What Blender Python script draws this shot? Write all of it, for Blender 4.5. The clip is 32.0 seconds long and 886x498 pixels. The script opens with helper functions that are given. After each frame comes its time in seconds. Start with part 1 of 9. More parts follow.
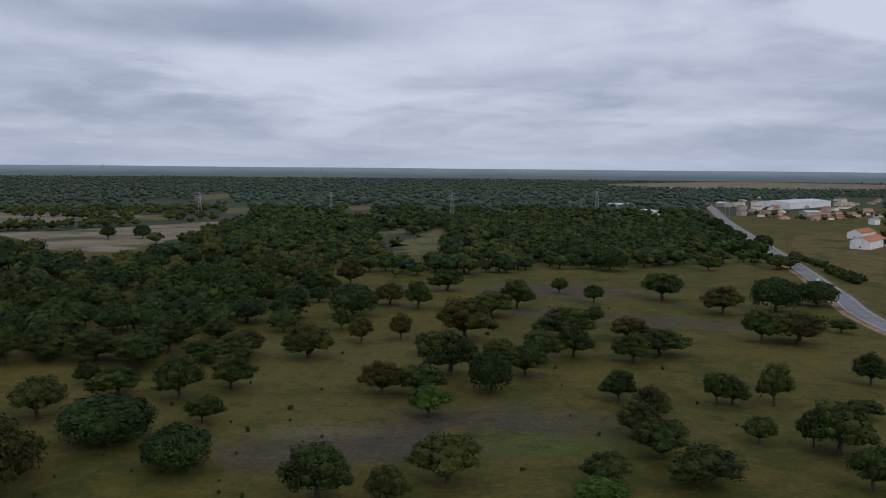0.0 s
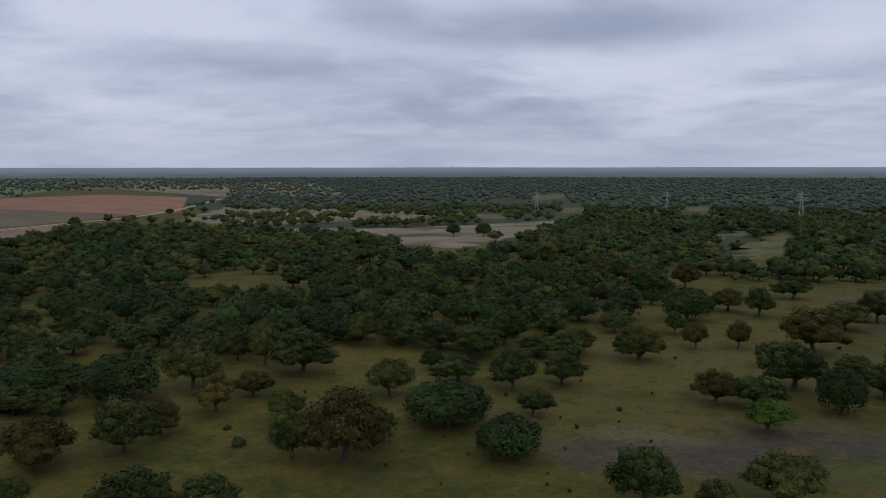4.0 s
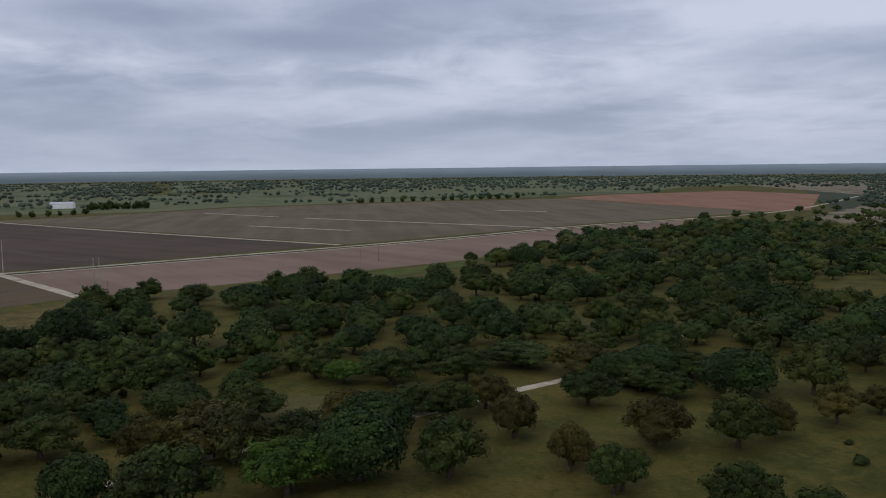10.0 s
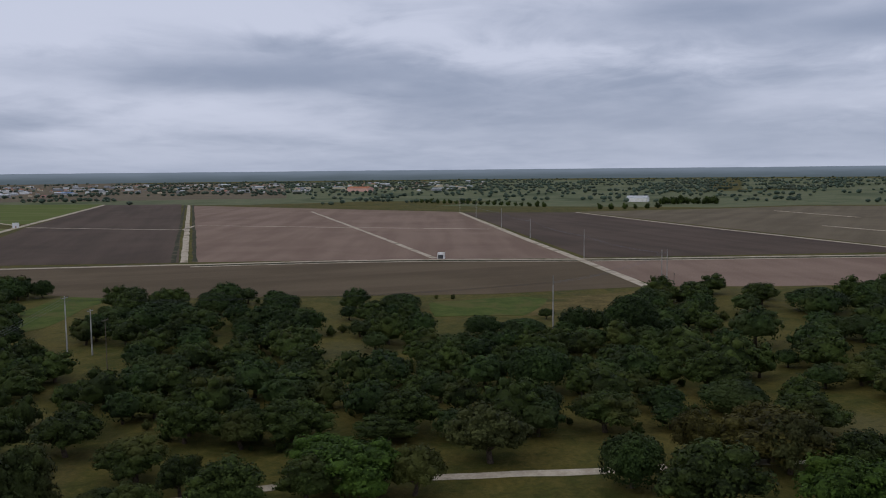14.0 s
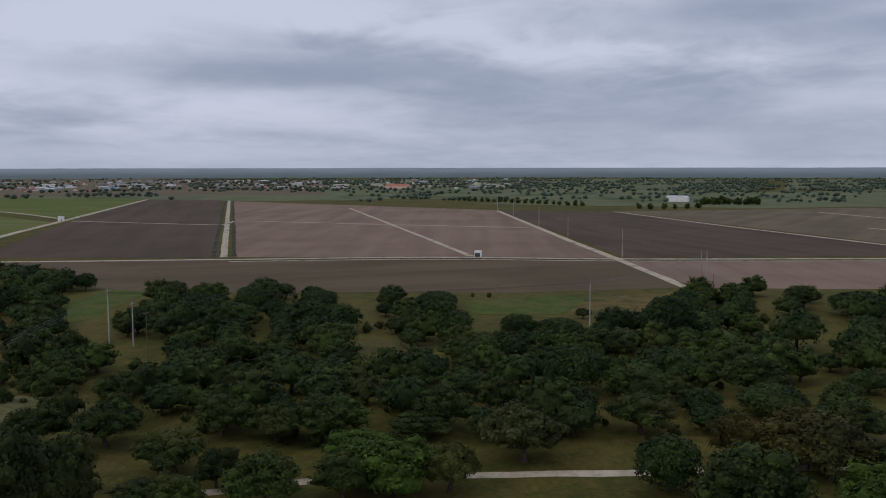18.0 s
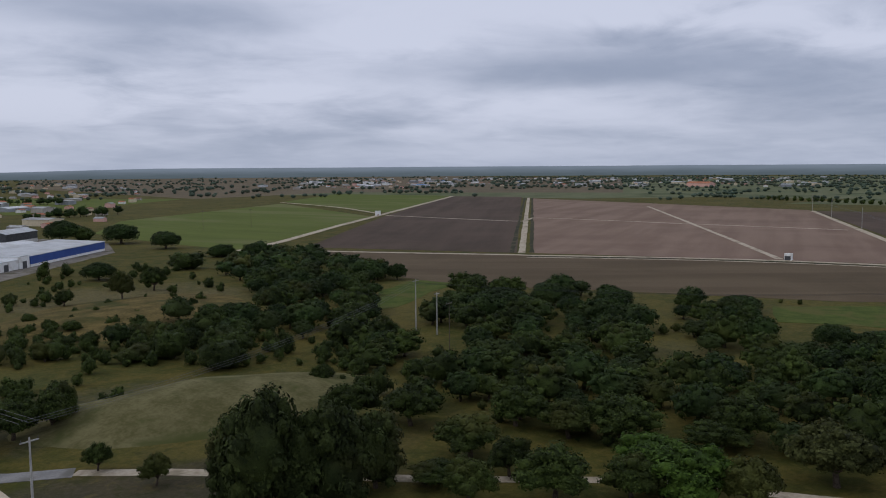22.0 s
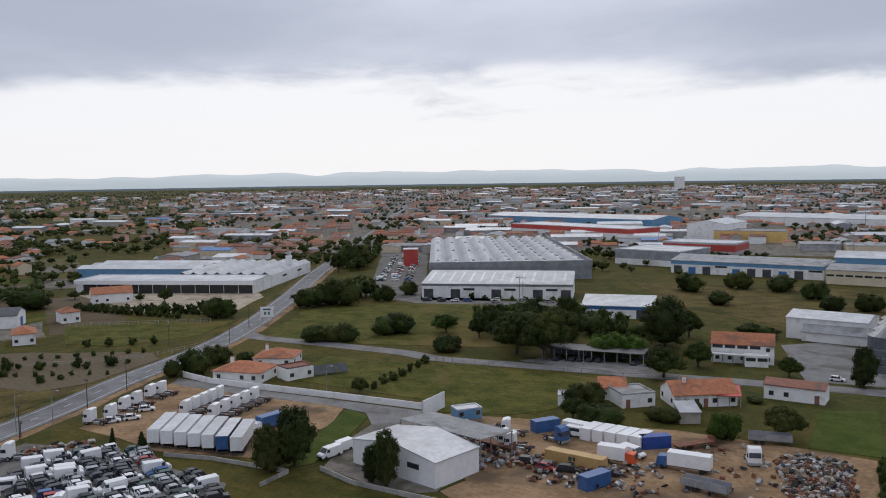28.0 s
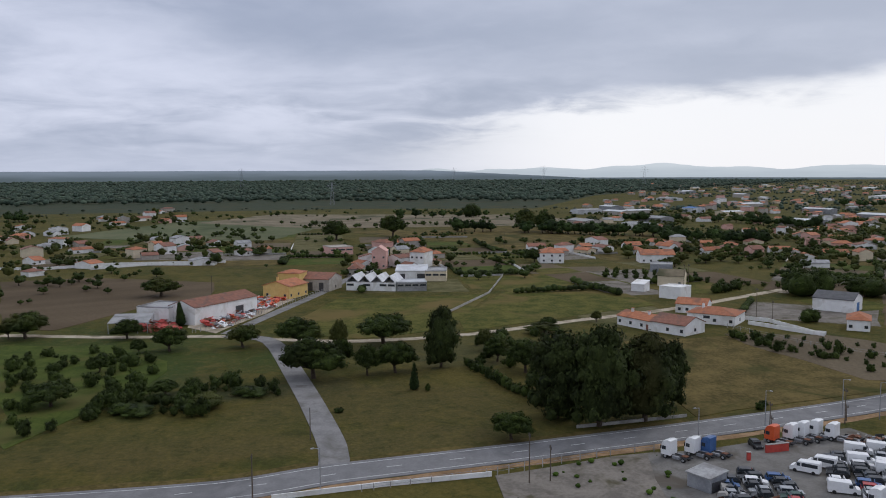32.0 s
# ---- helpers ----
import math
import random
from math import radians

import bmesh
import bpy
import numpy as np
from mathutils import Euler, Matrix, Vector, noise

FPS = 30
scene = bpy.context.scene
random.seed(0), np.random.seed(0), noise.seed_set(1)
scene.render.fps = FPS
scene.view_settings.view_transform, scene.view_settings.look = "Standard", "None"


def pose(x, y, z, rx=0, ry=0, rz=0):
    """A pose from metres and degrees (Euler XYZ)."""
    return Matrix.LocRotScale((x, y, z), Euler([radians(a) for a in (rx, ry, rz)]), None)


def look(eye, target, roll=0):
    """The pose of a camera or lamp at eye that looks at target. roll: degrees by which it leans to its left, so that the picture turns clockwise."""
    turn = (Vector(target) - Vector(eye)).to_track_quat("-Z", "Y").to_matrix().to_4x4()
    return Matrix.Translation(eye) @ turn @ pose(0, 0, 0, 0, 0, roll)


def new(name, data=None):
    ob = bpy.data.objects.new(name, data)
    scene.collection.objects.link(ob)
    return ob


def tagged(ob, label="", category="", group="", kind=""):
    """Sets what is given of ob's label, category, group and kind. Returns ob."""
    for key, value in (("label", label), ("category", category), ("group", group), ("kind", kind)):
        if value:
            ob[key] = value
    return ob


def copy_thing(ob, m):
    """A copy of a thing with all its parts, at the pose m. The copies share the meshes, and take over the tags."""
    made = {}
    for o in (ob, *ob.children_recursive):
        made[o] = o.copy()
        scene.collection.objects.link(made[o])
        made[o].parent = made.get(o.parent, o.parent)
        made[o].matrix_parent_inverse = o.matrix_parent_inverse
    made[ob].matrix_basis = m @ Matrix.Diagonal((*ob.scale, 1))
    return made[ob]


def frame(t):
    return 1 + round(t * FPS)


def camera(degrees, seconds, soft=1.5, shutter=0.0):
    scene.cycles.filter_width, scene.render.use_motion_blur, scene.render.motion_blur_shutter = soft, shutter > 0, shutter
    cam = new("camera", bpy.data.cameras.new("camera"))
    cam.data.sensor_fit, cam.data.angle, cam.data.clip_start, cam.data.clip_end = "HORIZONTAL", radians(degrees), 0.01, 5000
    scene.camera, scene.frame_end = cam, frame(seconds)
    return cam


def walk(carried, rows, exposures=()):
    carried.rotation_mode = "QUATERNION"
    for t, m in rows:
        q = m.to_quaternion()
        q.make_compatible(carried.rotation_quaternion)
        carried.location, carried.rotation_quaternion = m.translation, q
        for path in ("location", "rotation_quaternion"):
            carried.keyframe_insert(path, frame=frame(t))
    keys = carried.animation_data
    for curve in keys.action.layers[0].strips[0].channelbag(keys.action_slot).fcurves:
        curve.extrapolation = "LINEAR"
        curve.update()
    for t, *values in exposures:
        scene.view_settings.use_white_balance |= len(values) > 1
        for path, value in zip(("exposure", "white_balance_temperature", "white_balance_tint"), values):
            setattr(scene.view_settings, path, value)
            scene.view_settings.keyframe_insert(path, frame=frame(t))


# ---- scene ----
cam = camera(54.75, 32.0, 1.0)
EYE = (0.0, 0.0, 56.0)
# seconds, heading (degrees, counter-clockwise from +y), tilt, lean
TURNS = [
    (0, -0.00, -5.39, 0.53),
    (0.5, 3.19, -5.45, 0.42),
    (1, 7.87, -5.51, 0.27),
    (1.5, 11.54, -5.54, 0.18),
    (2, 13.68, -5.52, 0.06),
    (2.5, 15.78, -5.52, 0.07),
    (3, 18.06, -5.52, 0.04),
    (3.5, 20.34, -5.49, -0.02),
    (5.5, 27.73, -5.46, -0.09),
    (6, 30.89, -5.47, -0.14),
    (6.5, 34.54, -5.46, -0.21),
    (7, 38.44, -5.46, -0.26),
    (7.5, 41.89, -5.47, -0.30),
    (8, 45.58, -5.46, -0.41),
    (8.5, 49.65, -5.48, -0.50),
    (9, 54.09, -5.47, -0.49),
    (9.5, 58.63, -5.43, -0.70),
    (10, 62.50, -5.43, -0.67),
    (10.5, 66.61, -5.43, -0.72),
    (11, 71.69, -5.40, -0.75),
    (11.5, 77.32, -5.38, -0.79),
    (12, 82.86, -5.37, -0.83),
    (12.5, 88.03, -5.34, -0.83),
    (13, 92.90, -5.29, -0.75),
    (13.5, 97.20, -5.28, -0.73),
    (14.5, 99.70, -5.31, -0.44),
    (15.5, 97.25, -5.34, -0.15),
    (16, 96.58, -5.35, -0.05),
    (16.5, 95.96, -5.40, -0.07),
    (17, 95.55, -5.41, 0.01),
    (17.5, 97.48, -5.44, 0.03),
    (18, 101.76, -5.43, -0.08),
    (18.5, 106.21, -5.43, -0.09),
    (19, 110.23, -5.40, -0.21),
    (19.5, 112.63, -5.39, -0.23),
    (20, 112.26, -5.42, -0.14),
    (20.5, 111.57, -5.41, -0.07),
    (21, 111.14, -5.48, -0.06),
    (21.5, 114.42, -5.50, -0.15),
    (22, 121.50, -5.51, -0.38),
    (22.5, 128.72, -5.44, -0.47),
    (23, 136.74, -5.35, -0.53),
    (23.5, 145.22, -5.25, -0.70),
    (24, 153.12, -5.17, -0.77),
    (24.5, 161.09, -5.08, -0.86),
    (25, 169.03, -5.01, -0.87),
    (25.5, 176.05, -4.97, -0.92),
    (26, 183.22, -4.95, -0.86),
    (26.5, 189.98, -4.94, -0.78),
    (28.5, 217.40, -4.86, -0.79),
    (29, 224.11, -4.87, -0.69),
    (29.5, 230.77, -4.88, -0.51),
    (30, 237.76, -4.98, -0.49),
    (30.5, 244.16, -5.05, -0.35),
    (31, 250.62, -5.16, -0.35),
    (31.5, 256.66, -5.21, -0.26),
    (32, 263.16, -5.28, -0.22),
]
walk(cam, [(t, pose(*EYE) @ pose(0, 0, 0, 0, 0, a) @ pose(0, 0, 0, 90 + p) @ pose(0, 0, 0, 0, 0, r)) for t, a, p, r in TURNS],
     [(0, -0.3, 6350, 10), (10, -0.33, 6350, 10), (19, -0.38, 6400, 10), (22.5, -0.28, 6400, 10), (26, -0.16, 6450, 10), (28.5, -0.14, 6500, 10), (32, -0.12, 6450, 10)])

# ---- sky and sun ----
SUN_HEADING, SUN_UP = 212.0, 38.0
world = bpy.data.worlds.new("overcast")
scene.world = world
world.use_nodes = True


class Nodes:
    """A short way to write node trees."""

    def __init__(self, tree):
        self.t = tree
        tree.nodes.clear()

    def n(self, kind, ins=None, **props):
        nd = self.t.nodes.new(kind)
        for k, v in props.items():
            setattr(nd, k, v)
        for k, v in (ins or {}).items():
            sock = nd.inputs[k]
            if isinstance(v, bpy.types.NodeSocket):
                self.t.links.new(v, sock)
            else:
                sock.default_value = v
        return nd

    def math(self, op, a, b=0.0, clamp=False):
        return self.n("ShaderNodeMath", {0: a, 1: b}, operation=op, use_clamp=clamp).outputs[0]

    def ramp(self, v, lo, hi, a=0.0, b=1.0):
        return self.n("ShaderNodeMapRange", {0: v, 1: lo, 2: hi, 3: a, 4: b}, interpolation_type="SMOOTHSTEP").outputs[0]

    def mix(self, f, a, b):
        a = (*a, 1) if isinstance(a, tuple) and len(a) == 3 else a
        b = (*b, 1) if isinstance(b, tuple) and len(b) == 3 else b
        nd = self.n("ShaderNodeMix", {0: f, 6: a, 7: b}, data_type="RGBA")
        return nd.outputs[2]

    def noise(self, vec, scale, detail=3.0, rough=0.55, dist=0.0):
        return self.n("ShaderNodeTexNoise", {"Vector": vec, "Scale": scale, "Detail": detail, "Roughness": rough, "Distortion": dist}).outputs[0]


# the cloud deck's larger masses: heading, height in degrees, half width, half height, darkness (+) or brightness (-)
CLOUDS = [
    (15, 9.0, 14, 1.5, 0.75), (14, 5.4, 7, 1.3, -0.4), (-27, 9.8, 6, 2.2, -0.9), (-13, 6.2, 12, 1.2, 0.4), (-21, 4.3, 8, 0.9, 0.35),
    (35, 6.6, 10, 1.5, 0.35), (43, 9.2, 8, 1.4, -0.4), (27, 10.6, 4, 1.8, 0.5), (58, 7.0, 9, 1.7, -0.5), (71, 8.2, 9, 1.0, 0.55),
    (74, 2.6, 20, 2.0, 0.5), (88, 6.8, 13, 1.1, -0.5), (108, 10.2, 6, 1.6, -0.5), (103, 9.0, 7, 1.1, -0.55), (93, 7.6, 7, 0.8, -0.5),
    (113, 6.1, 13, 1.2, 0.55), (82, 9.6, 8, 1.0, 0.4), (94, 3.4, 14, 1.8, 0.35), (125, 8.2, 6, 1.1, -0.4), (132, 4.7, 4, 0.6, -0.5),
    (140, 9.6, 10, 1.3, 0.4), (152, 4.6, 14, 1.7, -0.45), (168, 10.0, 26, 1.7, 0.55), (172, 5.2, 14, 1.4, -0.4), (192, 9.2, 24, 2.0, 0.5),
    (188, 6.4, 8, 1.0, 0.4), (232, 9.6, 18, 2.4, 0.55), (243, 6.6, 13, 1.5, 0.5), (262, 8.8, 20, 2.6, 0.55), (258, 3.6, 12, 1.6, -0.35), (276, 3.0, 12, 1.6, -0.35),
]


def build_sky():
    g = Nodes(world.node_tree)
    way = g.n("ShaderNodeTexCoord").outputs["Generated"]
    xyz = g.n("ShaderNodeSeparateXYZ", {0: way})
    x, y, z = xyz.outputs
    up = g.math("MULTIPLY", g.math("ARCSINE", z), 57.3)
    turn = g.math("MULTIPLY", g.math("ARCTAN2", g.math("MULTIPLY", x, -1.0), y), 57.3)
    turn = g.math("ADD", turn, g.math("MULTIPLY", g.math("LESS_THAN", turn, -68.0), 360.0))
    zz = g.math("ADD", g.math("MAXIMUM", z, 0.0), 0.15)
    flat = g.n("ShaderNodeCombineXYZ", {0: g.math("DIVIDE", x, zz), 1: g.math("DIVIDE", y, zz), 2: 0.3}).outputs[0]
    big = g.noise(flat, 0.62, 4.0, 0.5, 0.35)
    fine = g.noise(flat, 2.1, 6.0, 0.58, 0.5)
    wisp = g.noise(flat, 5.5, 5.0, 0.6, 0.4)
    thick = g.math("ADD", g.math("ADD", g.math("MULTIPLY", big, 0.66), g.math("MULTIPLY", fine, 0.27)), g.math("MULTIPLY", wisp, 0.07))
    # the masses have torn, uneven edges
    torn = g.math("ADD", g.math("MULTIPLY", g.math("SUBTRACT", fine, 0.5), 1.5), g.math("MULTIPLY", g.math("SUBTRACT", big, 0.5), 1.1))
    field = g.n("ShaderNodeCombineXYZ", {0: turn, 1: up, 2: 0.0}).outputs[0]
    lift = thick
    for h, e, rw, rh, amount in CLOUDS:
        q = g.n("ShaderNodeMapping", {0: field, 1: (h, e, 0), 3: (rw, rh, 1)}, vector_type="TEXTURE").outputs[0]
        d = g.n("ShaderNodeVectorMath", {0: q}, operation="LENGTH").outputs["Value"]
        lift = g.math("ADD", lift, g.ramp(g.math("ADD", d, torn), 1.3, 0.1, 0.0, 0.20 * amount))
    cloud = g.mix(g.ramp(lift, 0.36, 0.68), (0.75, 0.79, 0.95), (0.375, 0.430, 0.575))
    # pale, even veil towards the horizon
    cloud = g.mix(g.ramp(z, 0.0, 0.075, 0.6, 0.0), cloud, (0.53, 0.59, 0.74))
    # bright gap under the cloud deck on the sun's side
    a = radians(SUN_HEADING)
    side = g.math("ADD", g.math("MULTIPLY", x, -math.sin(a)), g.math("MULTIPLY", y, math.cos(a)))
    toward = g.ramp(side, 0.42, 0.95)
    edge = g.math("ADD", z, g.math("MULTIPLY", g.math("SUBTRACT", lift, 0.52), 0.22))
    lid = g.math("SUBTRACT", edge, g.math("MULTIPLY", toward, 0.085))
    gap = g.math("MULTIPLY", g.ramp(toward, 0.05, 0.75), g.ramp(lid, 0.045, 0.004))
    cloud = g.mix(g.math("MULTIPLY", gap, 0.96), cloud, (1.16, 1.16, 1.19))
    warm = g.math("MULTIPLY", g.ramp(side, 0.30, 0.95), 0.3)
    cloud = g.mix(warm, cloud, (0.70, 0.72, 0.78))
    # above the view the deck is brighter
    cloud = g.mix(g.ramp(z, 0.25, 0.7, 0.0, 0.55), cloud, (0.80, 0.84, 0.93))
    sky = g.n("ShaderNodeTexSky", sky_type="NISHITA", sun_disc=False, sun_elevation=radians(SUN_UP), sun_rotation=radians(-SUN_HEADING))
    blue = g.n("ShaderNodeMix", {0: 1.0, 6: sky.outputs[0], 7: (0.10, 0.10, 0.10, 1)}, data_type="RGBA", blend_type="MULTIPLY").outputs[2]
    col = g.mix(0.94, blue, cloud)
    bg = g.n("ShaderNodeBackground", {0: col, 1: 1.0})
    g.n("ShaderNodeOutputWorld", {0: bg.outputs[0]})


build_sky()
sun = new("sun", bpy.data.lights.new("sun", "SUN"))
sun.data.energy, sun.data.angle, sun.data.color = 0.7, radians(16), (1.0, 0.96, 0.9)
_a, _e = radians(SUN_HEADING), radians(SUN_UP)
sun.matrix_world = look((-300 * math.sin(_a) * math.cos(_e), 300 * math.cos(_a) * math.cos(_e), 300 * math.sin(_e)), (0, 0, 0))

# ---- materials ----


def surface(name, c1, c2, scale=1.0, rough=0.8, metal=0.0, bump=0.3, fine=8.0, c3=None, scale3=0.05, spread=0.0, stretch=None, local=False):
    """A two-scale weathered surface; c3: a third colour in wide stains; spread: how far each object differs in brightness."""
    m = bpy.data.materials.new(name)
    m.use_nodes = True
    g = Nodes(m.node_tree)
    if local:
        pos = g.n("ShaderNodeTexCoord").outputs["Object"]
    else:
        pos = g.n("ShaderNodeNewGeometry").outputs["Position"]
    if stretch:
        pos = g.n("ShaderNodeMapping", {0: pos, 3: stretch}).outputs[0]
    n1 = g.noise(pos, scale, 4.0, 0.6)
    n2 = g.noise(pos, scale * fine, 3.0, 0.6)
    f = g.ramp(g.math("ADD", g.math("MULTIPLY", n1, 0.65), g.math("MULTIPLY", n2, 0.35)), 0.36, 0.64)
    col = g.mix(f, c1, c2)
    if c3:
        col = g.mix(g.ramp(g.noise(pos, scale3, 4.0, 0.6, 0.6), 0.5, 0.66), col, c3)
    if spread:
        rnd = g.n("ShaderNodeObjectInfo").outputs["Random"]
        val = g.n("ShaderNodeMapRange", {0: rnd, 3: 1 - spread, 4: 1 + spread}).outputs[0]
        col = g.n("ShaderNodeHueSaturation", {"Value": val, "Color": col, "Hue": 0.5, "Saturation": 1.0, "Fac": 1.0}).outputs[0]
    b = g.n("ShaderNodeBsdfPrincipled", {"Base Color": col, "Roughness": rough, "Metallic": metal, "Specular IOR Level": 0.08 if rough > 0.9 else 0.5})
    if bump:
        bn = g.n("ShaderNodeBump", {"Height": n2, "Strength": bump, "Distance": 0.05})
        g.t.links.new(bn.outputs[0], b.inputs["Normal"])
    g.n("ShaderNodeOutputMaterial", {0: b.outputs[0]})
    return m


def foliage(name, dark, light, dry, dryness=0.3, size=0.07):
    """Leaves: each leaf differs a little, each tree too."""
    m = bpy.data.materials.new(name)
    m.use_nodes = True
    g = Nodes(m.node_tree)
    geo = g.n("ShaderNodeNewGeometry")
    leaf = geo.outputs["Random Per Island"]
    pos = geo.outputs["Position"]
    rnd = g.n("ShaderNodeObjectInfo").outputs["Random"]
    tree = g.noise(pos, size, 2.0, 0.5)
    fine = g.noise(pos, 2.6, 3.0, 0.7)
    mixd = g.math("ADD", g.math("MULTIPLY", leaf, 0.34), g.math("MULTIPLY", g.math("ADD", g.noise(pos, 0.5, 2.0), fine), 0.33))
    dark, light = tuple(v * 1.7 for v in dark), tuple(v * 0.9 for v in light)
    col = g.mix(g.ramp(mixd, 0.28, 0.74), dark, light)
    amount = g.math("ADD", tree, g.math("MULTIPLY", g.math("SUBTRACT", rnd, 0.5), 0.35))
    col = g.mix(g.ramp(amount, 0.62 - 0.3 * dryness, 0.80 - 0.25 * dryness, 0.0, 0.85), col, dry)
    tone = g.n("ShaderNodeMapRange", {0: g.noise(pos, 0.085, 1.0, 0.4), 1: 0.3, 2: 0.7, 3: 0.6, 4: 1.3}).outputs[0]
    col = g.n("ShaderNodeHueSaturation", {"Value": tone, "Color": col, "Hue": 0.5, "Saturation": 1.0, "Fac": 1.0}).outputs[0]
    b = g.n("ShaderNodeBsdfPrincipled", {"Base Color": col, "Roughness": 0.8, "Specular IOR Level": 0.15})
    bn = g.n("ShaderNodeBump", {"Height": fine, "Strength": 0.8, "Distance": 0.5})
    g.t.links.new(bn.outputs[0], b.inputs["Normal"])
    g.n("ShaderNodeOutputMaterial", {0: b.outputs[0]})
    return m


def meadow(name, patches):
    """The open ground: dry and green grass, bare earth, and the patches (x, y, rx, ry, colour, strength)."""
    m = bpy.data.materials.new(name)
    m.use_nodes = True
    g = Nodes(m.node_tree)
    pos = g.n("ShaderNodeNewGeometry").outputs["Position"]
    wide = g.noise(pos, 0.012, 4.0, 0.6, 0.4)
    mid = g.noise(pos, 0.07, 5.0, 0.65, 0.5)
    tuft = g.noise(pos, 0.9, 5.0, 0.7)
    clump = g.noise(pos, 0.24, 5.0, 0.7, 0.6)
    col = g.mix(g.ramp(mid, 0.35, 0.66), (0.057, 0.062, 0.012), (0.119, 0.095, 0.022))
    col = g.mix(g.ramp(wide, 0.45, 0.68, 0.0, 0.75), col, (0.143, 0.112, 0.030))
    col = g.mix(g.ramp(g.noise(pos, 0.025, 5.0, 0.6, 0.8), 0.57, 0.70, 0.0, 0.6), col, (0.085, 0.068, 0.028))
    warp = g.math("MULTIPLY", g.math("SUBTRACT", g.noise(pos, 0.045, 6.0, 0.72, 0.6), 0.5), 2.4)
    for x, y, rx, ry, turn, paint, strength in patches:
        q = g.n("ShaderNodeMapping", {0: pos, 1: (x, y, 0), 2: (0, 0, radians(turn)), 3: (rx, ry, 1e6)}, vector_type="TEXTURE").outputs[0]
        d = g.n("ShaderNodeVectorMath", {0: q}, operation="LENGTH").outputs["Value"]
        col = g.mix(g.ramp(g.math("ADD", d, warp), 1.15, 0.35, 0.0, strength), col, paint)
    col = g.mix(g.ramp(clump, 0.50, 0.66, 0.0, 0.45), col, (0.158, 0.126, 0.035))
    col = g.mix(g.ramp(clump, 0.48, 0.34, 0.0, 0.55), col, (0.035, 0.043, 0.009))
    col = g.mix(g.ramp(tuft, 0.30, 0.75, 0.5, 0.0), col, (0.028, 0.031, 0.008))
    b = g.n("ShaderNodeBsdfPrincipled", {"Base Color": col, "Roughness": 0.95, "Specular IOR Level": 0.1})
    bn = g.n("ShaderNodeBump", {"Height": tuft, "Strength": 0.8, "Distance": 0.35})
    g.t.links.new(bn.outputs[0], b.inputs["Normal"])
    g.n("ShaderNodeOutputMaterial", {0: b.outputs[0]})
    return m


def ploughed(name, c1, c2, heading, row=1.6):
    """Tilled soil with furrows that run along the heading."""
    m = bpy.data.materials.new(name)
    m.use_nodes = True
    g = Nodes(m.node_tree)
    pos = g.n("ShaderNodeNewGeometry").outputs["Position"]
    turned = g.n("ShaderNodeMapping", {0: pos, 2: (0, 0, radians(-heading))}).outputs[0]
    wave = g.n("ShaderNodeTexWave", {"Vector": turned, "Scale": 0.314 / row, "Distortion": 1.5, "Detail": 3.0, "Detail Scale": 0.4}, bands_direction="X").outputs[1]
    bands = g.n("ShaderNodeTexNoise", {"Vector": g.n("ShaderNodeMapping", {0: turned, 3: (0.06, 0.004, 1)}).outputs[0], "Scale": 1.0, "Detail": 4.0}).outputs[0]
    blot = g.noise(pos, 0.012, 5.0, 0.6, 0.6)
    clod = g.noise(pos, 1.1, 4.0, 0.7)
    f = g.math("ADD", g.math("MULTIPLY", bands, 0.5), g.math("MULTIPLY", blot, 0.5))
    col = g.mix(g.ramp(f, 0.38, 0.62), c1, c2)
    col = g.mix(g.ramp(clod, 0.35, 0.7, 0.35, 0.0), col, tuple(v * 0.5 for v in c1))
    b = g.n("ShaderNodeBsdfPrincipled", {"Base Color": col, "Roughness": 0.95, "Specular IOR Level": 0.1})
    bn = g.n("ShaderNodeBump", {"Height": wave, "Strength": 0.35, "Distance": 0.15})
    g.t.links.new(bn.outputs[0], b.inputs["Normal"])
    g.n("ShaderNodeOutputMaterial", {0: b.outputs[0]})
    return m


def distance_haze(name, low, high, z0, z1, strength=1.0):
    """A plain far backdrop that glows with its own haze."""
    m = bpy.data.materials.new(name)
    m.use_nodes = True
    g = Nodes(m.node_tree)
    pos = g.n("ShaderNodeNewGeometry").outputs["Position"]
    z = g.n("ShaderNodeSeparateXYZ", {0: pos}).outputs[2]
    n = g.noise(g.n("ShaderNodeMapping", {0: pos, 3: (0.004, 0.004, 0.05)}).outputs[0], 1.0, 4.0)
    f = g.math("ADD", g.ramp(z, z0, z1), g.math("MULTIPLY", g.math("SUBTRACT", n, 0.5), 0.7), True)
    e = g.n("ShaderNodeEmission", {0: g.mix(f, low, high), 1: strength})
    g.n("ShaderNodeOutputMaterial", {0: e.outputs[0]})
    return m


OAK = foliage("cork_oak_leaves", (0.0095, 0.0156, 0.0031), (0.0660, 0.0933, 0.0187), (0.0653, 0.0701, 0.0164), 0.30)
PINE = foliage("stone_pine_needles", (0.0069, 0.0140, 0.0034), (0.0447, 0.0743, 0.0163), (0.0463, 0.0635, 0.0168), 0.0)
GUM = foliage("eucalyptus_leaves", (0.0101, 0.0151, 0.0041), (0.0612, 0.0814, 0.0206), (0.0569, 0.0570, 0.0166), 0.1)
RUST = foliage("browned_oak_leaves", (0.0180, 0.0165, 0.0035), (0.0900, 0.0790, 0.0175), (0.0900, 0.0720, 0.0160), 0.3)
FRESH = foliage("fresh_green_leaves", (0.0132, 0.0265, 0.0033), (0.0850, 0.1494, 0.0197), (0.0691, 0.1011, 0.0140), 0.1)
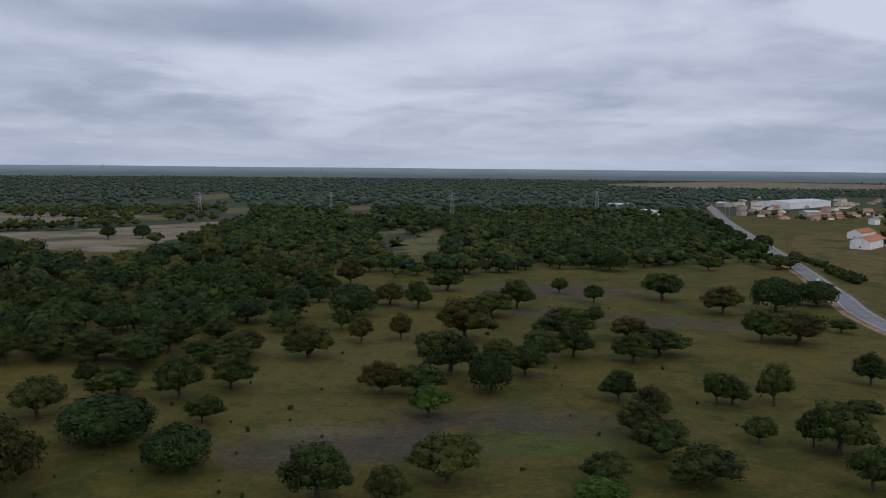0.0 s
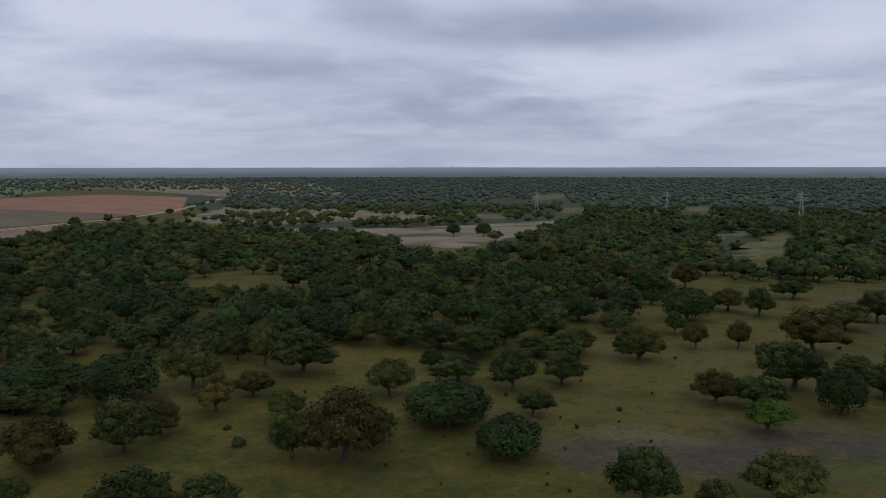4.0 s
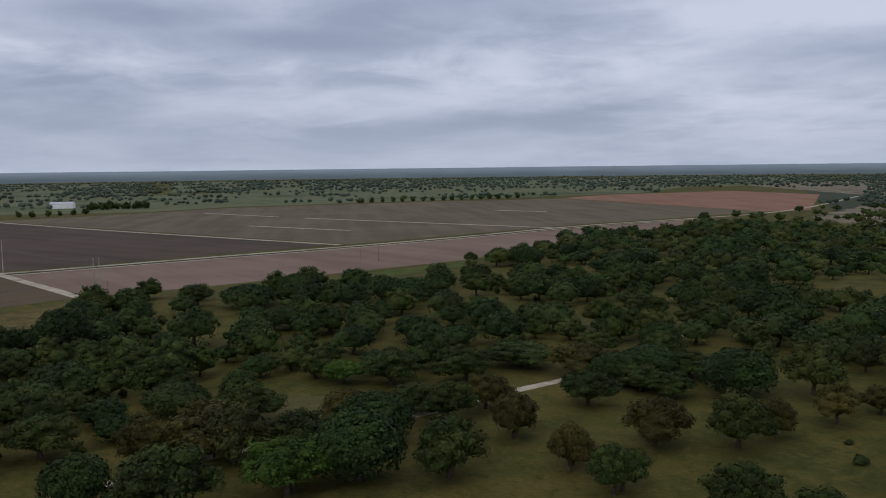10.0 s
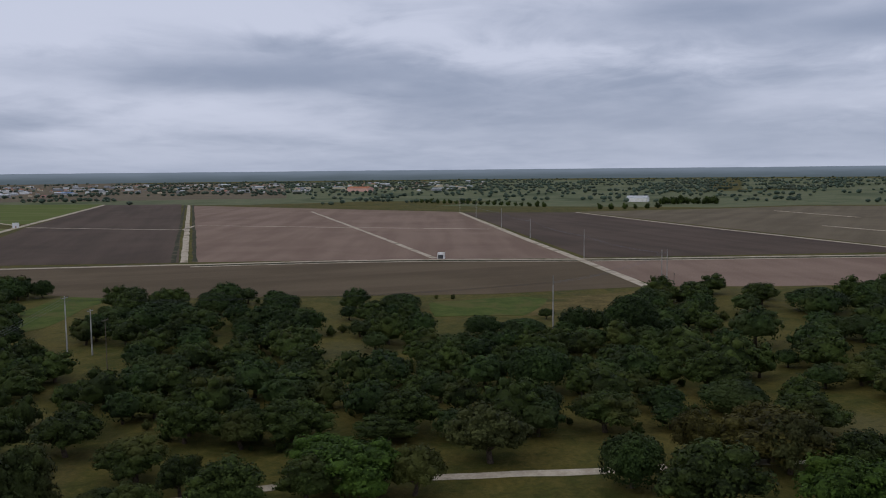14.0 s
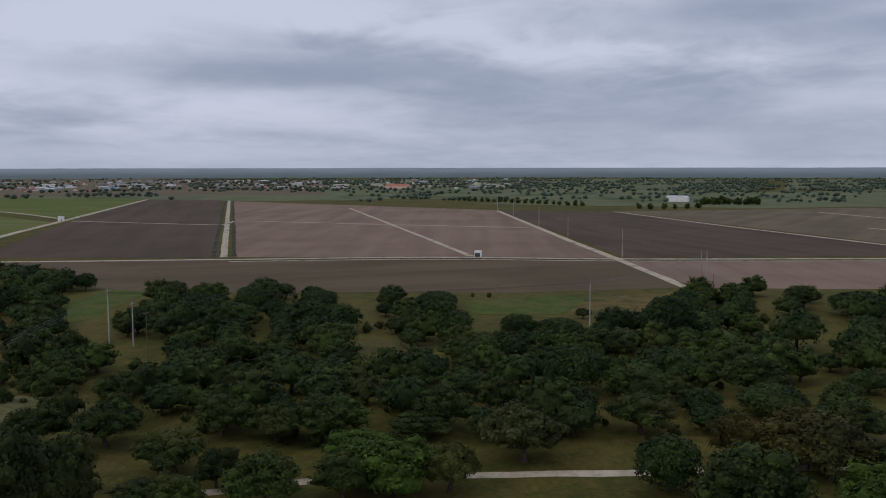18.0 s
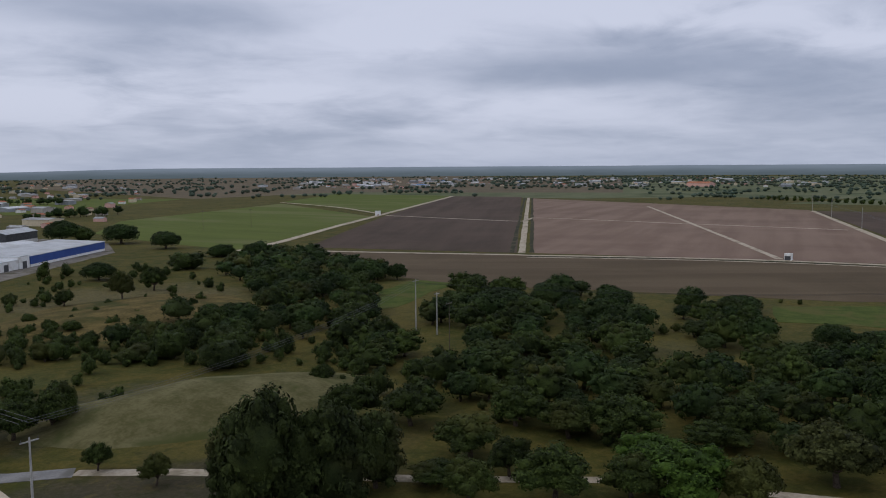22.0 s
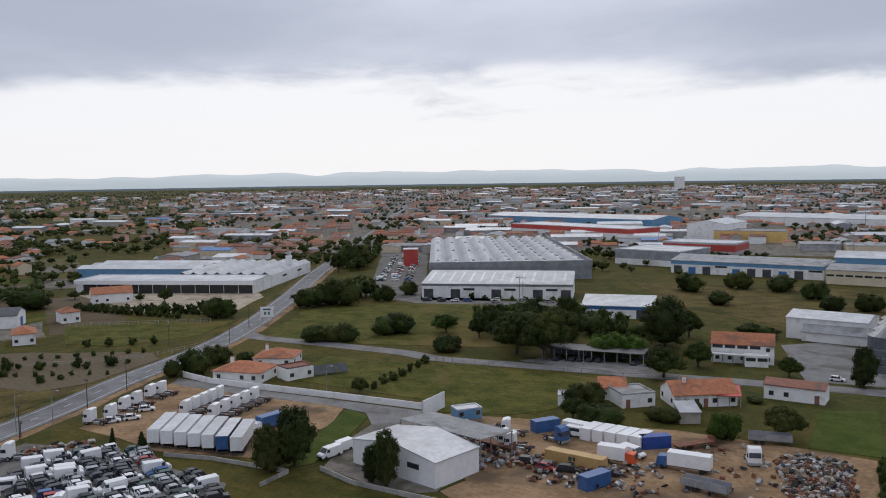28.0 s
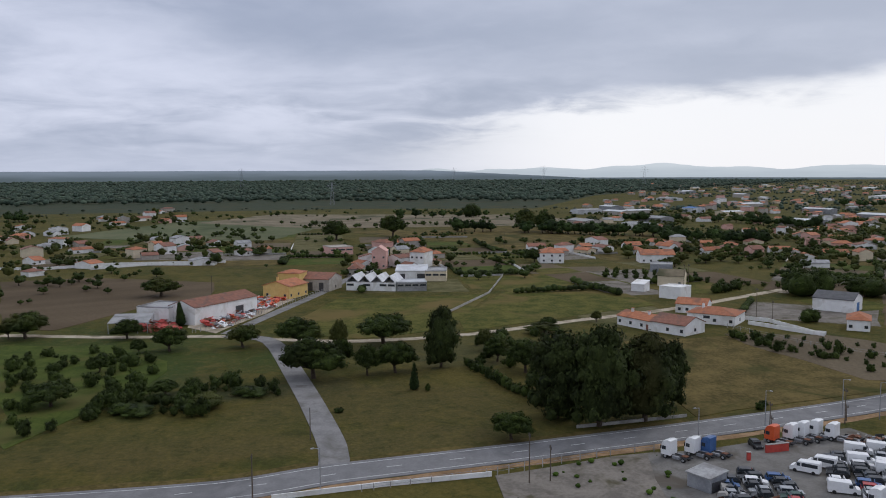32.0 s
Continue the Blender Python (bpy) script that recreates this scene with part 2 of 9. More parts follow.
GREY = foliage("grey_thin_leaves", (0.0159, 0.0189, 0.0052), (0.0699, 0.0765, 0.0225), (0.0633, 0.0589, 0.0180), 0.2)
# far leaves: distance haze is put into this paler, bluer green
HAZED_WOOD = foliage("hazed_far_leaves", (0.0273, 0.0424, 0.0303), (0.0879, 0.1173, 0.0807), (0.0659, 0.0752, 0.0490), 0.1, 0.01)
BARK = surface("bark", (0.045, 0.034, 0.026), (0.11, 0.085, 0.065), 2.0, 0.95, 0, 0.6)
ASPHALT = surface("asphalt", (0.150, 0.148, 0.150), (0.205, 0.202, 0.204), 0.25, 0.9, 0, 0.2, 10, (0.12, 0.118, 0.12), 0.06)
OLD_ASPHALT = surface("worn_asphalt", (0.185, 0.180, 0.176), (0.26, 0.252, 0.246), 0.22, 0.92, 0, 0.2, 10, (0.145, 0.138, 0.125), 0.08)
DIRT = surface("sandy_track", (0.360, 0.300, 0.228), (0.504, 0.432, 0.336), 0.3, 0.95, 0, 0.4, 6, (0.240, 0.204, 0.144), 0.1)
SAND = surface("yard_sand", (0.22, 0.138, 0.074), (0.36, 0.240, 0.142), 0.12, 0.95, 0, 0.5, 8, (0.14, 0.10, 0.065), 0.06)
PALE_SAND = surface("pale_dry_field", (0.150, 0.126, 0.084), (0.235, 0.195, 0.135), 0.03, 0.95, 0, 0.3, 9, (0.075, 0.076, 0.042), 0.02)
CONCRETE = surface("concrete", (0.30, 0.29, 0.27), (0.42, 0.40, 0.375), 0.35, 0.9, 0, 0.3, 8, (0.22, 0.21, 0.19), 0.12)
WHITE = surface("white_plaster", (0.77, 0.76, 0.74), (0.86, 0.855, 0.84), 0.35, 0.85, 0, 0.1, 9, (0.68, 0.66, 0.62), 0.2)
CREAM = surface("cream_plaster", (0.60, 0.51, 0.36), (0.70, 0.60, 0.44), 0.35, 0.85, 0, 0.1)
YELLOW_WALL = surface("yellow_plaster", (0.62, 0.42, 0.14), (0.72, 0.50, 0.19), 0.35, 0.85, 0, 0.1)
PINK = surface("pink_plaster", (0.62, 0.36, 0.30), (0.70, 0.42, 0.36), 0.35, 0.85, 0, 0.1)
BARE = surface("bare_render", (0.34, 0.31, 0.27), (0.46, 0.42, 0.37), 0.5, 0.9, 0, 0.3)
TILE = surface("clay_roof_tiles", (0.32, 0.112, 0.050), (0.45, 0.170, 0.082), 0.7, 0.85, 0, 0.4, 6, (0.22, 0.10, 0.06), 0.25, 0.15)
BROWN_TILE = surface("weathered_roof_tiles", (0.20, 0.085, 0.055), (0.30, 0.13, 0.085), 0.7, 0.85, 0, 0.4, 6, (0.15, 0.09, 0.07), 0.25, 0.12)
GREY_ROOF = surface("fibre_cement_roof", (0.25, 0.25, 0.25), (0.38, 0.38, 0.38), 0.25, 0.85, 0, 0.2, 8, (0.20, 0.195, 0.19), 0.12, 0.15)
PALE_ROOF = surface("pale_metal_roof", (0.46, 0.47, 0.485), (0.60, 0.61, 0.625), 0.12, 0.55, 0.1, 0.1, 8, (0.42, 0.42, 0.42), 0.08, 0.12)
LIGHT_ROOF = surface("grey_metal_roof", (0.33, 0.345, 0.365), (0.43, 0.445, 0.465), 0.12, 0.55, 0.1, 0.1, 8, (0.29, 0.295, 0.30), 0.08, 0.08)
METAL = surface("galvanised_sheet", (0.24, 0.25, 0.27), (0.36, 0.37, 0.39), 0.3, 0.5, 0.35, 0.1, 6, None, 0.05, 0.12)
DARK_METAL = surface("dark_sheet", (0.05, 0.05, 0.055), (0.09, 0.09, 0.095), 0.5, 0.5, 0.2, 0.1)
BLUE = surface("blue_sheet", (0.035, 0.13, 0.34), (0.055, 0.18, 0.42), 0.3, 0.5, 0.0, 0.1)
DEEP_BLUE = surface("deep_blue_sheet", (0.015, 0.055, 0.26), (0.025, 0.08, 0.32), 0.3, 0.5, 0.0, 0.1)
SKY_BLUE = surface("sky_blue_sheet", (0.10, 0.25, 0.42), (0.15, 0.32, 0.50), 0.3, 0.5, 0.0, 0.1)
TEAL = surface("teal_sheet", (0.05, 0.13, 0.13), (0.08, 0.18, 0.175), 0.3, 0.5, 0.0, 0.1)
RED = surface("red_sheet", (0.42, 0.045, 0.035), (0.52, 0.07, 0.05), 0.3, 0.5, 0.0, 0.1)
RUSTY = surface("rusty_steel", (0.14, 0.055, 0.030), (0.24, 0.105, 0.06), 0.8, 0.8, 0.2, 0.4)
ORANGE = surface("orange_paint", (0.62, 0.09, 0.025), (0.70, 0.12, 0.035), 0.5, 0.45, 0.0, 0.0)
PAINT_WHITE = surface("white_paint", (0.76, 0.76, 0.76), (0.84, 0.84, 0.84), 0.8, 0.4, 0.0, 0.0)
PAINT_SILVER = surface("silver_paint", (0.34, 0.35, 0.36), (0.42, 0.43, 0.44), 0.8, 0.35, 0.4, 0.0)
PAINT_BLACK = surface("black_paint", (0.018, 0.020, 0.022), (0.035, 0.037, 0.04), 0.8, 0.35, 0.0, 0.0)
PAINT_RED = surface("red_paint", (0.34, 0.02, 0.018), (0.42, 0.03, 0.026), 0.8, 0.35, 0.0, 0.0)
PAINT_BLUE = surface("blue_paint", (0.03, 0.09, 0.24), (0.05, 0.13, 0.32), 0.8, 0.35, 0.0, 0.0)
PAINT_GREEN = surface("dark_green_paint", (0.02, 0.06, 0.045), (0.03, 0.08, 0.06), 0.8, 0.35, 0.0, 0.0)
GLASS = surface("dark_window_glass", (0.03, 0.036, 0.042), (0.05, 0.058, 0.066), 0.6, 0.12, 0.0, 0.0)
RUBBER = surface("tyre_rubber", (0.015, 0.015, 0.015), (0.03, 0.03, 0.03), 3.0, 0.9, 0.0, 0.0)
OCHRE = surface("ochre_container_paint", (0.44, 0.27, 0.10), (0.54, 0.35, 0.14), 0.5, 0.6, 0.0, 0.05)
GRAIN_WALL = surface("old_concrete_wall", (0.35, 0.305, 0.255), (0.48, 0.42, 0.355), 0.25, 0.92, 0, 0.3, 7, (0.25, 0.21, 0.175), 0.09, 0, (1, 1, 0.25))
WOODPOLE = surface("wooden_pole", (0.08, 0.06, 0.045), (0.14, 0.11, 0.085), 2.0, 0.9, 0, 0.2)
LINE = surface("road_paint", (0.55, 0.55, 0.53), (0.70, 0.70, 0.68), 0.6, 0.8, 0, 0.0, 8, (0.35, 0.35, 0.34), 0.4)

MEADOW = meadow("meadow", [
    (-16, 168, 42, 14, 5, (0.075, 0.058, 0.062), 0.8),
    (15, 187, 40, 16, -5, (0.078, 0.060, 0.066), 0.75),
    (54, 393, 45, 25, -8, (0.085, 0.066, 0.064), 0.85),
    (83, 314, 60, 14, -15, (0.085, 0.068, 0.066), 0.7),
    (21, 171, 22, 9, -7, (0.075, 0.105, 0.02), 0.7),
    (-29, 179, 16, 8, 9, (0.16, 0.145, 0.085), 0.7),
    (-18, 260, 60, 30, 4, (0.13, 0.115, 0.042), 0.6),
    (-27, -156, 30, 14, 170, (0.058, 0.050, 0.046), 0.7),
    (-36.8, -170.6, 15, 5, 172, (0.26, 0.17, 0.015), 0.95),
    (-33, -219, 120, 30, 171, (0.085, 0.098, 0.032), 0.6),
    (-127, -167, 60, 26, 143, (0.085, 0.082, 0.068), 0.7),
    (-151, -151, 50, 20, 135, (0.13, 0.112, 0.042), 0.7),
    (-233, -309, 70, 50, 143, (0.165, 0.135, 0.068), 0.8),
    (-98, -118, 45, 15, 140, (0.070, 0.055, 0.050), 0.7),
    (215, 32, 45, 9, -82, (0.045, 0.052, 0.024), 0.9),
    (233, 75, 60, 35, -72, (0.055, 0.072, 0.022), 0.8),
    (259, -43, 60, 25, -99, (0.075, 0.078, 0.034), 0.6),
    (225, -126, 70, 25, -119, (0.100, 0.080, 0.044), 0.7),
    (213, -115, 70, 25, -118, (0.105, 0.086, 0.048), 0.7),
    (-194, 59, 26, 12, 73, (0.14, 0.118, 0.05), 0.7),
    (-27, 595, 60, 40, 3, (0.15, 0.125, 0.07), 0.8),
    (-136, 442, 50, 30, 17, (0.14, 0.118, 0.06), 0.7),
    (-255, -71, 40, 14, 106, (0.12, 0.105, 0.045), 0.7),
    (262, 91, 90, 60, -71, (0.045, 0.075, 0.014), 0.8),
    (172, 31, 40, 14, -80, (0.125, 0.088, 0.032), 0.7),
    (173, -13, 45, 12, -94, (0.11, 0.088, 0.032), 0.7),
    (247, -129, 60, 16, -118, (0.12, 0.085, 0.04), 0.6),
    (-178, -280, 50, 14, 148, (0.135, 0.108, 0.045), 0.7),
    (-238, -217, 60, 12, 132, (0.12, 0.10, 0.04), 0.6),
    (-28, 230, 40, 20, 7, (0.125, 0.105, 0.032), 0.7),
    (58, 182, 60, 16, -18, (0.10, 0.088, 0.028), 0.6),
    (-40, 194, 50, 20, 12, (0.12, 0.10, 0.032), 0.7),
    (199, -12, 50, 25, -94, (0.105, 0.082, 0.03), 0.7),
    (180, 42, 60, 20, -77, (0.10, 0.085, 0.026), 0.6),
    (215, -121, 70, 30, -119, (0.12, 0.085, 0.038), 0.7),
])
CROP = surface("young_crop", (0.078, 0.102, 0.019), (0.105, 0.128, 0.028), 0.03, 0.95, 0, 0.4, 20, (0.13, 0.135, 0.05), 0.012, 0, (1, 0.25, 1))
LUSH = surface("lush_grass", (0.044, 0.066, 0.012), (0.080, 0.100, 0.021), 0.15, 0.95, 0, 0.6, 9, (0.092, 0.088, 0.026), 0.05)
DRY_GRASS = surface("dry_grass", (0.068, 0.054, 0.017), (0.150, 0.112, 0.040), 0.12, 0.95, 0, 0.8, 8, (0.050, 0.052, 0.014), 0.03)
GREEN_GRASS = surface("rough_green_grass", (0.046, 0.056, 0.010), (0.122, 0.112, 0.027), 0.13, 0.95, 0, 0.9, 8, (0.140, 0.104, 0.036), 0.025)
OLIVE = surface("far_pasture", (0.094, 0.110, 0.055), (0.138, 0.143, 0.077), 0.02, 0.95, 0, 0.2, 8, (0.066, 0.083, 0.039), 0.006)
SOIL_BROWN = ploughed("brown_soil", (0.094, 0.068, 0.040), (0.138, 0.101, 0.062), 30, 3.0)
SOIL_PINK = ploughed("pale_red_soil", (0.189, 0.126, 0.093), (0.258, 0.180, 0.137), 100, 2.0)
SOIL_DARK = ploughed("dark_soil", (0.072, 0.051, 0.038), (0.108, 0.077, 0.058), 115, 2.0)
SOIL_ORANGE = ploughed("orange_soil", (0.23, 0.12, 0.075), (0.29, 0.16, 0.105), 60, 2.0)
SOIL_GREY = ploughed("grey_brown_soil", (0.121, 0.095, 0.061), (0.167, 0.132, 0.086), 70, 2.0)


DITCH = surface("ditch_weeds", (0.030, 0.034, 0.018), (0.055, 0.052, 0.030), 0.2, 0.95, 0, 0.6, 8, (0.09, 0.075, 0.05), 0.05)
PALE_GRASS = surface("pale_seeding_grass", (0.085, 0.078, 0.030), (0.150, 0.134, 0.064), 0.16, 0.95, 0, 0.9, 7, (0.065, 0.070, 0.022), 0.05)
STAINED_ROOF = surface("stained_cement_roof", (0.26, 0.22, 0.19), (0.38, 0.33, 0.285), 0.3, 0.92, 0, 0.3, 8, (0.34, 0.15, 0.07), 0.10)
# ---- shapes ----


class Shape:
    """Collects faces for one mesh."""

    def __init__(self):
        self.v, self.f = [], []

    def face(self, *pts):
        i = len(self.v)
        self.v.extend(pts)
        self.f.append(tuple(range(i, i + len(pts))))
        return self

    def box(self, x0, y0, z0, x1, y1, z1):
        i = len(self.v)
        self.v += [(x0, y0, z0), (x1, y0, z0), (x1, y1, z0), (x0, y1, z0), (x0, y0, z1), (x1, y0, z1), (x1, y1, z1), (x0, y1, z1)]
        self.f += [tuple(i + k for k in q) for q in ((3, 2, 1, 0), (4, 5, 6, 7), (0, 1, 5, 4), (1, 2, 6, 5), (2, 3, 7, 6), (3, 0, 4, 7))]
        return self

    def prism(self, outline, a, b, axis="y"):
        """The outline (pairs) pushed from a to b along an axis."""
        def put(p, q, d):
            return (p, d, q) if axis == "y" else (d, p, q) if axis == "x" else (p, q, d)
        n, i = len(outline), len(self.v)
        self.v += [put(p, q, a) for p, q in outline] + [put(p, q, b) for p, q in outline]
        self.f += [tuple(i + k for k in range(n)), tuple(i + n + k for k in reversed(range(n)))]
        self.f += [(i + k, i + n + k, i + n + (k + 1) % n, i + (k + 1) % n) for k in range(n)]
        return self

    def tube(self, x, y, z0, z1, r0, r1=None, n=10, cap=True):
        r1 = r0 if r1 is None else r1
        i = len(self.v)
        for r, z in ((r0, z0), (r1, z1)):
            self.v += [(x + r * math.cos(k * 2 * math.pi / n), y + r * math.sin(k * 2 * math.pi / n), z) for k in range(n)]
        self.f += [(i + k, i + (k + 1) % n, i + n + (k + 1) % n, i + n + k) for k in range(n)]
        if cap:
            self.f += [tuple(i + k for k in reversed(range(n))), tuple(i + n + k for k in range(n))]
        return self

    def limb(self, p, q, r0, r1, n=5):
        """A tapered round bar between two points."""
        p, q = Vector(p), Vector(q)
        d = (q - p).normalized()
        u = d.orthogonal().normalized()
        w = d.cross(u)
        i = len(self.v)
        for c, r in ((p, r0), (q, r1)):
            self.v += [tuple(c + r * (math.cos(k * 2 * math.pi / n) * u + math.sin(k * 2 * math.pi / n) * w)) for k in range(n)]
        self.f += [(i + k, i + (k + 1) % n, i + n + (k + 1) % n, i + n + k) for k in range(n)]
        self.f += [tuple(i + k for k in reversed(range(n))), tuple(i + n + k for k in range(n))]
        return self

    def mesh(self, name, material=None):
        me = bpy.data.meshes.new(name)
        me.from_pydata(self.v, [], self.f)
        if material:
            me.materials.append(material)
        if name == "crown":
            me.shade_smooth()
        return me


def part(name, shape, material, parent, label="", at=None):
    ob = new(name, shape.mesh(name, material) if isinstance(shape, Shape) else shape)
    ob.parent = parent
    if at:
        ob.location = at
    return tagged(ob, label)


def thing(name, x, y, heading, label, category, group="", z=0.0):
    ob = new(name)
    ob.empty_display_size = 0.5
    ob.location, ob.rotation_euler = (x, y, z), (0, 0, radians(heading))
    return tagged(ob, label, category, group)


def setting(name, shape, material, label, category="ground"):
    return tagged(new(name, shape.mesh(name, material)), label, category, "", "structure")


def bearing(a, b):
    return math.degrees(math.atan2(b[1] - a[1], b[0] - a[0]))


def span(a, b):
    return math.hypot(b[0] - a[0], b[1] - a[1])


def inside(p, ring):
    x, y = p
    hit = False
    for (x0, y0), (x1, y1) in zip(ring, ring[1:] + ring[:1]):
        if (y0 > y) != (y1 > y) and x < (x1 - x0) * (y - y0) / (y1 - y0) + x0:
            hit = not hit
    return hit


def near_line(p, line):
    """Distance from p to a polyline."""
    best = 1e9
    for (x0, y0), (x1, y1) in zip(line, line[1:]):
        dx, dy = x1 - x0, y1 - y0
        t = max(0, min(1, ((p[0] - x0) * dx + (p[1] - y0) * dy) / (dx * dx + dy * dy + 1e-9)))
        best = min(best, math.hypot(p[0] - x0 - t * dx, p[1] - y0 - t * dy))
    return best


LAID, LEVELS = [], []


def plot(name, ring, z, material, label, category="field", ragged=0.0):
    """A piece of land: a low slab with the ring as outline; ragged: how unevenly its edge runs, in metres."""
    pts = []
    LAID.append(name)
    z += 0.0 if name.startswith("woodland_floor") else 0.0015 * len(LAID)
    x0, x1, y0, y1 = min(p[0] for p in ring), max(p[0] for p in ring), min(p[1] for p in ring), max(p[1] for p in ring)
    while any(abs(z - q[4]) < 0.0029 and x0 < q[1] and q[0] < x1 and y0 < q[3] and q[2] < y1 for q in LEVELS):
        z += 0.003
    LEVELS.append((x0, x1, y0, y1, z))
    for (x0, y0), (x1, y1) in zip(ring, ring[1:] + ring[:1]):
        n = max(1, int(span((x0, y0), (x1, y1)) / 12)) if ragged else 1
        for k in range(n):
            t = k / n
            jx, jy = (random.uniform(-ragged, ragged), random.uniform(-ragged, ragged)) if ragged else (0, 0)
            pts.append((x0 + t * (x1 - x0) + jx, y0 + t * (y1 - y0) + jy))
    area = sum(a[0] * b[1] - b[0] * a[1] for a, b in zip(pts, pts[1:] + pts[:1]))
    if area < 0:
        pts.reverse()
    bm = bmesh.new()
    top = [bm.verts.new((x, y, z)) for x, y in pts]
    face = bm.faces.new(top)
    bmesh.ops.triangulate(bm, faces=[face])
    low = [bm.verts.new((x, y, -0.3)) for x, y in pts]
    for k in range(len(pts)):
        j = (k + 1) % len(pts)
        bm.faces.new((low[k], low[j], top[j], top[k]))
    me = bpy.data.meshes.new(name)
    bm.to_mesh(me)
    bm.free()
    me.materials.append(material)
    return tagged(new(name, me), label, category, "", "structure")


def smooth(line, step=6.0):
    """A rounded run of points through the line's corners."""
    pts = [Vector(p).to_2d() for p in line]
    out = []
    for i in range(len(pts) - 1):
        p0, p1, p2, p3 = pts[max(i - 1, 0)], pts[i], pts[i + 1], pts[min(i + 2, len(pts) - 1)]
        n = max(1, int((p2 - p1).length / step))
        for k in range(n):
            t = k / n
            out.append(tuple(0.5 * (2 * p1 + (p2 - p0) * t + (2 * p0 - 5 * p1 + 4 * p2 - p3) * t * t + (3 * p1 - p0 - 3 * p2 + p3) * t ** 3)))
    return out + [tuple(pts[-1])]


def offset(line, d):
    out = []
    for i, p in enumerate(line):
        a, b = line[max(i - 1, 0)], line[min(i + 1, len(line) - 1)]
        dx, dy = b[0] - a[0], b[1] - a[1]
        n = math.hypot(dx, dy) or 1
        out.append((p[0] - dy / n * d, p[1] + dx / n * d))
    return out


def strip(shape, line, width, z, low=-0.3, jag=0.0):
    """A slab that runs along the line."""
    l, r = offset(line, width / 2), offset(line, -width / 2)
    if jag:
        l = [(x + random.uniform(-jag, jag), y + random.uniform(-jag, jag)) for x, y in l]
        r = [(x + random.uniform(-jag, jag), y + random.uniform(-jag, jag)) for x, y in r]
    for i in range(len(line) - 1):
        a, b, c, d = r[i], r[i + 1], l[i + 1], l[i]
        shape.face((*a, z), (*b, z), (*c, z), (*d, z))
        shape.face((*a, low), (*b, low), (*b, z), (*a, z))
        shape.face((*c, low), (*d, low), (*d, z), (*c, z))
    return shape


def road(name, line, width, material, label, z=0.12, jag=0.0, step=6.0, category="road"):
    run = smooth(line, step)
    return setting(name, strip(Shape(), run, width, z, jag=jag), material, label, category), run


# ---- trees ----


def lump(shape, c, r, seed, squash=1.0, level=1, under=1.0):
    """An uneven mass of foliage; under: how far its lower half bulges."""
    bm = bmesh.new()
    bmesh.ops.create_icosphere(bm, subdivisions=level, radius=1.0)
    i = len(shape.v)
    for v in bm.verts:
        o = Vector((seed * 3.1, seed * 1.7, 0))
        k = 0.92 + 0.34 * noise.noise(v.co * 1.6 + o) + 0.26 * noise.noise(v.co * 4.1 + o)
        h = squash * (under if v.co.z < 0 else 1.0)
        shape.v.append((c[0] + v.co.x * r * k, c[1] + v.co.y * r * k, c[2] + v.co.z * r * k * h))
    shape.f += [tuple(i + v.index for v in f.verts) for f in bm.faces]
    bm.free()


def sprays(shape, c, r, count, size, rng, squash=1.0):
    """Small leaf sprays all over a ball, tilted at random."""
    for _ in range(count):
        z = rng.uniform(-0.55, 1.0)
        a = rng.uniform(0, 2 * math.pi)
        s = math.sqrt(max(0, 1 - z * z))
        d = Vector((s * math.cos(a), s * math.sin(a), z))
        p = Vector(c) + Vector((d.x * r, d.y * r, d.z * r * squash)) * rng.uniform(0.84, 1.0 + 0.22 / max(0.8, r * 0.6))
        n = (d + Vector((rng.uniform(-1, 1), rng.uniform(-1, 1), rng.uniform(-0.6, 1))) * 0.5).normalized()
        u = n.orthogonal().normalized()
        u = Matrix.Rotation(rng.uniform(0, 6.28), 3, n) @ u
        w = n.cross(u)
        k = size * rng.uniform(0.55, 1.45)
        shape.face(tuple(p + u * k), tuple(p + w * k * 0.9 - u * k * 0.6), tuple(p - w * k * 0.9 - u * k * 0.5))


def over(core, n, rng, radius, low, depth):
    """Clumps spread over the upper part of a core (x, y, z, r, squash)."""
    out = []
    for k in range(n):
        z = 1 - (1 - low) * (k + 0.5) / n
        a = k * 2.4 + rng.uniform(-0.35, 0.35)
        s = math.sqrt(max(0, 1 - z * z))
        d = rng.uniform(depth - 0.12, depth + 0.1)
        out.append((core[0] + core[3] * s * math.cos(a) * d, core[1] + core[3] * s * math.sin(a) * d, core[2] + core[3] * core[4] * z * d, rng.uniform(*radius), rng.uniform(0.72, 0.92)))
    return out


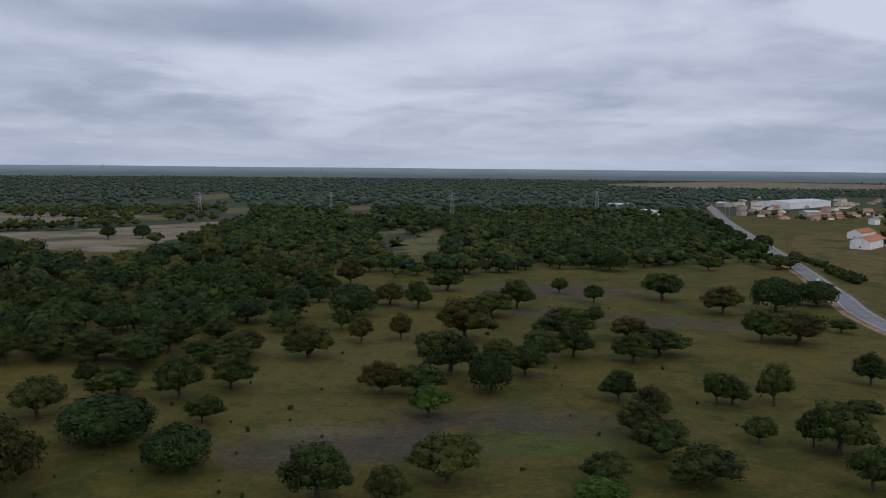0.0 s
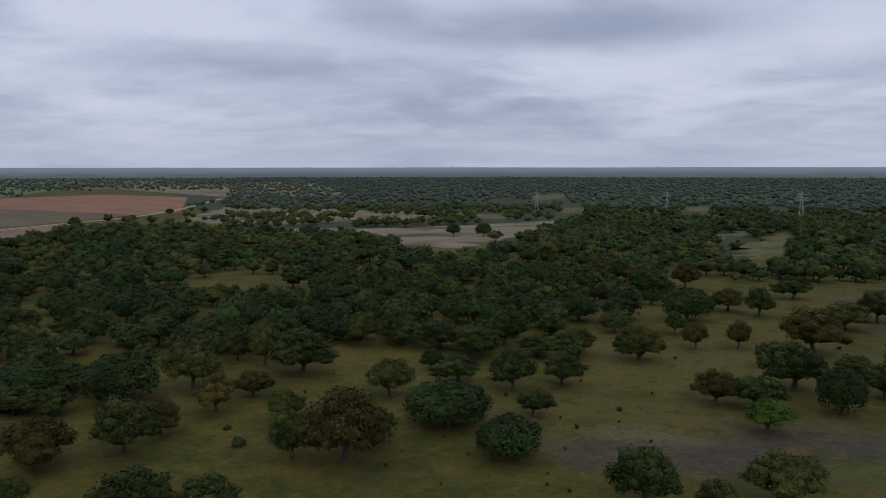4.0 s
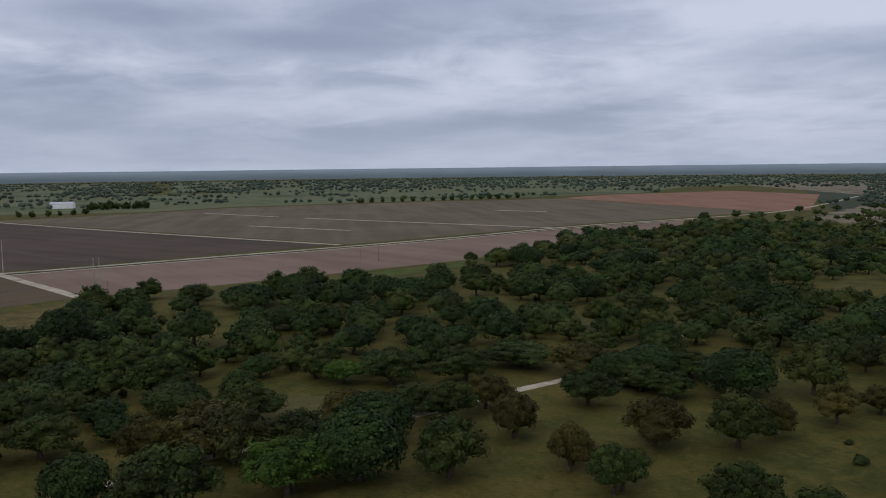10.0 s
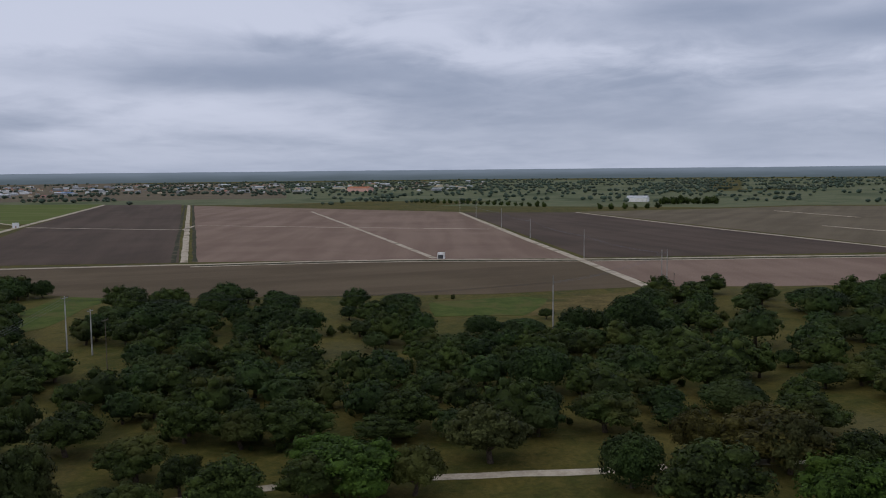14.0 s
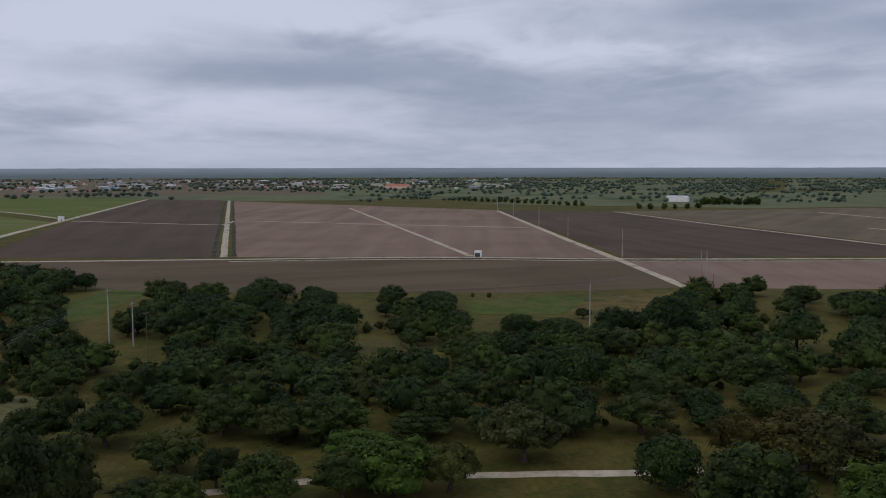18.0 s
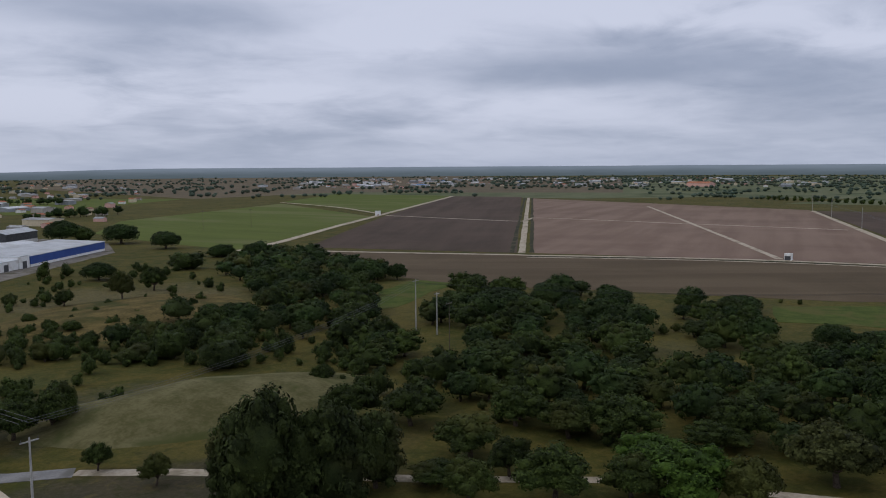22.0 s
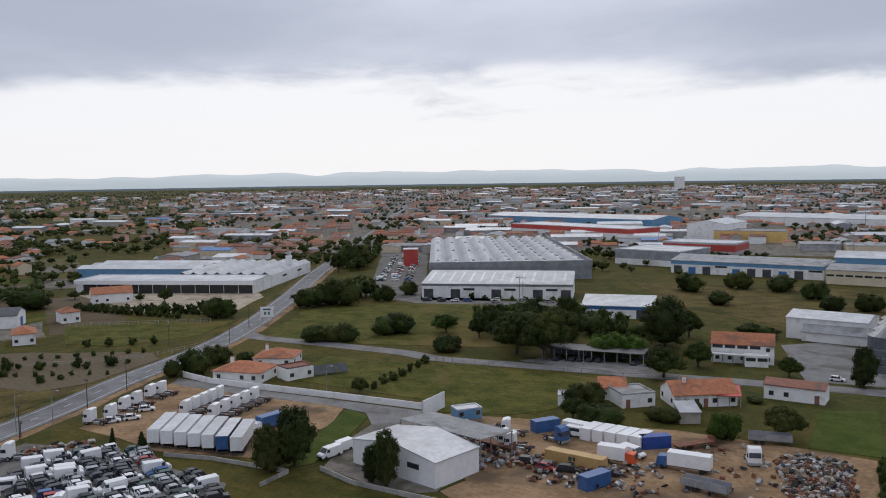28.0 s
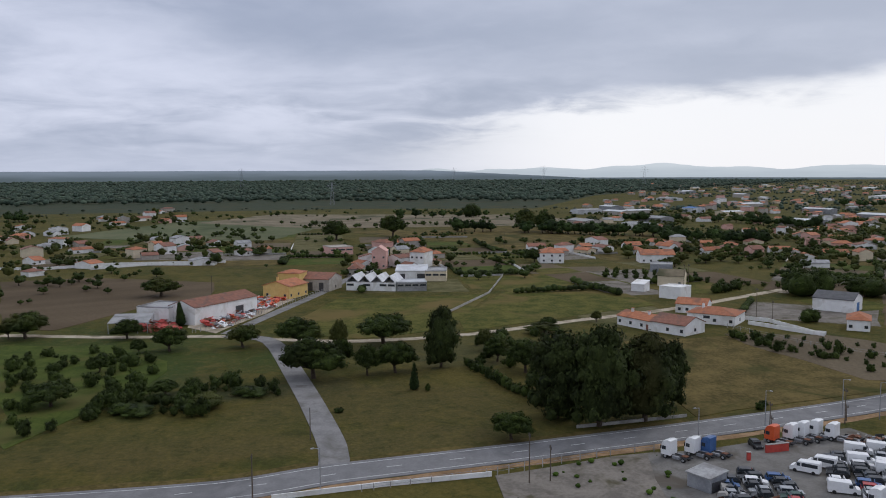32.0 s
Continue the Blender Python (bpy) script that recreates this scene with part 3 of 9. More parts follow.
def crown_balls(style, rng):
    """The crown's masses, for a tree 10 wide and 8 high: the cores, then the clumps on them: (x, y, z, radius, squash)."""
    if style.startswith("pine"):
        core = [(0, 0, 3.7, 4.5, 0.86)]
        n, size = {"pine": (40, (0.6, 1.0)), "pine_mid": (18, (0.8, 1.25)), "pine_far": (4, (1.3, 1.8))}[style]
        return core, over(core[0], n, rng, size, 0.02, 0.86)
    if style == "gum":
        core = [(rng.uniform(-0.8, 0.8), rng.uniform(-0.8, 0.8), z, r, 0.95) for z, r in ((2.6, 3.2), (4.4, 3.5), (6.0, 2.4))]
        return core, [c for q in core for c in over(q, 13, rng, (0.8, 1.4), -0.6, 1.0)]
    if style == "cone":
        core = [(0.1 * k, -0.1 * k, 1.4 + 1.15 * k, 2.9 - 0.45 * k, 0.8) for k in range(6)]
        return core, [c for q in core for c in over(q, 4, rng, (0.5, 0.9), -0.3, 0.9)]
    if style == "bush":
        core = [(rng.uniform(-2.2, 2.2), rng.uniform(-2.2, 2.2), rng.uniform(1.8, 2.6), rng.uniform(2.2, 3.0), 1.0) for k in range(3)]
        return core, [c for q in core for c in over(q, 6, rng, (0.8, 1.3), -0.3, 0.9)]
    if style == "scrub":
        core = [(rng.uniform(-1.6, 1.6), rng.uniform(-1.6, 1.6), rng.uniform(1.6, 2.4), rng.uniform(2.4, 3.2), 1.0) for k in range(2)]
        return core, over(core[0], 3, rng, (1.0, 1.7), -0.2, 1.0) + over(core[1], 2, rng, (0.9, 1.5), -0.2, 1.0)
    if style == "oak_far":
        core = [(rng.uniform(-0.8, 0.8), rng.uniform(-0.8, 0.8), 4.0, 3.8, 0.80)]
        return core, over(core[0], 5, rng, (1.3, 2.0), -0.2, 0.95)
    if style in ("far", "speck"):
        return [(0, 0, 3.6, 4.2, 0.85)], [(rng.uniform(-2.6, 2.6), rng.uniform(-2.6, 2.6), rng.uniform(3.6, 5.4), rng.uniform(1.8, 2.5), 0.85)]
    core = [(rng.uniform(-0.5, 0.5), rng.uniform(-0.5, 0.5), 4.2, 3.5, 0.80)]
    if style == "oak_mid":
        core.append((rng.uniform(-2, 2), rng.uniform(-2, 2), 3.4, 2.6, 0.9))
        core[0] = (*core[0][:2], 3.9, 3.6, 0.88)
        return core, over(core[0], 13, rng, (0.9, 1.5), -0.45, 0.98)
    a = rng.uniform(0, 6.28)
    for k in range(2):
        a += rng.uniform(1.6, 2.8)
        core.append((2.7 * math.cos(a), 2.7 * math.sin(a), rng.uniform(3.0, 4.4), rng.uniform(1.9, 2.6), 0.8))
    core[0] = (*core[0][:2], 4.3, 3.2, 0.86)
    return core, over(core[0], 18, rng, (0.8, 1.5), -0.4, 1.02) + over(core[1], 7, rng, (0.7, 1.2), -0.5, 1.0) + over(core[2], 6, rng, (0.7, 1.2), -0.5, 1.0)


def tree_shapes(style, seed, leaves, size, level=1):
    """Leaves: how many sprays on each square metre of foliage."""
    rng = random.Random(seed)
    cores, clumps = crown_balls(style, rng)
    crown, wood = Shape(), Shape()
    for k, (x, y, z, r, q) in enumerate(cores):
        lump(crown, (x, y, z), r * (1.0 if style in ("far", "speck") else 0.88 if style.startswith("pine") else 0.93), seed + k, q, {"far": 2, "speck": 1, "pine": 3, "scrub": 1}.get(style, 2), 0.58 if style.startswith("pine") else 0.85)
        sprays(crown, (x, y, z), r, int(leaves * r * r * (0.5 if len(clumps) > 8 and not style.startswith("pine") else 1)), size, rng, q)
    for k, (x, y, z, r, q) in enumerate(clumps):
        lump(crown, (x, y, z), r * 0.84, seed + 10 + k, q, 1)
        sprays(crown, (x, y, z), r, int(leaves * r * r), size, rng, q)
    fork = {"pine": 2.6, "pine_mid": 2.6, "pine_far": 2.6, "gum": 3.0, "cone": 6.0, "bush": 0.8, "scrub": 0.8}.get(style, 1.7)
    thick = {"pine": 0.36, "gum": 0.4, "cone": 0.3, "bush": 0.25}.get(style, 0.42)
    lean = (rng.uniform(-0.5, 0.5), rng.uniform(-0.5, 0.5), fork)
    wood.limb((0, 0, -0.3), lean, thick, thick * 0.7, 7)
    for x, y, z, r, q in cores if "_" in style else clumps[::4] if style != "cone" else cores[-1:]:
        mid = ((lean[0] + x) / 2 + rng.uniform(-0.4, 0.4), (lean[1] + y) / 2 + rng.uniform(-0.4, 0.4), (fork + z) / 2 + 0.2)
        wood.limb(lean, mid, thick * 0.5, thick * 0.33, 5)
        wood.limb(mid, (x, y, z), thick * 0.33, thick * 0.12, 4)
    return crown, wood


KINDS = {
    "oak": ("cork_oak", "oak", OAK, "cork oak with a broad dark green crown", 3),
    "brown": ("cork_oak", "oak", RUST, "cork oak with a browned, dry-looking crown", 2),
    "fresh": ("oak_tree", "oak", FRESH, "oak tree with fresh bright green leaves", 2),
    "grey": ("thin_oak", "oak", GREY, "sparse grey-green oak with bare limbs showing", 1),
    "pine": ("stone_pine", "pine", PINE, "stone pine with a dark umbrella crown", 3),
    "gum": ("eucalyptus", "gum", GUM, "tall dark eucalyptus with drooping foliage", 2),
    "cone": ("cypress", "cone", PINE, "dark narrow conifer beside the buildings", 1),
    "bush": ("bush", "bush", OAK, "rounded dark green bush on the grass", 2),
    "low_oak": ("oak_tree", "bush", OAK, "low dark oak, bushy to the ground", 3),
    "shrub": ("shrub", "bush", FRESH, "rounded bright green garden shrub", 1),
}
FIRST = {}
PLANTED = []


def tree(kind, x, y, crown, height, label="", group="trees of the open wood", near=True):
    """A tree with its trunk at x, y; crown: its width, height: to its top."""
    if kind == "oak" and y < -140 and height < 0.76 * crown:
        kind = "low_oak"
    name, style, leaves, words, variants = KINDS[kind]
    rng = random.Random(int(x * 10) * 31 + int(y * 10))
    v = rng.randrange(variants)
    fit = {"gum": 8.6, "cone": 8.0}.get(style, 9.2)
    m = Matrix.LocRotScale((x, y, 0), Euler((0, 0, rng.uniform(0, 6.28))), (crown / fit, crown / fit * rng.uniform(0.9, 1.1), height / (8.0 if style != "bush" else 5.6)))
    PLANTED.append((x, y, crown))
    if (kind, v) in FIRST:
        f = FIRST[kind, v].scale
        ob = copy_thing(FIRST[kind, v], m @ Matrix.Diagonal((1 / f[0], 1 / f[1], 1 / f[2], 1)))
        if label:
            ob["label"] = label
        return ob
    cs, ws = tree_shapes(style, 10 * len(FIRST) + 7, {"pine": 120, "gum": 80, "bush": 60, "cone": 60}.get(style, 85), 0.21 if style == "pine" else 0.2, 1)
    ob = tagged(new(name), label or words, "bush" if style == "bush" else "tree", group)
    part("trunk", ws, BARK, ob)
    part("crown", cs, leaves, ob)
    FIRST[kind, v] = ob
    ob.matrix_basis = m
    return ob


def woods(name, spots, style, leaves, label, detail, category="woods", seed=1, trunks=True, size=0.36):
    """Many trees in one mesh: spots are (x, y, crown, height)."""
    protos = []
    for s in range(4):
        cs, ws = tree_shapes(style, seed * 50 + s, detail, size, 1)
        protos.append((cs, ws if trunks else Shape()))
    for which, mat, nm in ((0, leaves, name), (1, BARK, name + "_trunks")):
        verts, quads, tris, nv = [], [], [], 0
        packed = []
        for p in protos:
            sh = p[which]
            packed.append((np.array(sh.v, float).reshape(-1, 3), [f for f in sh.f]))
        loops, starts, totals, base = [], [], [], 0
        flat = []
        for v, fs in packed:
            flat.append((v, np.array([i for f in fs for i in f], np.int64), np.array([len(f) for f in fs], np.int64)))
        rng = np.random.RandomState(seed)
        for x, y, c, h in spots:
            v, ix, tot = flat[rng.randint(len(flat))]
            if not len(v):
                continue
            a = rng.uniform(0, 6.28)
            k = c / 9.6
            q = np.empty_like(v)
            q[:, 0] = x + k * (v[:, 0] * np.cos(a) - v[:, 1] * np.sin(a))
            q[:, 1] = y + k * (v[:, 0] * np.sin(a) + v[:, 1] * np.cos(a))
            q[:, 2] = v[:, 2] * h / (5.2 if style in ("bush", "scrub") else 8.0)
            verts.append(q)
            loops.append(ix + base)
            totals.append(tot)
            base += len(v)
        if not verts:
            continue
        me = bpy.data.meshes.new(nm)
        vv, ll, tt = np.concatenate(verts), np.concatenate(loops), np.concatenate(totals)
        me.vertices.add(len(vv))
        me.vertices.foreach_set("co", vv.ravel())
        me.loops.add(len(ll))
        me.loops.foreach_set("vertex_index", ll.astype(np.int32))
        me.polygons.add(len(tt))
        me.polygons.foreach_set("loop_start", (np.cumsum(tt) - tt).astype(np.int32))
        me.update(calc_edges=True)
        me.materials.append(mat)
        me.shade_smooth()
        tagged(new(nm, me), label if which == 0 else "tapered trunks and limbs of the " + label, category, "", "stuff")


def scatter(ring, gap, size, seed, keep=1.0, avoid=(), lines=(), clear=0.8, gaps=0.0):
    """Spots for trees inside the ring about gap apart; size: least and greatest crown; avoid: rings kept open; lines: (polyline, margin)."""
    rng = random.Random(seed)
    xs, ys = [p[0] for p in ring], [p[1] for p in ring]
    out = []
    planted = [(x, y, c) for x, y, c in PLANTED if min(xs) - 20 < x < max(xs) + 20 and min(ys) - 20 < y < max(ys) + 20]
    x = min(xs)
    while x < max(xs):
        y = min(ys)
        while y < max(ys):
            p = (x + rng.uniform(-0.48, 0.48) * gap, y + rng.uniform(-0.48, 0.48) * gap)
            c = rng.uniform(*size) * rng.choice((0.75, 1, 1, 1.1))
            k = rng.random()
            y += gap
            if k > keep or not inside(p, ring) or any(inside(p, r) for r in avoid):
                continue
            if gaps and noise.noise(Vector((p[0] / 70, p[1] / 70, seed))) < gaps - 0.5:
                continue
            if any(near_line(p, l) < d + c * 0.3 for l, d in lines):
                continue
            if any((p[0] - a) ** 2 + (p[1] - b) ** 2 < (0.5 * clear * (e + c)) ** 2 for a, b, e in planted):
                continue
            out.append((p[0], p[1], c, c * rng.uniform(0.62, 0.84)))
        x += gap
    return out

# ---- land ----
_g = Shape()
_n = 96
_g.face(*[(4960 * math.cos(k * 2 * math.pi / _n), 4960 * math.sin(k * 2 * math.pi / _n), 0) for k in range(_n)])
setting("ground", _g, MEADOW, "open plain of dry and green grass reaching the horizon")


def heading_point(a, r):
    return (-r * math.sin(radians(a)), r * math.cos(radians(a)))


def ridge(name, a0, a1, r, height, material, label):
    """A far skyline; height gives its top in metres for a heading."""
    s = Shape()
    k = int((a1 - a0) / 0.25)
    for i in range(k):
        u, v = a0 + (a1 - a0) * i / k, a0 + (a1 - a0) * (i + 1) / k
        p, q = heading_point(u, r), heading_point(v, r)
        b, d = heading_point(u, r + 45), heading_point(v, r + 45)
        s.face((*q, -1), (*p, -1), (*p, height(u)), (*q, height(v)))
        s.face((*q, height(v)), (*p, height(u)), (*b, height(u) - 6), (*d, height(v) - 6))
    return setting(name, s, material, label, "backdrop")


def wave(a, k, seed):
    return noise.noise(Vector((a * k, seed, 0.0)))


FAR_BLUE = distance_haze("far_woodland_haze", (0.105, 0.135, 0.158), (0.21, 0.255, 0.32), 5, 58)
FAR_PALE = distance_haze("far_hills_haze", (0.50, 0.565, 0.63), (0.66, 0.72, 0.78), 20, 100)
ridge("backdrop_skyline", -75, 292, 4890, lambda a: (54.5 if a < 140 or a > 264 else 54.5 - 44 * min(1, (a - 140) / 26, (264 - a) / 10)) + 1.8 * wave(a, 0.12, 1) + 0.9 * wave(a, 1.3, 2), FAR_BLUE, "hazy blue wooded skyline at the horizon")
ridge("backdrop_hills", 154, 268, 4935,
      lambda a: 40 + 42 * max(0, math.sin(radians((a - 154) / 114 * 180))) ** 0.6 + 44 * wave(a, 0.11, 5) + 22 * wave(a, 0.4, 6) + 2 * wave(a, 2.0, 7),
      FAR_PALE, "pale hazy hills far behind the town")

# fields beyond the wood
plot("field_brown", [(-347.2, -205.0), (-366.0, -117.8), (-379.9, -40.9), (-410.7, 28.3), (-526.1, -3.7), (-508.5, -162.9), (-486.6, -234.9), (-487.3, -246.2), (-446.2, -380.5), (-437.1, -403.5), (-386.5, -308.3), (-356.4, -241.7)], 0.05, SOIL_BROWN, "brown tilled field between the wood and the farm track")
plot("field_red", [(-519.2, 2.5), (-551.1, 122.5), (-570.6, 213.9), (-592.4, 327.9), (-628.2, 462.2), (-658.7, 637.5), (-612.2, 581.1), (-522.2, 376.2), (-451.7, 249.7), (-430.6, 152.0), (-417.2, 84.0), (-412.4, 35.2)], 0.05, SOIL_PINK, "pale red bare field along the farm track")
plot("field_dark", [(-1106.3, -154.2), (-1104.9, -7.2), (-597.6, 224.8), (-542.6, 3.4)], 0.05, SOIL_DARK, "dark damp bare soil")
plot("field_grey", [(-1119.2, -5.8), (-1198.5, 180.1), (-1270.6, 305.9), (-1276.0, 603.8), (-1224.3, 870.5), (-720.9, 803.2), (-696.0, 673.6), (-669.7, 496.2), (-594.3, 231.4)], 0.06, SOIL_GREY, "grey-brown bare field with faint tracks")
plot("field_orange", [(-1246.4, 886.2), (-1325.6, 1052.1), (-1324.9, 1384.5), (-1054.3, 1315.4), (-711.1, 871.1), (-719.9, 804.2)], 0.07, SOIL_ORANGE, "orange-red bare field")
plot("field_pale", [(-1622.3, 1750.0), (-1818.4, 2267.7), (-1789.7, 3015.8), (-848.3, 1564.4), (-947.3, 1323.3), (-1165.7, 1454.3)], 0.05, PALE_SAND, "pale dry field with a track")
plot("field_pink", [(-498.3, -237.7), (-1342.7, -639.2), (-1122.6, -163.9), (-539.7, -4.5), (-529.2, -92.2)], 0.05, SOIL_PINK, "pinkish bare soil in large plots")
plot("field_plum", [(-460.9, -395.7), (-807.7, -571.5), (-1386.4, -827.6), (-1403.7, -691.6), (-495.1, -247.3)], 0.05, SOIL_DARK, "dark plum-brown bare soil")
plot("field_crop", [(-472.4, -644.2), (-437.5, -519.9), (-421.5, -421.4), (-495.6, -451.5), (-780.6, -570.4), (-1005.8, -910.2), (-598.8, -770.8)], 0.05, CROP, "green young crop field")
plot("field_crop_far", [(-1057.3, -954.3), (-861.2, -621.8), (-873.3, -605.6), (-1410.7, -845.6), (-1405.7, -1122.1)], 0.05, CROP, "green young crop field beyond the track")
plot("field_green_far", [(-505.8, -1260.3), (-620.1, -995.1), (-1079.7, -1214.8), (-970.9, -1513.4), (-798.8, -1668.3)], 0.05, CROP, "bright green field behind the warehouses")
plot("field_brown_far", [(-335.5, -943.9), (-461.2, -831.0), (-599.0, -975.1), (-491.1, -1223.8)], 0.05, SOIL_BROWN, "brown field behind the warehouses")
plot("pasture_far", [(-1303.8, -225.1), (-1258.7, 115.7), (-1229.7, 184.8), (-1307.8, 315.0), (-1319.1, 624.3), (-1362.5, 1156.3), (-1734.2, 1677.7), (-2512.2, 1002.3), (-2133.0, 440.5), (-1999.9, 53.0)], 0.04, OLIVE, "grey-green pasture with scattered trees")
plot("plain_far", [(-1091.4, -1195.8), (-1499.9, -1197.3), (-1699.5, -605.2), (-3461.7, -1234.8), (-5231.6, -4176.7), (-3783.7, -5889.1), (-1533.4, -2456.6)], 0.03, SOIL_GREY, "far brown plain")
plot("plain_mid", [heading_point(95, 1500), heading_point(104, 1560), heading_point(112, 1480), heading_point(124, 1640), heading_point(138, 1900), heading_point(138, 4300), heading_point(120, 4300), heading_point(100, 4300), heading_point(82, 4300), heading_point(82, 2300)], 0.022, OLIVE, "wide grey-green plain of pastures", "ground", 6)
plot("plain_north_east", [heading_point(38, 2500), heading_point(50, 2300), heading_point(66, 2350), heading_point(80, 2300), heading_point(80, 4300), heading_point(60, 4300), heading_point(40, 4300)], 0.02, OLIVE, "wide far pastures between dark tree belts", "ground", 6)
plot("field_sandy", [(-439.5, 558.4), (-450.9, 666.9), (-337.7, 712.4), (-264.6, 815.1), (-212.9, 893.3), (-201.1, 726.0), (-210.9, 547.8), (-267.8, 565.1), (-397.9, 588.4)], 0.05, PALE_SAND, "pale sandy clearing", ragged=4)
plot("field_sandy_far", [(-616.4, 752.9), (-738.8, 1005.3), (-499.9, 1002.8), (-310.8, 956.8), (-403.9, 810.3), (-493.1, 679.9)], 0.05, PALE_SAND, "pale dry pasture with scattered trees", ragged=6)
plot("field_strip_far", [(520.2, 3224.7), (1525.0, 4498.9), (1955.8, 3793.5), (1354.5, 2625.3), (709.2, 2593.6)], 0.05, PALE_SAND, "pale far field between the woods")
plot("field_dry_roadside", [(304.7, 744.8), (430.0, 829.1), (210.7, 403.0), (217.6, 487.6), (258.9, 623.8)], 0.04, DRY_GRASS, "dry grass field beside the main road", ragged=2)
plot("field_lush", [(-353.3, -65.6), (-372.5, -25.2), (-367.1, -12.5), (-324.4, -22.0), (-319.0, -56.1)], 0.05, LUSH, "strip of lush green grass by the field", ragged=2)
plot("field_dry_corner", [(-367.2, -15.0), (-397.1, 26.0), (-382.1, 37.6), (-336.7, 8.7), (-324.4, -22.0)], 0.06, DRY_GRASS, "dry yellow grass by the field", ragged=2)
plot("field_lush_east", [(-382.3, 88.0), (-415.4, 146.5), (-443.6, 245.2), (-424.7, 249.5), (-406.2, 184.8), (-359.0, 93.4)], 0.05, LUSH, "narrow green verge along the field", ragged=1.5)
plot("field_lush_west", [(-312.6, -223.8), (-352.9, -236.1), (-348.8, -205.9), (-278.2, -193.7), (-266.8, -196.2)], 0.05, LUSH, "small green meadow by the field", ragged=2)

# roads
MAIN, main_run = road("road_main", [(516.8, 1721.3), (398.7, 1265.0), (308.8, 923.7), (223.6, 560.4), (182.0, 392.0), (162.1, 308.6), (147, 120), (147.9, 31.9), (155.5, 0.9), (163.4, -37.2), (174.7, -85.3), (186.5, -127.9), (196.2, -153.5), (217.6, -218.6), (262.6, -301.8), (326.4, -407.1), (456.9, -637.0), (793.1, -1204.5), (1310.7, -2094.1)], 10.5, ASPHALT, "grey asphalt main road with painted lines", 0.14)
SIDE, side_run = road("road_side", [(-63, -72), (-73.9, -126.0), (-76.2, -138.5), (-78.4, -151.0), (-80.6, -168.0), (-81.8, -187.0), (-79.6, -209.0), (-73.4, -231.0), (-68.0, -256.0), (-64.6, -297.6), (-60.0, -350.2), (-45.0, -521.4), (-19.2, -796.3), (-12.8, -982.9)], 7.5, OLD_ASPHALT, "worn pale asphalt side road", 0.12)
LANE, lane_run = road("road_lane", [(-67.3, -246.5), (-20.6, -239.8), (8.1, -238.0), (42.9, -234.2), (73.8, -229.7), (104.2, -226.0), (134.2, -222.4), (146.5, -225.1), (178.6, -225.2), (208.9, -224.2), (221.4, -229.9)], 7.0, OLD_ASPHALT, "worn pale asphalt lane past the silos", 0.10)
FORK, fork_run = road("road_fork", [(158.1, 2.0), (171.5, 2.3), (201.6, 7.0), (237.0, 13.5), (272.5, 20.6), (287.2, 26.3), (294.9, 39.3)], 6.0, OLD_ASPHALT, "worn pale asphalt by-road", 0.12)
_, track_run = road("road_village_track", [(305.7, 116.5), (297.2, 77.0), (292.9, 39.1), (285.8, 23.4), (278.8, -6.4), (285.4, -43.1), (304.1, -81.7), (329.2, -135.4), (373.8, -205.7), (362.1, -198.1)], 4.5, DIRT, "pale sandy village track", 0.06, 0.3)
_, up_run = road("road_village_lane", [(297.0, 39.6), (336.0, 27.3), (394.2, 8.8), (462.9, -11.1), (547.5, -56.9)], 4.5, OLD_ASPHALT, "pale village lane between garden walls", 0.07)
_, wood_run = road("track_wood", [(-95.3, -138.6), (-103.9, -124.4), (-113.3, -106.2), (-123.7, -84.6), (-146.4, -42.8), (-149.2, -27.0), (-153.7, -10.9), (-156.9, 3.9), (-162.2, 20.3), (-167.4, 39.9), (-168.9, 52.5), (-170.9, 78.1), (-178.1, 108.8), (-181.6, 130.4), (-188.2, 154.3), (-201.2, 182.2), (-234.8, 232.4)], 3.2, DIRT, "pale two-rut sandy track through the wood", 0.05, 0.3)
_, spur_run = road("track_to_road", [(-83.2, -153.0), (-86.8, -147.0), (-95.3, -138.6)], 5.0, OLD_ASPHALT, "short paved spur off the side road", 0.09, 0.4)
road("track_field_long", [(-437.6, -409.4), (-446.5, -356.2), (-483.6, -240.8), (-483.8, -233.5), (-508.5, -162.9), (-525.6, -88.0), (-532.8, -3.7), (-558.3, 124.1), (-578.7, 223.2), (-606.9, 336.0), (-650.4, 481.9), (-673.2, 651.4), (-694.9, 774.3), (-767.7, 946.2), (-952.4, 1281.3)], 5.0, DIRT, "pale farm track between the fields", 0.18, 0.3, 25)
road("track_field_cross", [(-410.6, 31.0), (-532.7, -2.0), (-689.0, -45.8), (-1107.0, -158.0)], 5.4, DIRT, "white sandy track across the fields", 0.19, 0.3, 20)
road("track_field_avenue", [(-495.8, -244.1), (-1367.3, -660.2)], 4.6, DIRT, "white sandy avenue between dry ditches", 0.19, 0.5, 20)
road("track_field_row", [(-807.7, -571.5), (-782.0, -384.6), (-839.0, -399.9), (-815.6, -223.9), (-797.2, -84.8)], 3.5, DIRT, "narrow pale track between plots", 0.19, 0.3, 25)
road("track_field_slant", [(-1134.6, -368.5), (-799.3, -214.0), (-532.6, -92.7)], 4.0, DIRT, "narrow slanting farm track", 0.20, 0.3, 20)
road("track_field_east", [(-1104.9, -7.2), (-851.2, 100.5), (-593.4, 223.3)], 4.5, DIRT, "pale track along the dark field", 0.20, 0.3, 25)
road("track_crop", [(-418.6, -418.4), (-484.0, -441.0), (-639.7, -510.5), (-801.9, -579.0), (-1386.4, -827.6)], 7.0, DIRT, "pale canal track by the green crop", 0.20, 0.3, 20)
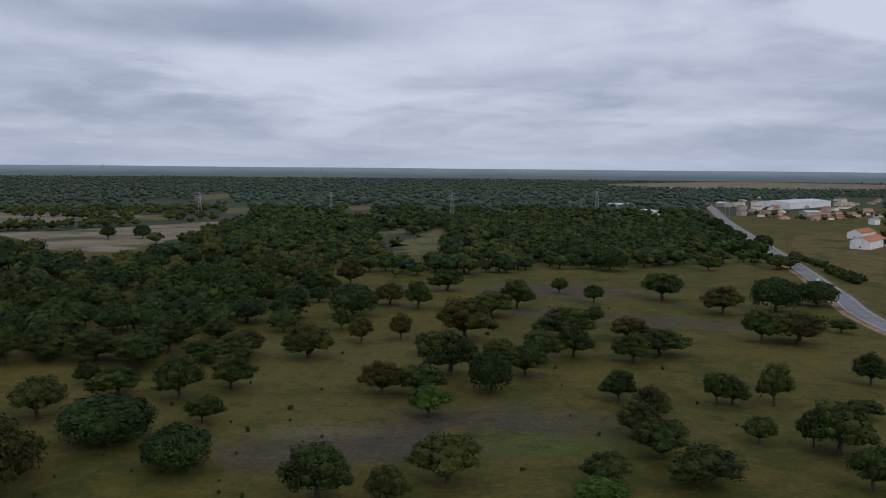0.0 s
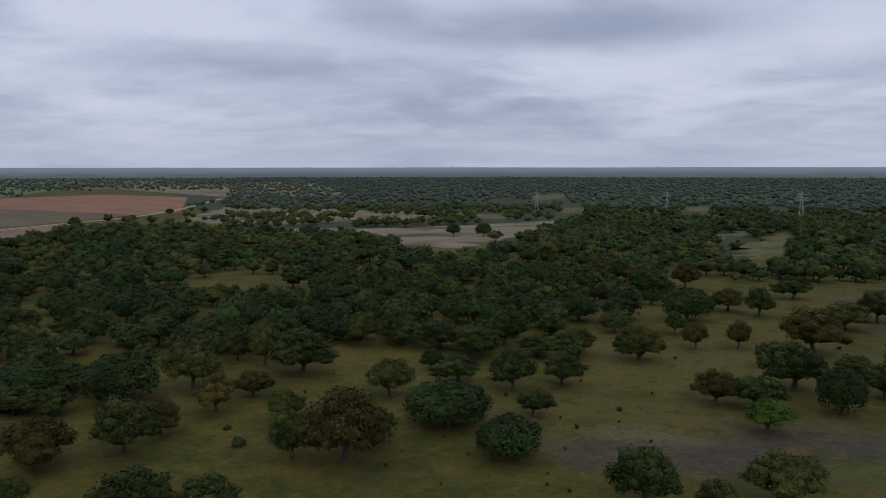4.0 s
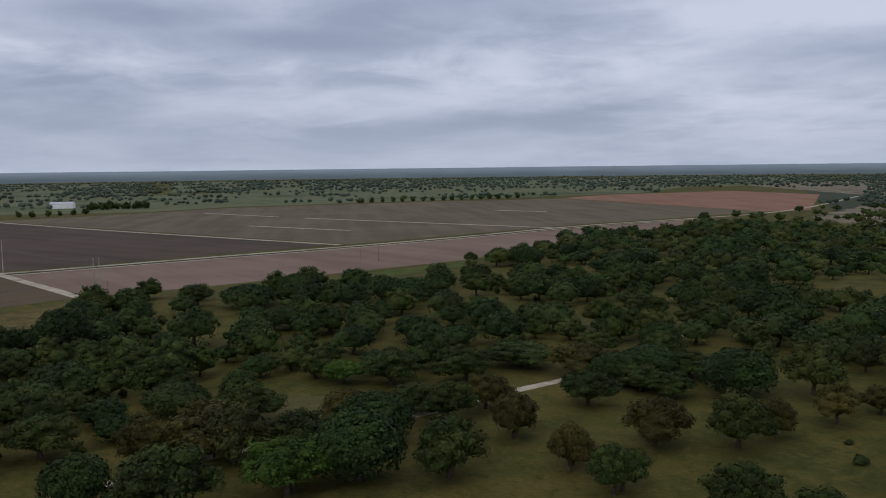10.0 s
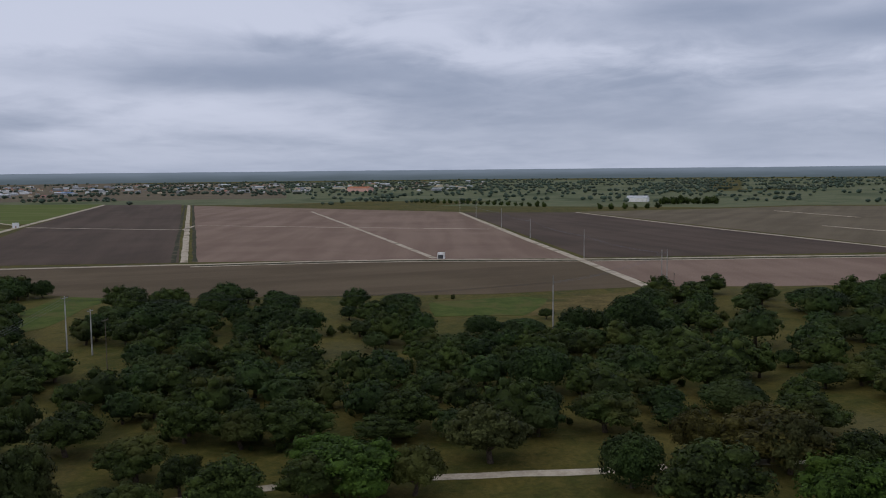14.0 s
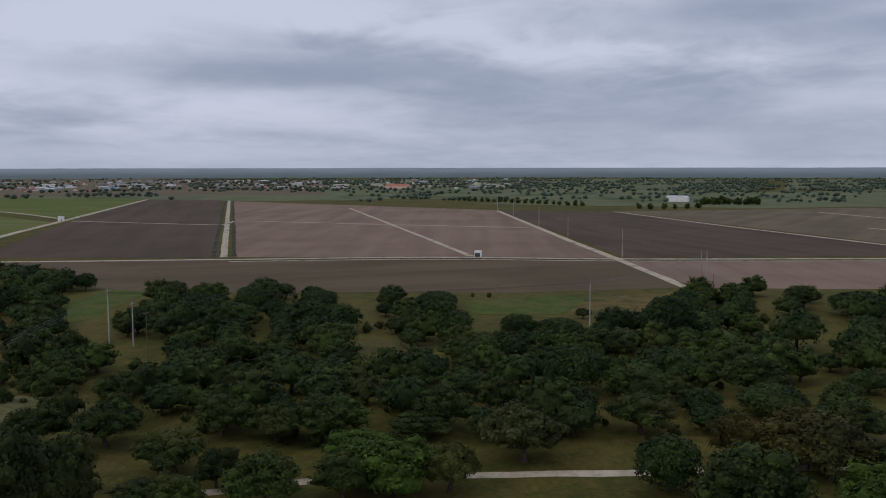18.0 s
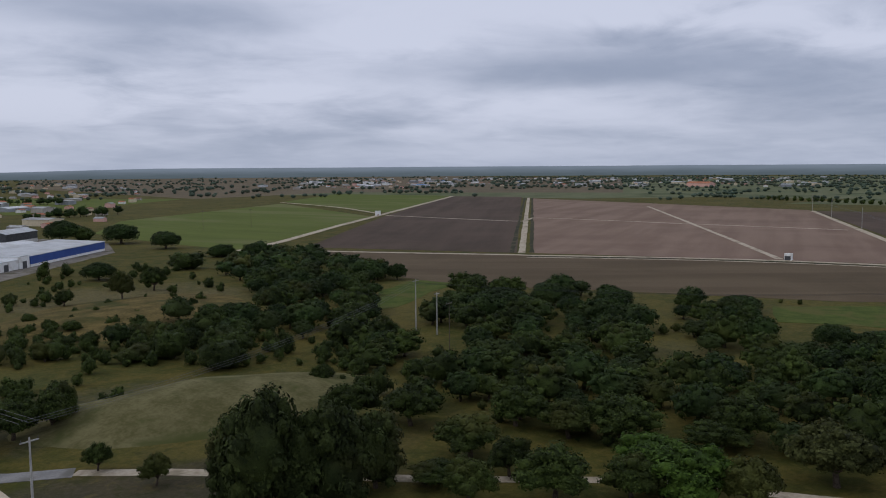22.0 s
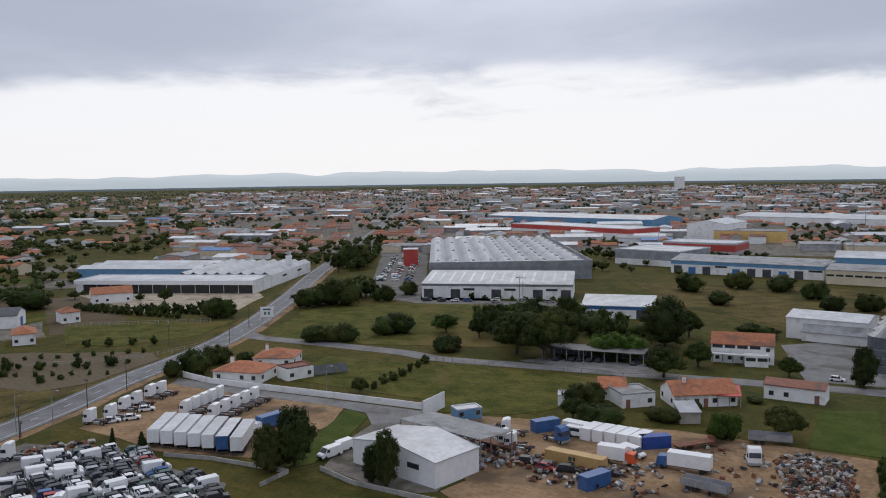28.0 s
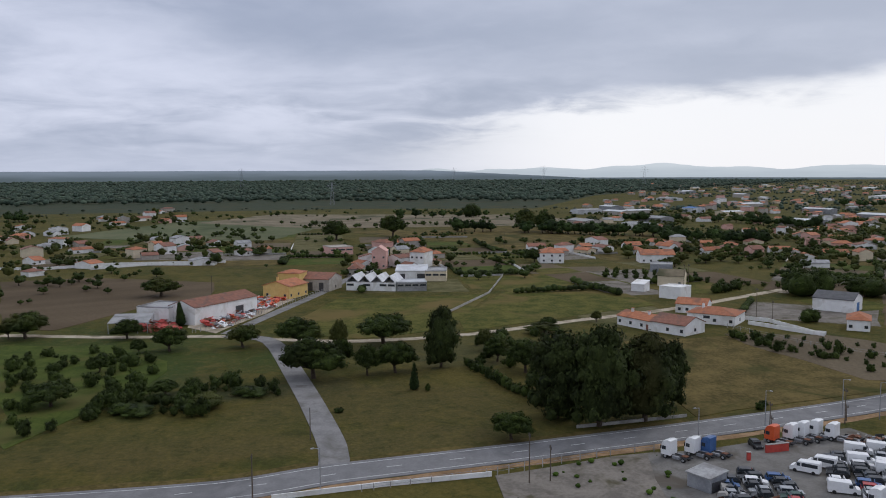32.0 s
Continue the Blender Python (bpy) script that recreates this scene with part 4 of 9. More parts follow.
road("track_crop_far", [(-1038.9, -940.1), (-948.4, -756.9), (-840.5, -606.9)], 5.0, DIRT, "pale track through the crop", 0.20, 0.3, 25)


for _k, (_a, _b, _w) in enumerate((((-849.3, 223.3), (-727.3, 283.6), 3.5), ((-943.8, 313.2), (-635.6, 454.1), 4.5), ((-955.2, 572.9), (-883.4, 605.3), 5), ((-1138.9, 240.5), (-988.7, 296.4), 4))):
    road("track_field_faint", [_a, _b], _w, DIRT, "faint pale tractor track over the bare soil", 0.185 + 0.004 * _k, 0.4, 20)
# the ditch and the second wheel track beside the long farm track
_long = smooth([(-483.8, -233.5), (-508.5, -162.9), (-525.6, -88.0), (-532.8, -3.7), (-558.3, 124.1), (-578.7, 223.2), (-606.9, 336.0), (-650.4, 481.9), (-673.2, 651.4)], 25)
setting("ditch_bank", strip(Shape(), offset(_long, -7), 4.0, 0.17, jag=0.5), DITCH, "weedy dark ditch bank along the farm track", "ditch")
setting("track_field_second", strip(Shape(), offset(_long, -11.5), 2.6, 0.165, jag=0.3), DIRT, "pale track on the far bank of the ditch", "road")
for _d in (6.5, -6.5):
    setting("ditch_bank", strip(Shape(), offset(smooth([(-495.8, -244.1), (-1367.3, -660.2)], 25), _d), 3.0, 0.17, jag=0.6), DITCH, "weedy dark ditch bank along the avenue", "ditch")
# ---- trees of the open wood, one by one ----
tree("oak", -89.1, 184.7, 13.1, 10.1)
tree("pine", -67.5, 168.5, 17.1, 10.1)
tree("pine", -48.9, 153.7, 13.4, 8.6)
tree("oak", -52.0, 182.4, 8.6, 6.7)
tree("oak", -79.3, 203.8, 12.4, 7.5)
tree("oak", -63.0, 201.3, 12.2, 10.8)
tree("oak", -52.9, 211.2, 12.1, 9.0)
tree("oak", -90.5, 214.3, 6.5, 6.2)
tree("oak", -68.4, 242.2, 12.2, 6.3)
tree("oak", -77.6, 152.0, 10.3, 8.4)
tree("oak", -21.0, 140.2, 12.9, 9.7)
tree("oak", -9.0, 138.6, 8.0, 6.5)
tree("oak", 1.0, 148.1, 12.6, 9.4)
tree("brown", -15.2, 207.1, 10.1, 8.5)
tree("oak", -5.8, 207.4, 11.9, 8.5)
tree("fresh", -3.1, 189.6, 10.3, 7.8)
tree("brown", -25.8, 269.7, 8.1, 8.8)
tree("brown", -13.8, 275.7, 8.3, 8.8)
tree("brown", -39.5, 247.8, 13.3, 9.9)
tree("oak", -34.7, 291.3, 8.2, 7.9)
tree("pine", -33.7, 319.7, 18.2, 12.3)
tree("oak", -9.7, 338.0, 11.3, 11.2)
tree("brown", -21.6, 347.3, 13.9, 9.3)
tree("oak", 2.0, 228.0, 16.9, 13.2)
tree("brown", 7.9, 276.7, 18.2, 13.9)
tree("grey", -5.5, 252.3, 6.8, 7.2)
tree("oak", 18.6, 320.0, 17.1, 10.1)
tree("oak", 30.0, 340.3, 13.6, 11.9)
tree("pine", 12.2, 209.7, 10.6, 11.1)
tree("oak", 22.7, 227.5, 10.7, 9.2)
tree("oak", 17.0, 245.7, 9.1, 7.0)
tree("oak", 29.2, 244.7, 12.3, 10.3)
tree("oak", 40.5, 278.2, 20.5, 10.7)
tree("oak", 39.2, 251.1, 11.8, 10.1)
tree("oak", 54.4, 304.3, 8.1, 7.6)
tree("oak", 63.5, 356.7, 9.0, 8.2)
tree("oak", 55.8, 245.8, 11.6, 8.7)
tree("brown", 62.4, 277.3, 13.0, 8.3)
tree("oak", 66.5, 255.4, 15.4, 8.3)
tree("oak", 95.0, 366.4, 18.3, 12.8)
tree("oak", 42.9, 202.9, 8.9, 7.9)
tree("oak", 47.4, 189.0, 8.9, 7.4)
tree("oak", 41.7, 176.5, 10.2, 7.6)
tree("oak", 42.9, 162.4, 10.5, 8.3)
tree("oak", 29.8, 148.3, 8.6, 6.0)
tree("oak", 46.7, 147.6, 13.1, 7.4)
tree("fresh", 27.0, 138.7, 9.9, 4.6)
tree("oak", 66.1, 201.2, 6.8, 8.5)
tree("oak", 69.8, 201.3, 8.8, 6.9)
tree("oak", 79.7, 200.7, 8.8, 10.4)
tree("oak", 65.6, 171.6, 7.2, 6.2)
tree("oak", 79.7, 166.7, 14.1, 10.3)
tree("oak", 76.0, 170.1, 6.9, 7.9)
tree("oak", 76.2, 145.7, 8.9, 8.8)
tree("oak", 113.2, 221.8, 9.7, 8.6)
tree("oak", 104.8, 276.5, 12.0, 11.6)
tree("brown", 116.9, 277.1, 19.5, 10.7)
tree("brown", 110.0, 331.3, 16.6, 10.9)
tree("oak", 139.5, 294.6, 8.9, 5.4)
tree("pine", 133.4, 339.2, 18.1, 14.1)
tree("pine", 156.7, 354.7, 16.6, 10.7)
tree("oak", 96.8, 191.4, 7.8, 4.6)
tree("oak", -78.0, 413.3, 16.5, 12.5)
tree("brown", -63.3, 398.3, 14.6, 12.3)
tree("brown", -85.5, 423.4, 15.5, 11.3)
tree("oak", -81.9, 253.0, 15.3, 11.2)
tree("oak", -87.1, 241.4, 14.6, 9.9)
tree("oak", -59.0, 242.6, 13.0, 8.3)
tree("brown", -57.5, 250.1, 11.8, 7.7)
tree("pine", -105.5, 373.8, 17.4, 13.8)
tree("oak", 1.7, 389.5, 15.6, 9.7)
tree("oak", 149.4, 476.9, 12.7, 8.0)
tree("pine", 93.1, 472.5, 18.9, 12.6)
tree("oak", -117.7, 251.4, 15.2, 9.4)
tree("oak", -99.1, 240.9, 16.2, 9.0)
tree("brown", -44.1, 405.4, 13.5, 12.2)
tree("oak", 52.9, 383.8, 7.7, 7.7)
tree("oak", -158.8, 120.5, 14.4, 8.5)
tree("brown", -128.7, 114.3, 13.4, 9.9)
tree("oak", -119.6, 127.7, 12.8, 10.9)
tree("brown", -120.7, 139.6, 8.0, 8.0)
tree("pine", -148.1, 157.5, 17.4, 11.6)
tree("oak", -138.7, 172.9, 15.5, 13.0)
tree("brown", -119.9, 157.4, 10.0, 9.5)
tree("brown", -120.4, 172.4, 8.5, 6.6)
tree("oak", -102.3, 158.7, 8.3, 7.0)
tree("brown", -77.2, 139.6, 18.4, 14.7)
tree("oak", -87.3, 137.4, 10.0, 9.6)
tree("brown", -146.8, 92.6, 10.0, 9.3)
tree("brown", -127.6, 93.4, 8.9, 7.5)
tree("oak", -113.0, 93.0, 10.4, 8.2)
tree("oak", -93.7, 101.6, 12.9, 9.5)
tree("oak", -84.1, 108.1, 10.7, 7.4)
tree("oak", -121.6, 197.3, 18.7, 12.5)
tree("bush", -102.2, 140.5, 4.0, 1.6)
tree("bush", -110.5, 148.4, 2.0, 1.0)
tree("oak", -136.9, 201.9, 9.8, 13.3)
tree("grey", -147.6, 204.3, 9.3, 8.5)
tree("oak", -123.1, 235.5, 11.6, 11.2)
tree("pine", -176.2, 154.4, 15.8, 7.6)
tree("oak", -201.9, 155.8, 14.4, 7.3)
tree("brown", -184.5, 147.4, 8.9, 5.3)
tree("oak", -166.5, 160.1, 13.5, 7.2)
tree("oak", -163.5, 140.4, 12.4, 6.3)
tree("oak", -153.7, 142.1, 10.8, 6.5)
tree("pine", -231.0, 655.2, 13.5, 10.8)
tree("oak", -252.6, 643.2, 11.7, 10.9)
tree("oak", -626.7, 616.0, 12.4, 9.6)
tree("oak", -678.8, 813.1, 9.7, 8.3)
tree("oak", -429.3, 513.7, 14.0, 10.1)
tree("oak", -468.0, 320.7, 8.9, 7.6)
tree("pine", -411.5, 266.4, 22.0, 10.9)
tree("oak", -39.4, 246.9, 12.5, 9.5)
tree("oak", -84.0, 232.8, 14.7, 9.9)
tree("oak", -112.4, 241.7, 14.2, 9.4)
tree("brown", -165.7, 35.7, 21.1, 10.7)
tree("pine", -140.2, 55.2, 17.4, 13.2)
tree("oak", -133.4, 70.0, 15.2, 11.1)
tree("brown", -147.2, 92.8, 10.6, 9.6)
tree("brown", -124.8, 90.7, 7.9, 9.4)
tree("oak", -112.2, 90.7, 9.3, 9.4)
tree("fresh", -141.1, 43.5, 14.3, 9.8)
tree("brown", -169.3, 63.9, 13.0, 9.0)
tree("pine", -360.2, 115.3, 15.3, 10.9)
tree("oak", -375.1, 73.5, 14.4, 7.0)
tree("pine", -344.7, 89.6, 22.2, 9.6)
tree("oak", -470.9, 322.8, 6.8, 7.6)
tree("pine", -433.0, 262.2, 12.1, 8.4)
tree("pine", -397.8, 259.9, 15.1, 11.7)
tree("oak", -431.0, 242.0, 8.5, 7.2)
tree("oak", -199.5, 88.3, 15.8, 8.8)
tree("oak", -193.0, 106.0, 14.7, 9.0)
tree("fresh", -207.5, 78.0, 11.5, 6.6)
tree("oak", -199.9, 127.9, 19.1, 7.3)
tree("oak", -173.3, 82.0, 14.0, 7.1)
tree("brown", -184.8, 136.5, 17.0, 8.6)
tree("pine", -171.5, 151.4, 15.3, 8.1)
tree("oak", -184.8, 46.9, 14.4, 8.5)
tree("pine", -199.5, 34.2, 14.8, 7.5)
tree("oak", -233.0, 182.1, 11.9, 11.0)
tree("oak", -227.2, 198.0, 14.1, 11.2)
tree("oak", -216.6, 211.3, 16.0, 10.1)
tree("grey", -158.5, -17.1, 16.2, 11.5)
tree("pine", -149.1, 8.9, 11.6, 10.1)
tree("brown", -164.5, 21.2, 10.0, 10.2)
tree("brown", -171.6, 34.1, 12.6, 10.0)
tree("grey", -159.9, 37.6, 12.3, 11.5)
tree("fresh", -139.4, 41.7, 14.5, 10.5)
tree("oak", -139.0, 21.2, 18.8, 12.0)
tree("fresh", -139.2, -37.8, 16.3, 10.3)
tree("oak", -140.6, -28.4, 10.6, 8.9)
tree("pine", -362.5, 116.5, 15.4, 10.3)
tree("oak", -356.4, 71.3, 14.1, 9.5)
tree("pine", -213.1, -11.1, 16.5, 11.7)
tree("pine", -280.5, -32.8, 12.3, 7.6)
tree("oak", -160.2, -67.9, 12.2, 8.5)
tree("oak", -165.3, -57.3, 14.8, 8.7)
tree("oak", -169.1, -39.7, 12.7, 5.9)
tree("oak", -166.8, -82.5, 11.6, 7.6)
tree("fresh", -165.2, -70.0, 10.3, 5.8)
tree("oak", -176.6, -36.5, 14.5, 9.8)
tree("pine", -279.7, 15.5, 16.8, 15.1)
tree("oak", -180.9, 5.1, 15.9, 8.7)
tree("oak", -214.2, 32.5, 15.7, 10.9)
tree("pine", -332.2, -71.9, 16.8, 6.8)
tree("pine", -326.9, -119.0, 13.8, 6.7)
tree("pine", -348.7, -155.8, 19.0, 4.3)
tree("bush", -364.1, -63.1, 2.4, 1.7)
tree("bush", -363.8, -55.2, 2.4, 2.2)
tree("pine", -285.1, -19.4, 15.3, 5.8)
tree("oak", -317.9, -13.1, 6.4, 4.3)
tree("oak", -128.5, -57.0, 12.4, 9.2)
tree("oak", -134.5, -45.5, 10.6, 8.2)
tree("oak", -120.0, -69.0, 9.4, 7.6)
tree("oak", -158.0, 50.0, 13.5, 9.0)
tree("pine", -159.5, 66.5, 15.5, 10.4)
tree("oak", -163.5, 86.5, 13.0, 9.0)
tree("brown", -168.5, 98.5, 11.0, 8.2)
tree("pine", -171.0, 138.0, 12.5, 8.4)
tree("oak", -180.5, 163.0, 12.0, 9.4)
tree("pine", -193.0, 173.0, 13.0, 10.0)
tree("oak", -212.0, 186.0, 13.0, 9.6)
tree("pine", 202.3, 558.2, 15, 11)
tree("oak", 190.7, 485.3, 13, 9)
tree("pine", 224.8, 657.4, 16, 11)
tree("pine", 241.9, 736.8, 16, 11)
tree("oak", 210.4, 509.7, 10, 8)
tree("pine", 233.0, 620.9, 14, 10)
tree("pine", 264.0, 830.0, 16, 11)
tree("oak", -115.3, -113.8, 14.1, 12.3)
tree("oak", -123.1, -92.0, 9.0, 9.7)
tree("oak", -134.4, -68.6, 8.2, 7.3)
tree("oak", -125.2, -78.2, 10.8, 4.0)
tree("oak", -168.1, -138.9, 6.2, 5.6)
tree("pine", -348.8, -240.5, 9.6, 8.2)
tree("pine", -380.5, -368.2, 12.9, 10.7)
tree("pine", -385.0, -399.9, 14.9, 8.3)
tree("oak", -139.9, -79.8, 12.9, 8.3)
tree("oak", -162.0, -81.2, 12.2, 8.7)
tree("pine", -287.6, -150.6, 23.7, 9.8)
tree("pine", -312.0, -140.4, 16.0, 9.2)
tree("oak", -150.8, -100.8, 13.1, 9.7)
tree("oak", -148.0, -114.5, 12.1, 9.2)
tree("fresh", -148.5, -46.3, 13.7, 7.6)
tree("oak", -165.6, -59.2, 13.1, 9.7)
tree("gum", -100.5, -96.8, 13.3, 18.4)
tree("gum", -108.9, -88.5, 12.3, 16.0)
tree("gum", -104.9, -93.1, 11.4, 14.4)
tree("gum", -117.6, -86.2, 10.8, 12.7)
tree("gum", -98.1, -102.6, 6.8, 11.9)
tree("oak", -98.1, -135.8, 5.1, 5.5)
tree("oak", -98.8, -120.6, 5.5, 5.9)
tree("cone", -83.4, -157.9, 7.0, 10.1)
tree("oak", -100.6, -166.3, 11.6, 9.1)
tree("oak", -92.8, -180.6, 10.5, 9.4)
tree("oak", -108.7, -164.6, 9.2, 9.3)
tree("oak", -111.9, -182.5, 6.4, 6.2)
tree("oak", -90.8, -164.1, 7.4, 8.8)
tree("oak", -113.3, -166.7, 5.4, 9.6)
tree("gum", -76.8, -247.5, 14.9, 15.0)
tree("gum", -80.0, -230.9, 16.5, 20.4)
tree("gum", -86.4, -224.4, 13.5, 13.6)
tree("oak", -115.0, -268.6, 14.7, 10.2)
tree("oak", -95.5, -224.0, 9.2, 7.8)
tree("oak", -151.1, -312.1, 5.7, 4.0)
tree("oak", -163.5, -310.5, 5.0, 3.2)
tree("oak", -161.4, -297.5, 6.6, 5.5)
tree("oak", -183.2, -287.8, 6.3, 4.1)
tree("oak", -175.5, -265.1, 5.4, 5.3)
tree("oak", -178.8, -258.2, 6.2, 5.0)
tree("oak", -213.5, -312.2, 7.5, 7.3)
tree("oak", -165.2, -138.0, 5.8, 6.3)
tree("oak", -236.4, -305.3, 10.2, 12.9)
tree("oak", -263.4, -317.8, 11.0, 11.0)
tree("pine", -274.7, -371.8, 15.3, 9.2)
tree("oak", -166.2, -367.6, 7.6, 5.1)
tree("pine", -171.1, -350.2, 12.4, 6.2)
tree("oak", -204.3, -334.5, 7.7, 5.7)
tree("oak", -188.4, -331.8, 7.4, 6.2)
tree("pine", -419.7, -540.8, 27.1, 14.9)
tree("pine", -407.6, -478.0, 20.8, 12.5)
tree("oak", -388.8, -404.5, 18.6, 7.5)
tree("oak", -402.4, -389.1, 14.8, 7.5)
tree("pine", -225.5, -230.3, 8.6, 6.5)
tree("pine", -220.3, -235.7, 8.6, 6.5)
tree("oak", -182.3, -226.4, 11.6, 6.9)
tree("oak", -171.0, -198.6, 12.3, 8.9)
tree("oak", -170.0, -177.2, 14.8, 8.4)
tree("oak", -148.7, -227.6, 9.0, 6.4)
tree("oak", -138.6, -238.0, 10.8, 6.4)
tree("oak", -165.6, -229.6, 9.4, 6.7)
tree("oak", -163.6, -206.1, 12.3, 5.3)
tree("oak", -331.8, -369.1, 19.8, 9.9)
tree("pine", -409.5, -596.8, 28.4, 16.6)
tree("oak", -420.4, -583.8, 18.9, 11.8)
tree("gum", -82.6, -237.9, 20.3, 18.9)
tree("gum", -86.3, -277.3, 12.8, 11.0)
tree("gum", -84.0, -225.1, 11.8, 15.0)
tree("oak", -117.2, -276.7, 12.6, 10.0)
tree("oak", -75.4, -287.1, 7.9, 8.6)
tree("gum", -80.8, -332.7, 6.6, 8.4)
tree("oak", -55.7, -245.2, 11.4, 9.9)
tree("oak", -51.6, -252.7, 9.2, 11.0)
tree("shrub", -59.7, -245.1, 8.1, 7.4)
tree("oak", -60.3, -238.1, 4.7, 5.6)
tree("gum", 17.2, -242.3, 6.2, 9.6)
tree("oak", 35.6, -244.6, 5.9, 5.7)
tree("oak", 1.0, -244.3, 9.8, 8.6)
tree("oak", -5.7, -249.4, 5.0, 6.8)
tree("gum", -15.5, -247.1, 7.4, 10.5)
tree("gum", -9.9, -249.4, 5.0, 7.6)
tree("gum", -23.6, -251.5, 5.7, 8.0)
tree("gum", -33.8, -252.9, 3.4, 6.3)
tree("gum", -39.5, -256.7, 4.8, 7.2)
tree("gum", -20.1, -253.1, 3.4, 6.8)
tree("oak", 65.0, -423.7, 18.5, 8.6)
tree("oak", 48.3, -402.4, 10.8, 8.1)
tree("oak", 80.4, -368.3, 12.4, 6.2)
tree("oak", 104.9, -405.3, 16.4, 9.6)
tree("oak", 85.3, -424.8, 12.8, 9.2)
tree("oak", 36.7, -366.4, 11.0, 7.4)
tree("oak", 24.9, -374.2, 11.2, 7.6)
tree("gum", 77.4, -271.2, 15.7, 14.9)
tree("oak", 74.7, -290.4, 9.8, 9.9)
tree("oak", 54.7, -300.5, 14.2, 5.1)
tree("oak", 98.1, -271.6, 7.4, 8.4)
tree("oak", 103.7, -236.0, 16.2, 14.7)
tree("oak", 115.4, -239.6, 14.8, 13.3)
tree("oak", 139.9, -267.8, 9.2, 9.3)
tree("oak", 107.3, -281.1, 11.5, 7.7)
tree("shrub", 88.5, -246.7, 10.1, 7.7)
tree("shrub", 82.0, -250.4, 10.2, 7.8)
tree("oak", 65.6, -229.0, 10.9, 8.7)
tree("oak", 60.3, -246.4, 8.4, 7.6)
tree("oak", 137.8, -234.2, 9.7, 4.6)
tree("oak", 159.8, -272.6, 9.4, 4.7)
tree("oak", 137.6, -239.8, 5.0, 4.2)
tree("oak", 74.5, -193.2, 9.3, 6.1)
tree("oak", 65.7, -176.1, 10.9, 5.6)
tree("oak", 72.2, -180.1, 6.2, 5.7)
tree("oak", 53.8, -188.7, 7.8, 3.9)
tree("shrub", 39.0, -180.3, 7.4, 6.5)
tree("oak", 27.9, -186.7, 8.2, 7.7)
tree("oak", 50.2, -198.1, 5.4, 3.4)
tree("oak", 39.3, -213.8, 4.4, 1.5)
tree("oak", -47.2, -617.2, 14.2, 12.2)
tree("oak", -55.2, -594.5, 9.8, 9.8)
tree("gum", -45.6, -595.5, 7.9, 13.8)
tree("oak", -74.9, -553.2, 18.2, 14.6)
tree("oak", -92.0, -570.4, 22.5, 11.3)
tree("oak", -74.4, -592.4, 11.7, 9.8)
tree("oak", -68.8, -387.1, 10.2, 11.5)
tree("bush", -35.5, -184.9, 7.4, 1.9)
tree("bush", -23.1, -184.0, 7.4, 1.5)
tree("bush", -46.2, -184.1, 6.1, 2.0)
tree("bush", -14.6, -173.0, 1.4, 1.2)
tree("bush", -13.8, -163.3, 1.5, 1.5)
tree("bush", -55.8, -151.1, 2.4, 1.2)
tree("gum", 86.3, -124.7, 4.9, 9.5)
tree("gum", 89.7, -125.1, 3.7, 6.4)
tree("gum", 108.5, -125.4, 8.1, 10.6)
tree("gum", 111.1, -120.8, 6.4, 8.1)
tree("cone", 151.3, -117.0, 2.0, 3.8)
tree("cone", 143.9, -118.7, 2.5, 3.7)
tree("oak", 186.7, -173.0, 11.8, 7.7)
tree("oak", 188.1, -167.6, 6.6, 5.0)
tree("oak", 189.6, -185.3, 8.8, 6.2)
tree("oak", 182.2, -190.2, 6.1, 4.1)
tree("oak", 130.4, -177.2, 4.7, 4.1)
tree("oak", 177.6, -231.9, 11.7, 6.9)
tree("oak", 184.2, -227.6, 11.7, 6.3)
tree("oak", 170.1, -252.1, 15.2, 8.2)
tree("oak", 137.0, -233.5, 9.9, 5.8)
tree("oak", 236.6, -286.8, 14.9, 8.7)
tree("oak", 230.1, -300.8, 17.7, 12.7)
tree("oak", 219.0, -318.0, 10.3, 7.8)
tree("oak", 220.5, -339.1, 10.7, 6.8)
tree("oak", 352.2, -204.4, 18.8, 11.8)
tree("oak", 346.7, -227.9, 18.3, 8.7)
tree("oak", 292.0, -170.1, 8.4, 5.3)
tree("oak", 252.6, -249.1, 12.9, 9.4)
tree("oak", 305.7, -268.4, 6.6, 7.5)
tree("oak", 316.5, -431.9, 21.3, 16.0)
tree("oak", 307.8, -400.0, 10.1, 11.8)
tree("bush", 187.2, -98.9, 2.3, 1.7)
tree("bush", 215.8, -144.5, 2.6, 2.5)
tree("bush", 214.8, -149.6, 2.3, 1.7)
tree("oak", 139.6, -269.3, 8.0, 10.1)
tree("oak", 122.5, -256.3, 16.7, 11.3)
tree("oak", 108.1, -254.8, 14.4, 13.1)
tree("oak", 137.9, -257.9, 7.7, 7.8)
tree("fresh", 152.9, -260.7, 10.0, 7.1)
tree("oak", 229.7, 7.8, 16.8, 11.1)
tree("oak", 274.2, 13.6, 14.5, 9.2)
tree("oak", 265.5, 1.0, 5.3, 9.8)
tree("oak", 242.1, 0.2, 6.5, 9.0)
tree("oak", 272.2, -13.5, 17.3, 10.7)
tree("gum", 238.2, -27.8, 9.7, 16.3)
tree("oak", 233.1, -14.6, 11.0, 9.5)
tree("oak", 230.9, -6.7, 7.7, 8.6)
tree("cone", 214.1, -18.1, 3.8, 7.1)
tree("bush", 212.5, -21.5, 1.7, 2.1)
tree("oak", 170.3, -34.6, 8.8, 6.6)
tree("gum", 184.9, -47.9, 14.1, 18.2)
tree("gum", 177.4, -55.5, 14.8, 20.7)
tree("gum", 180.1, -66.8, 13.9, 18.6)
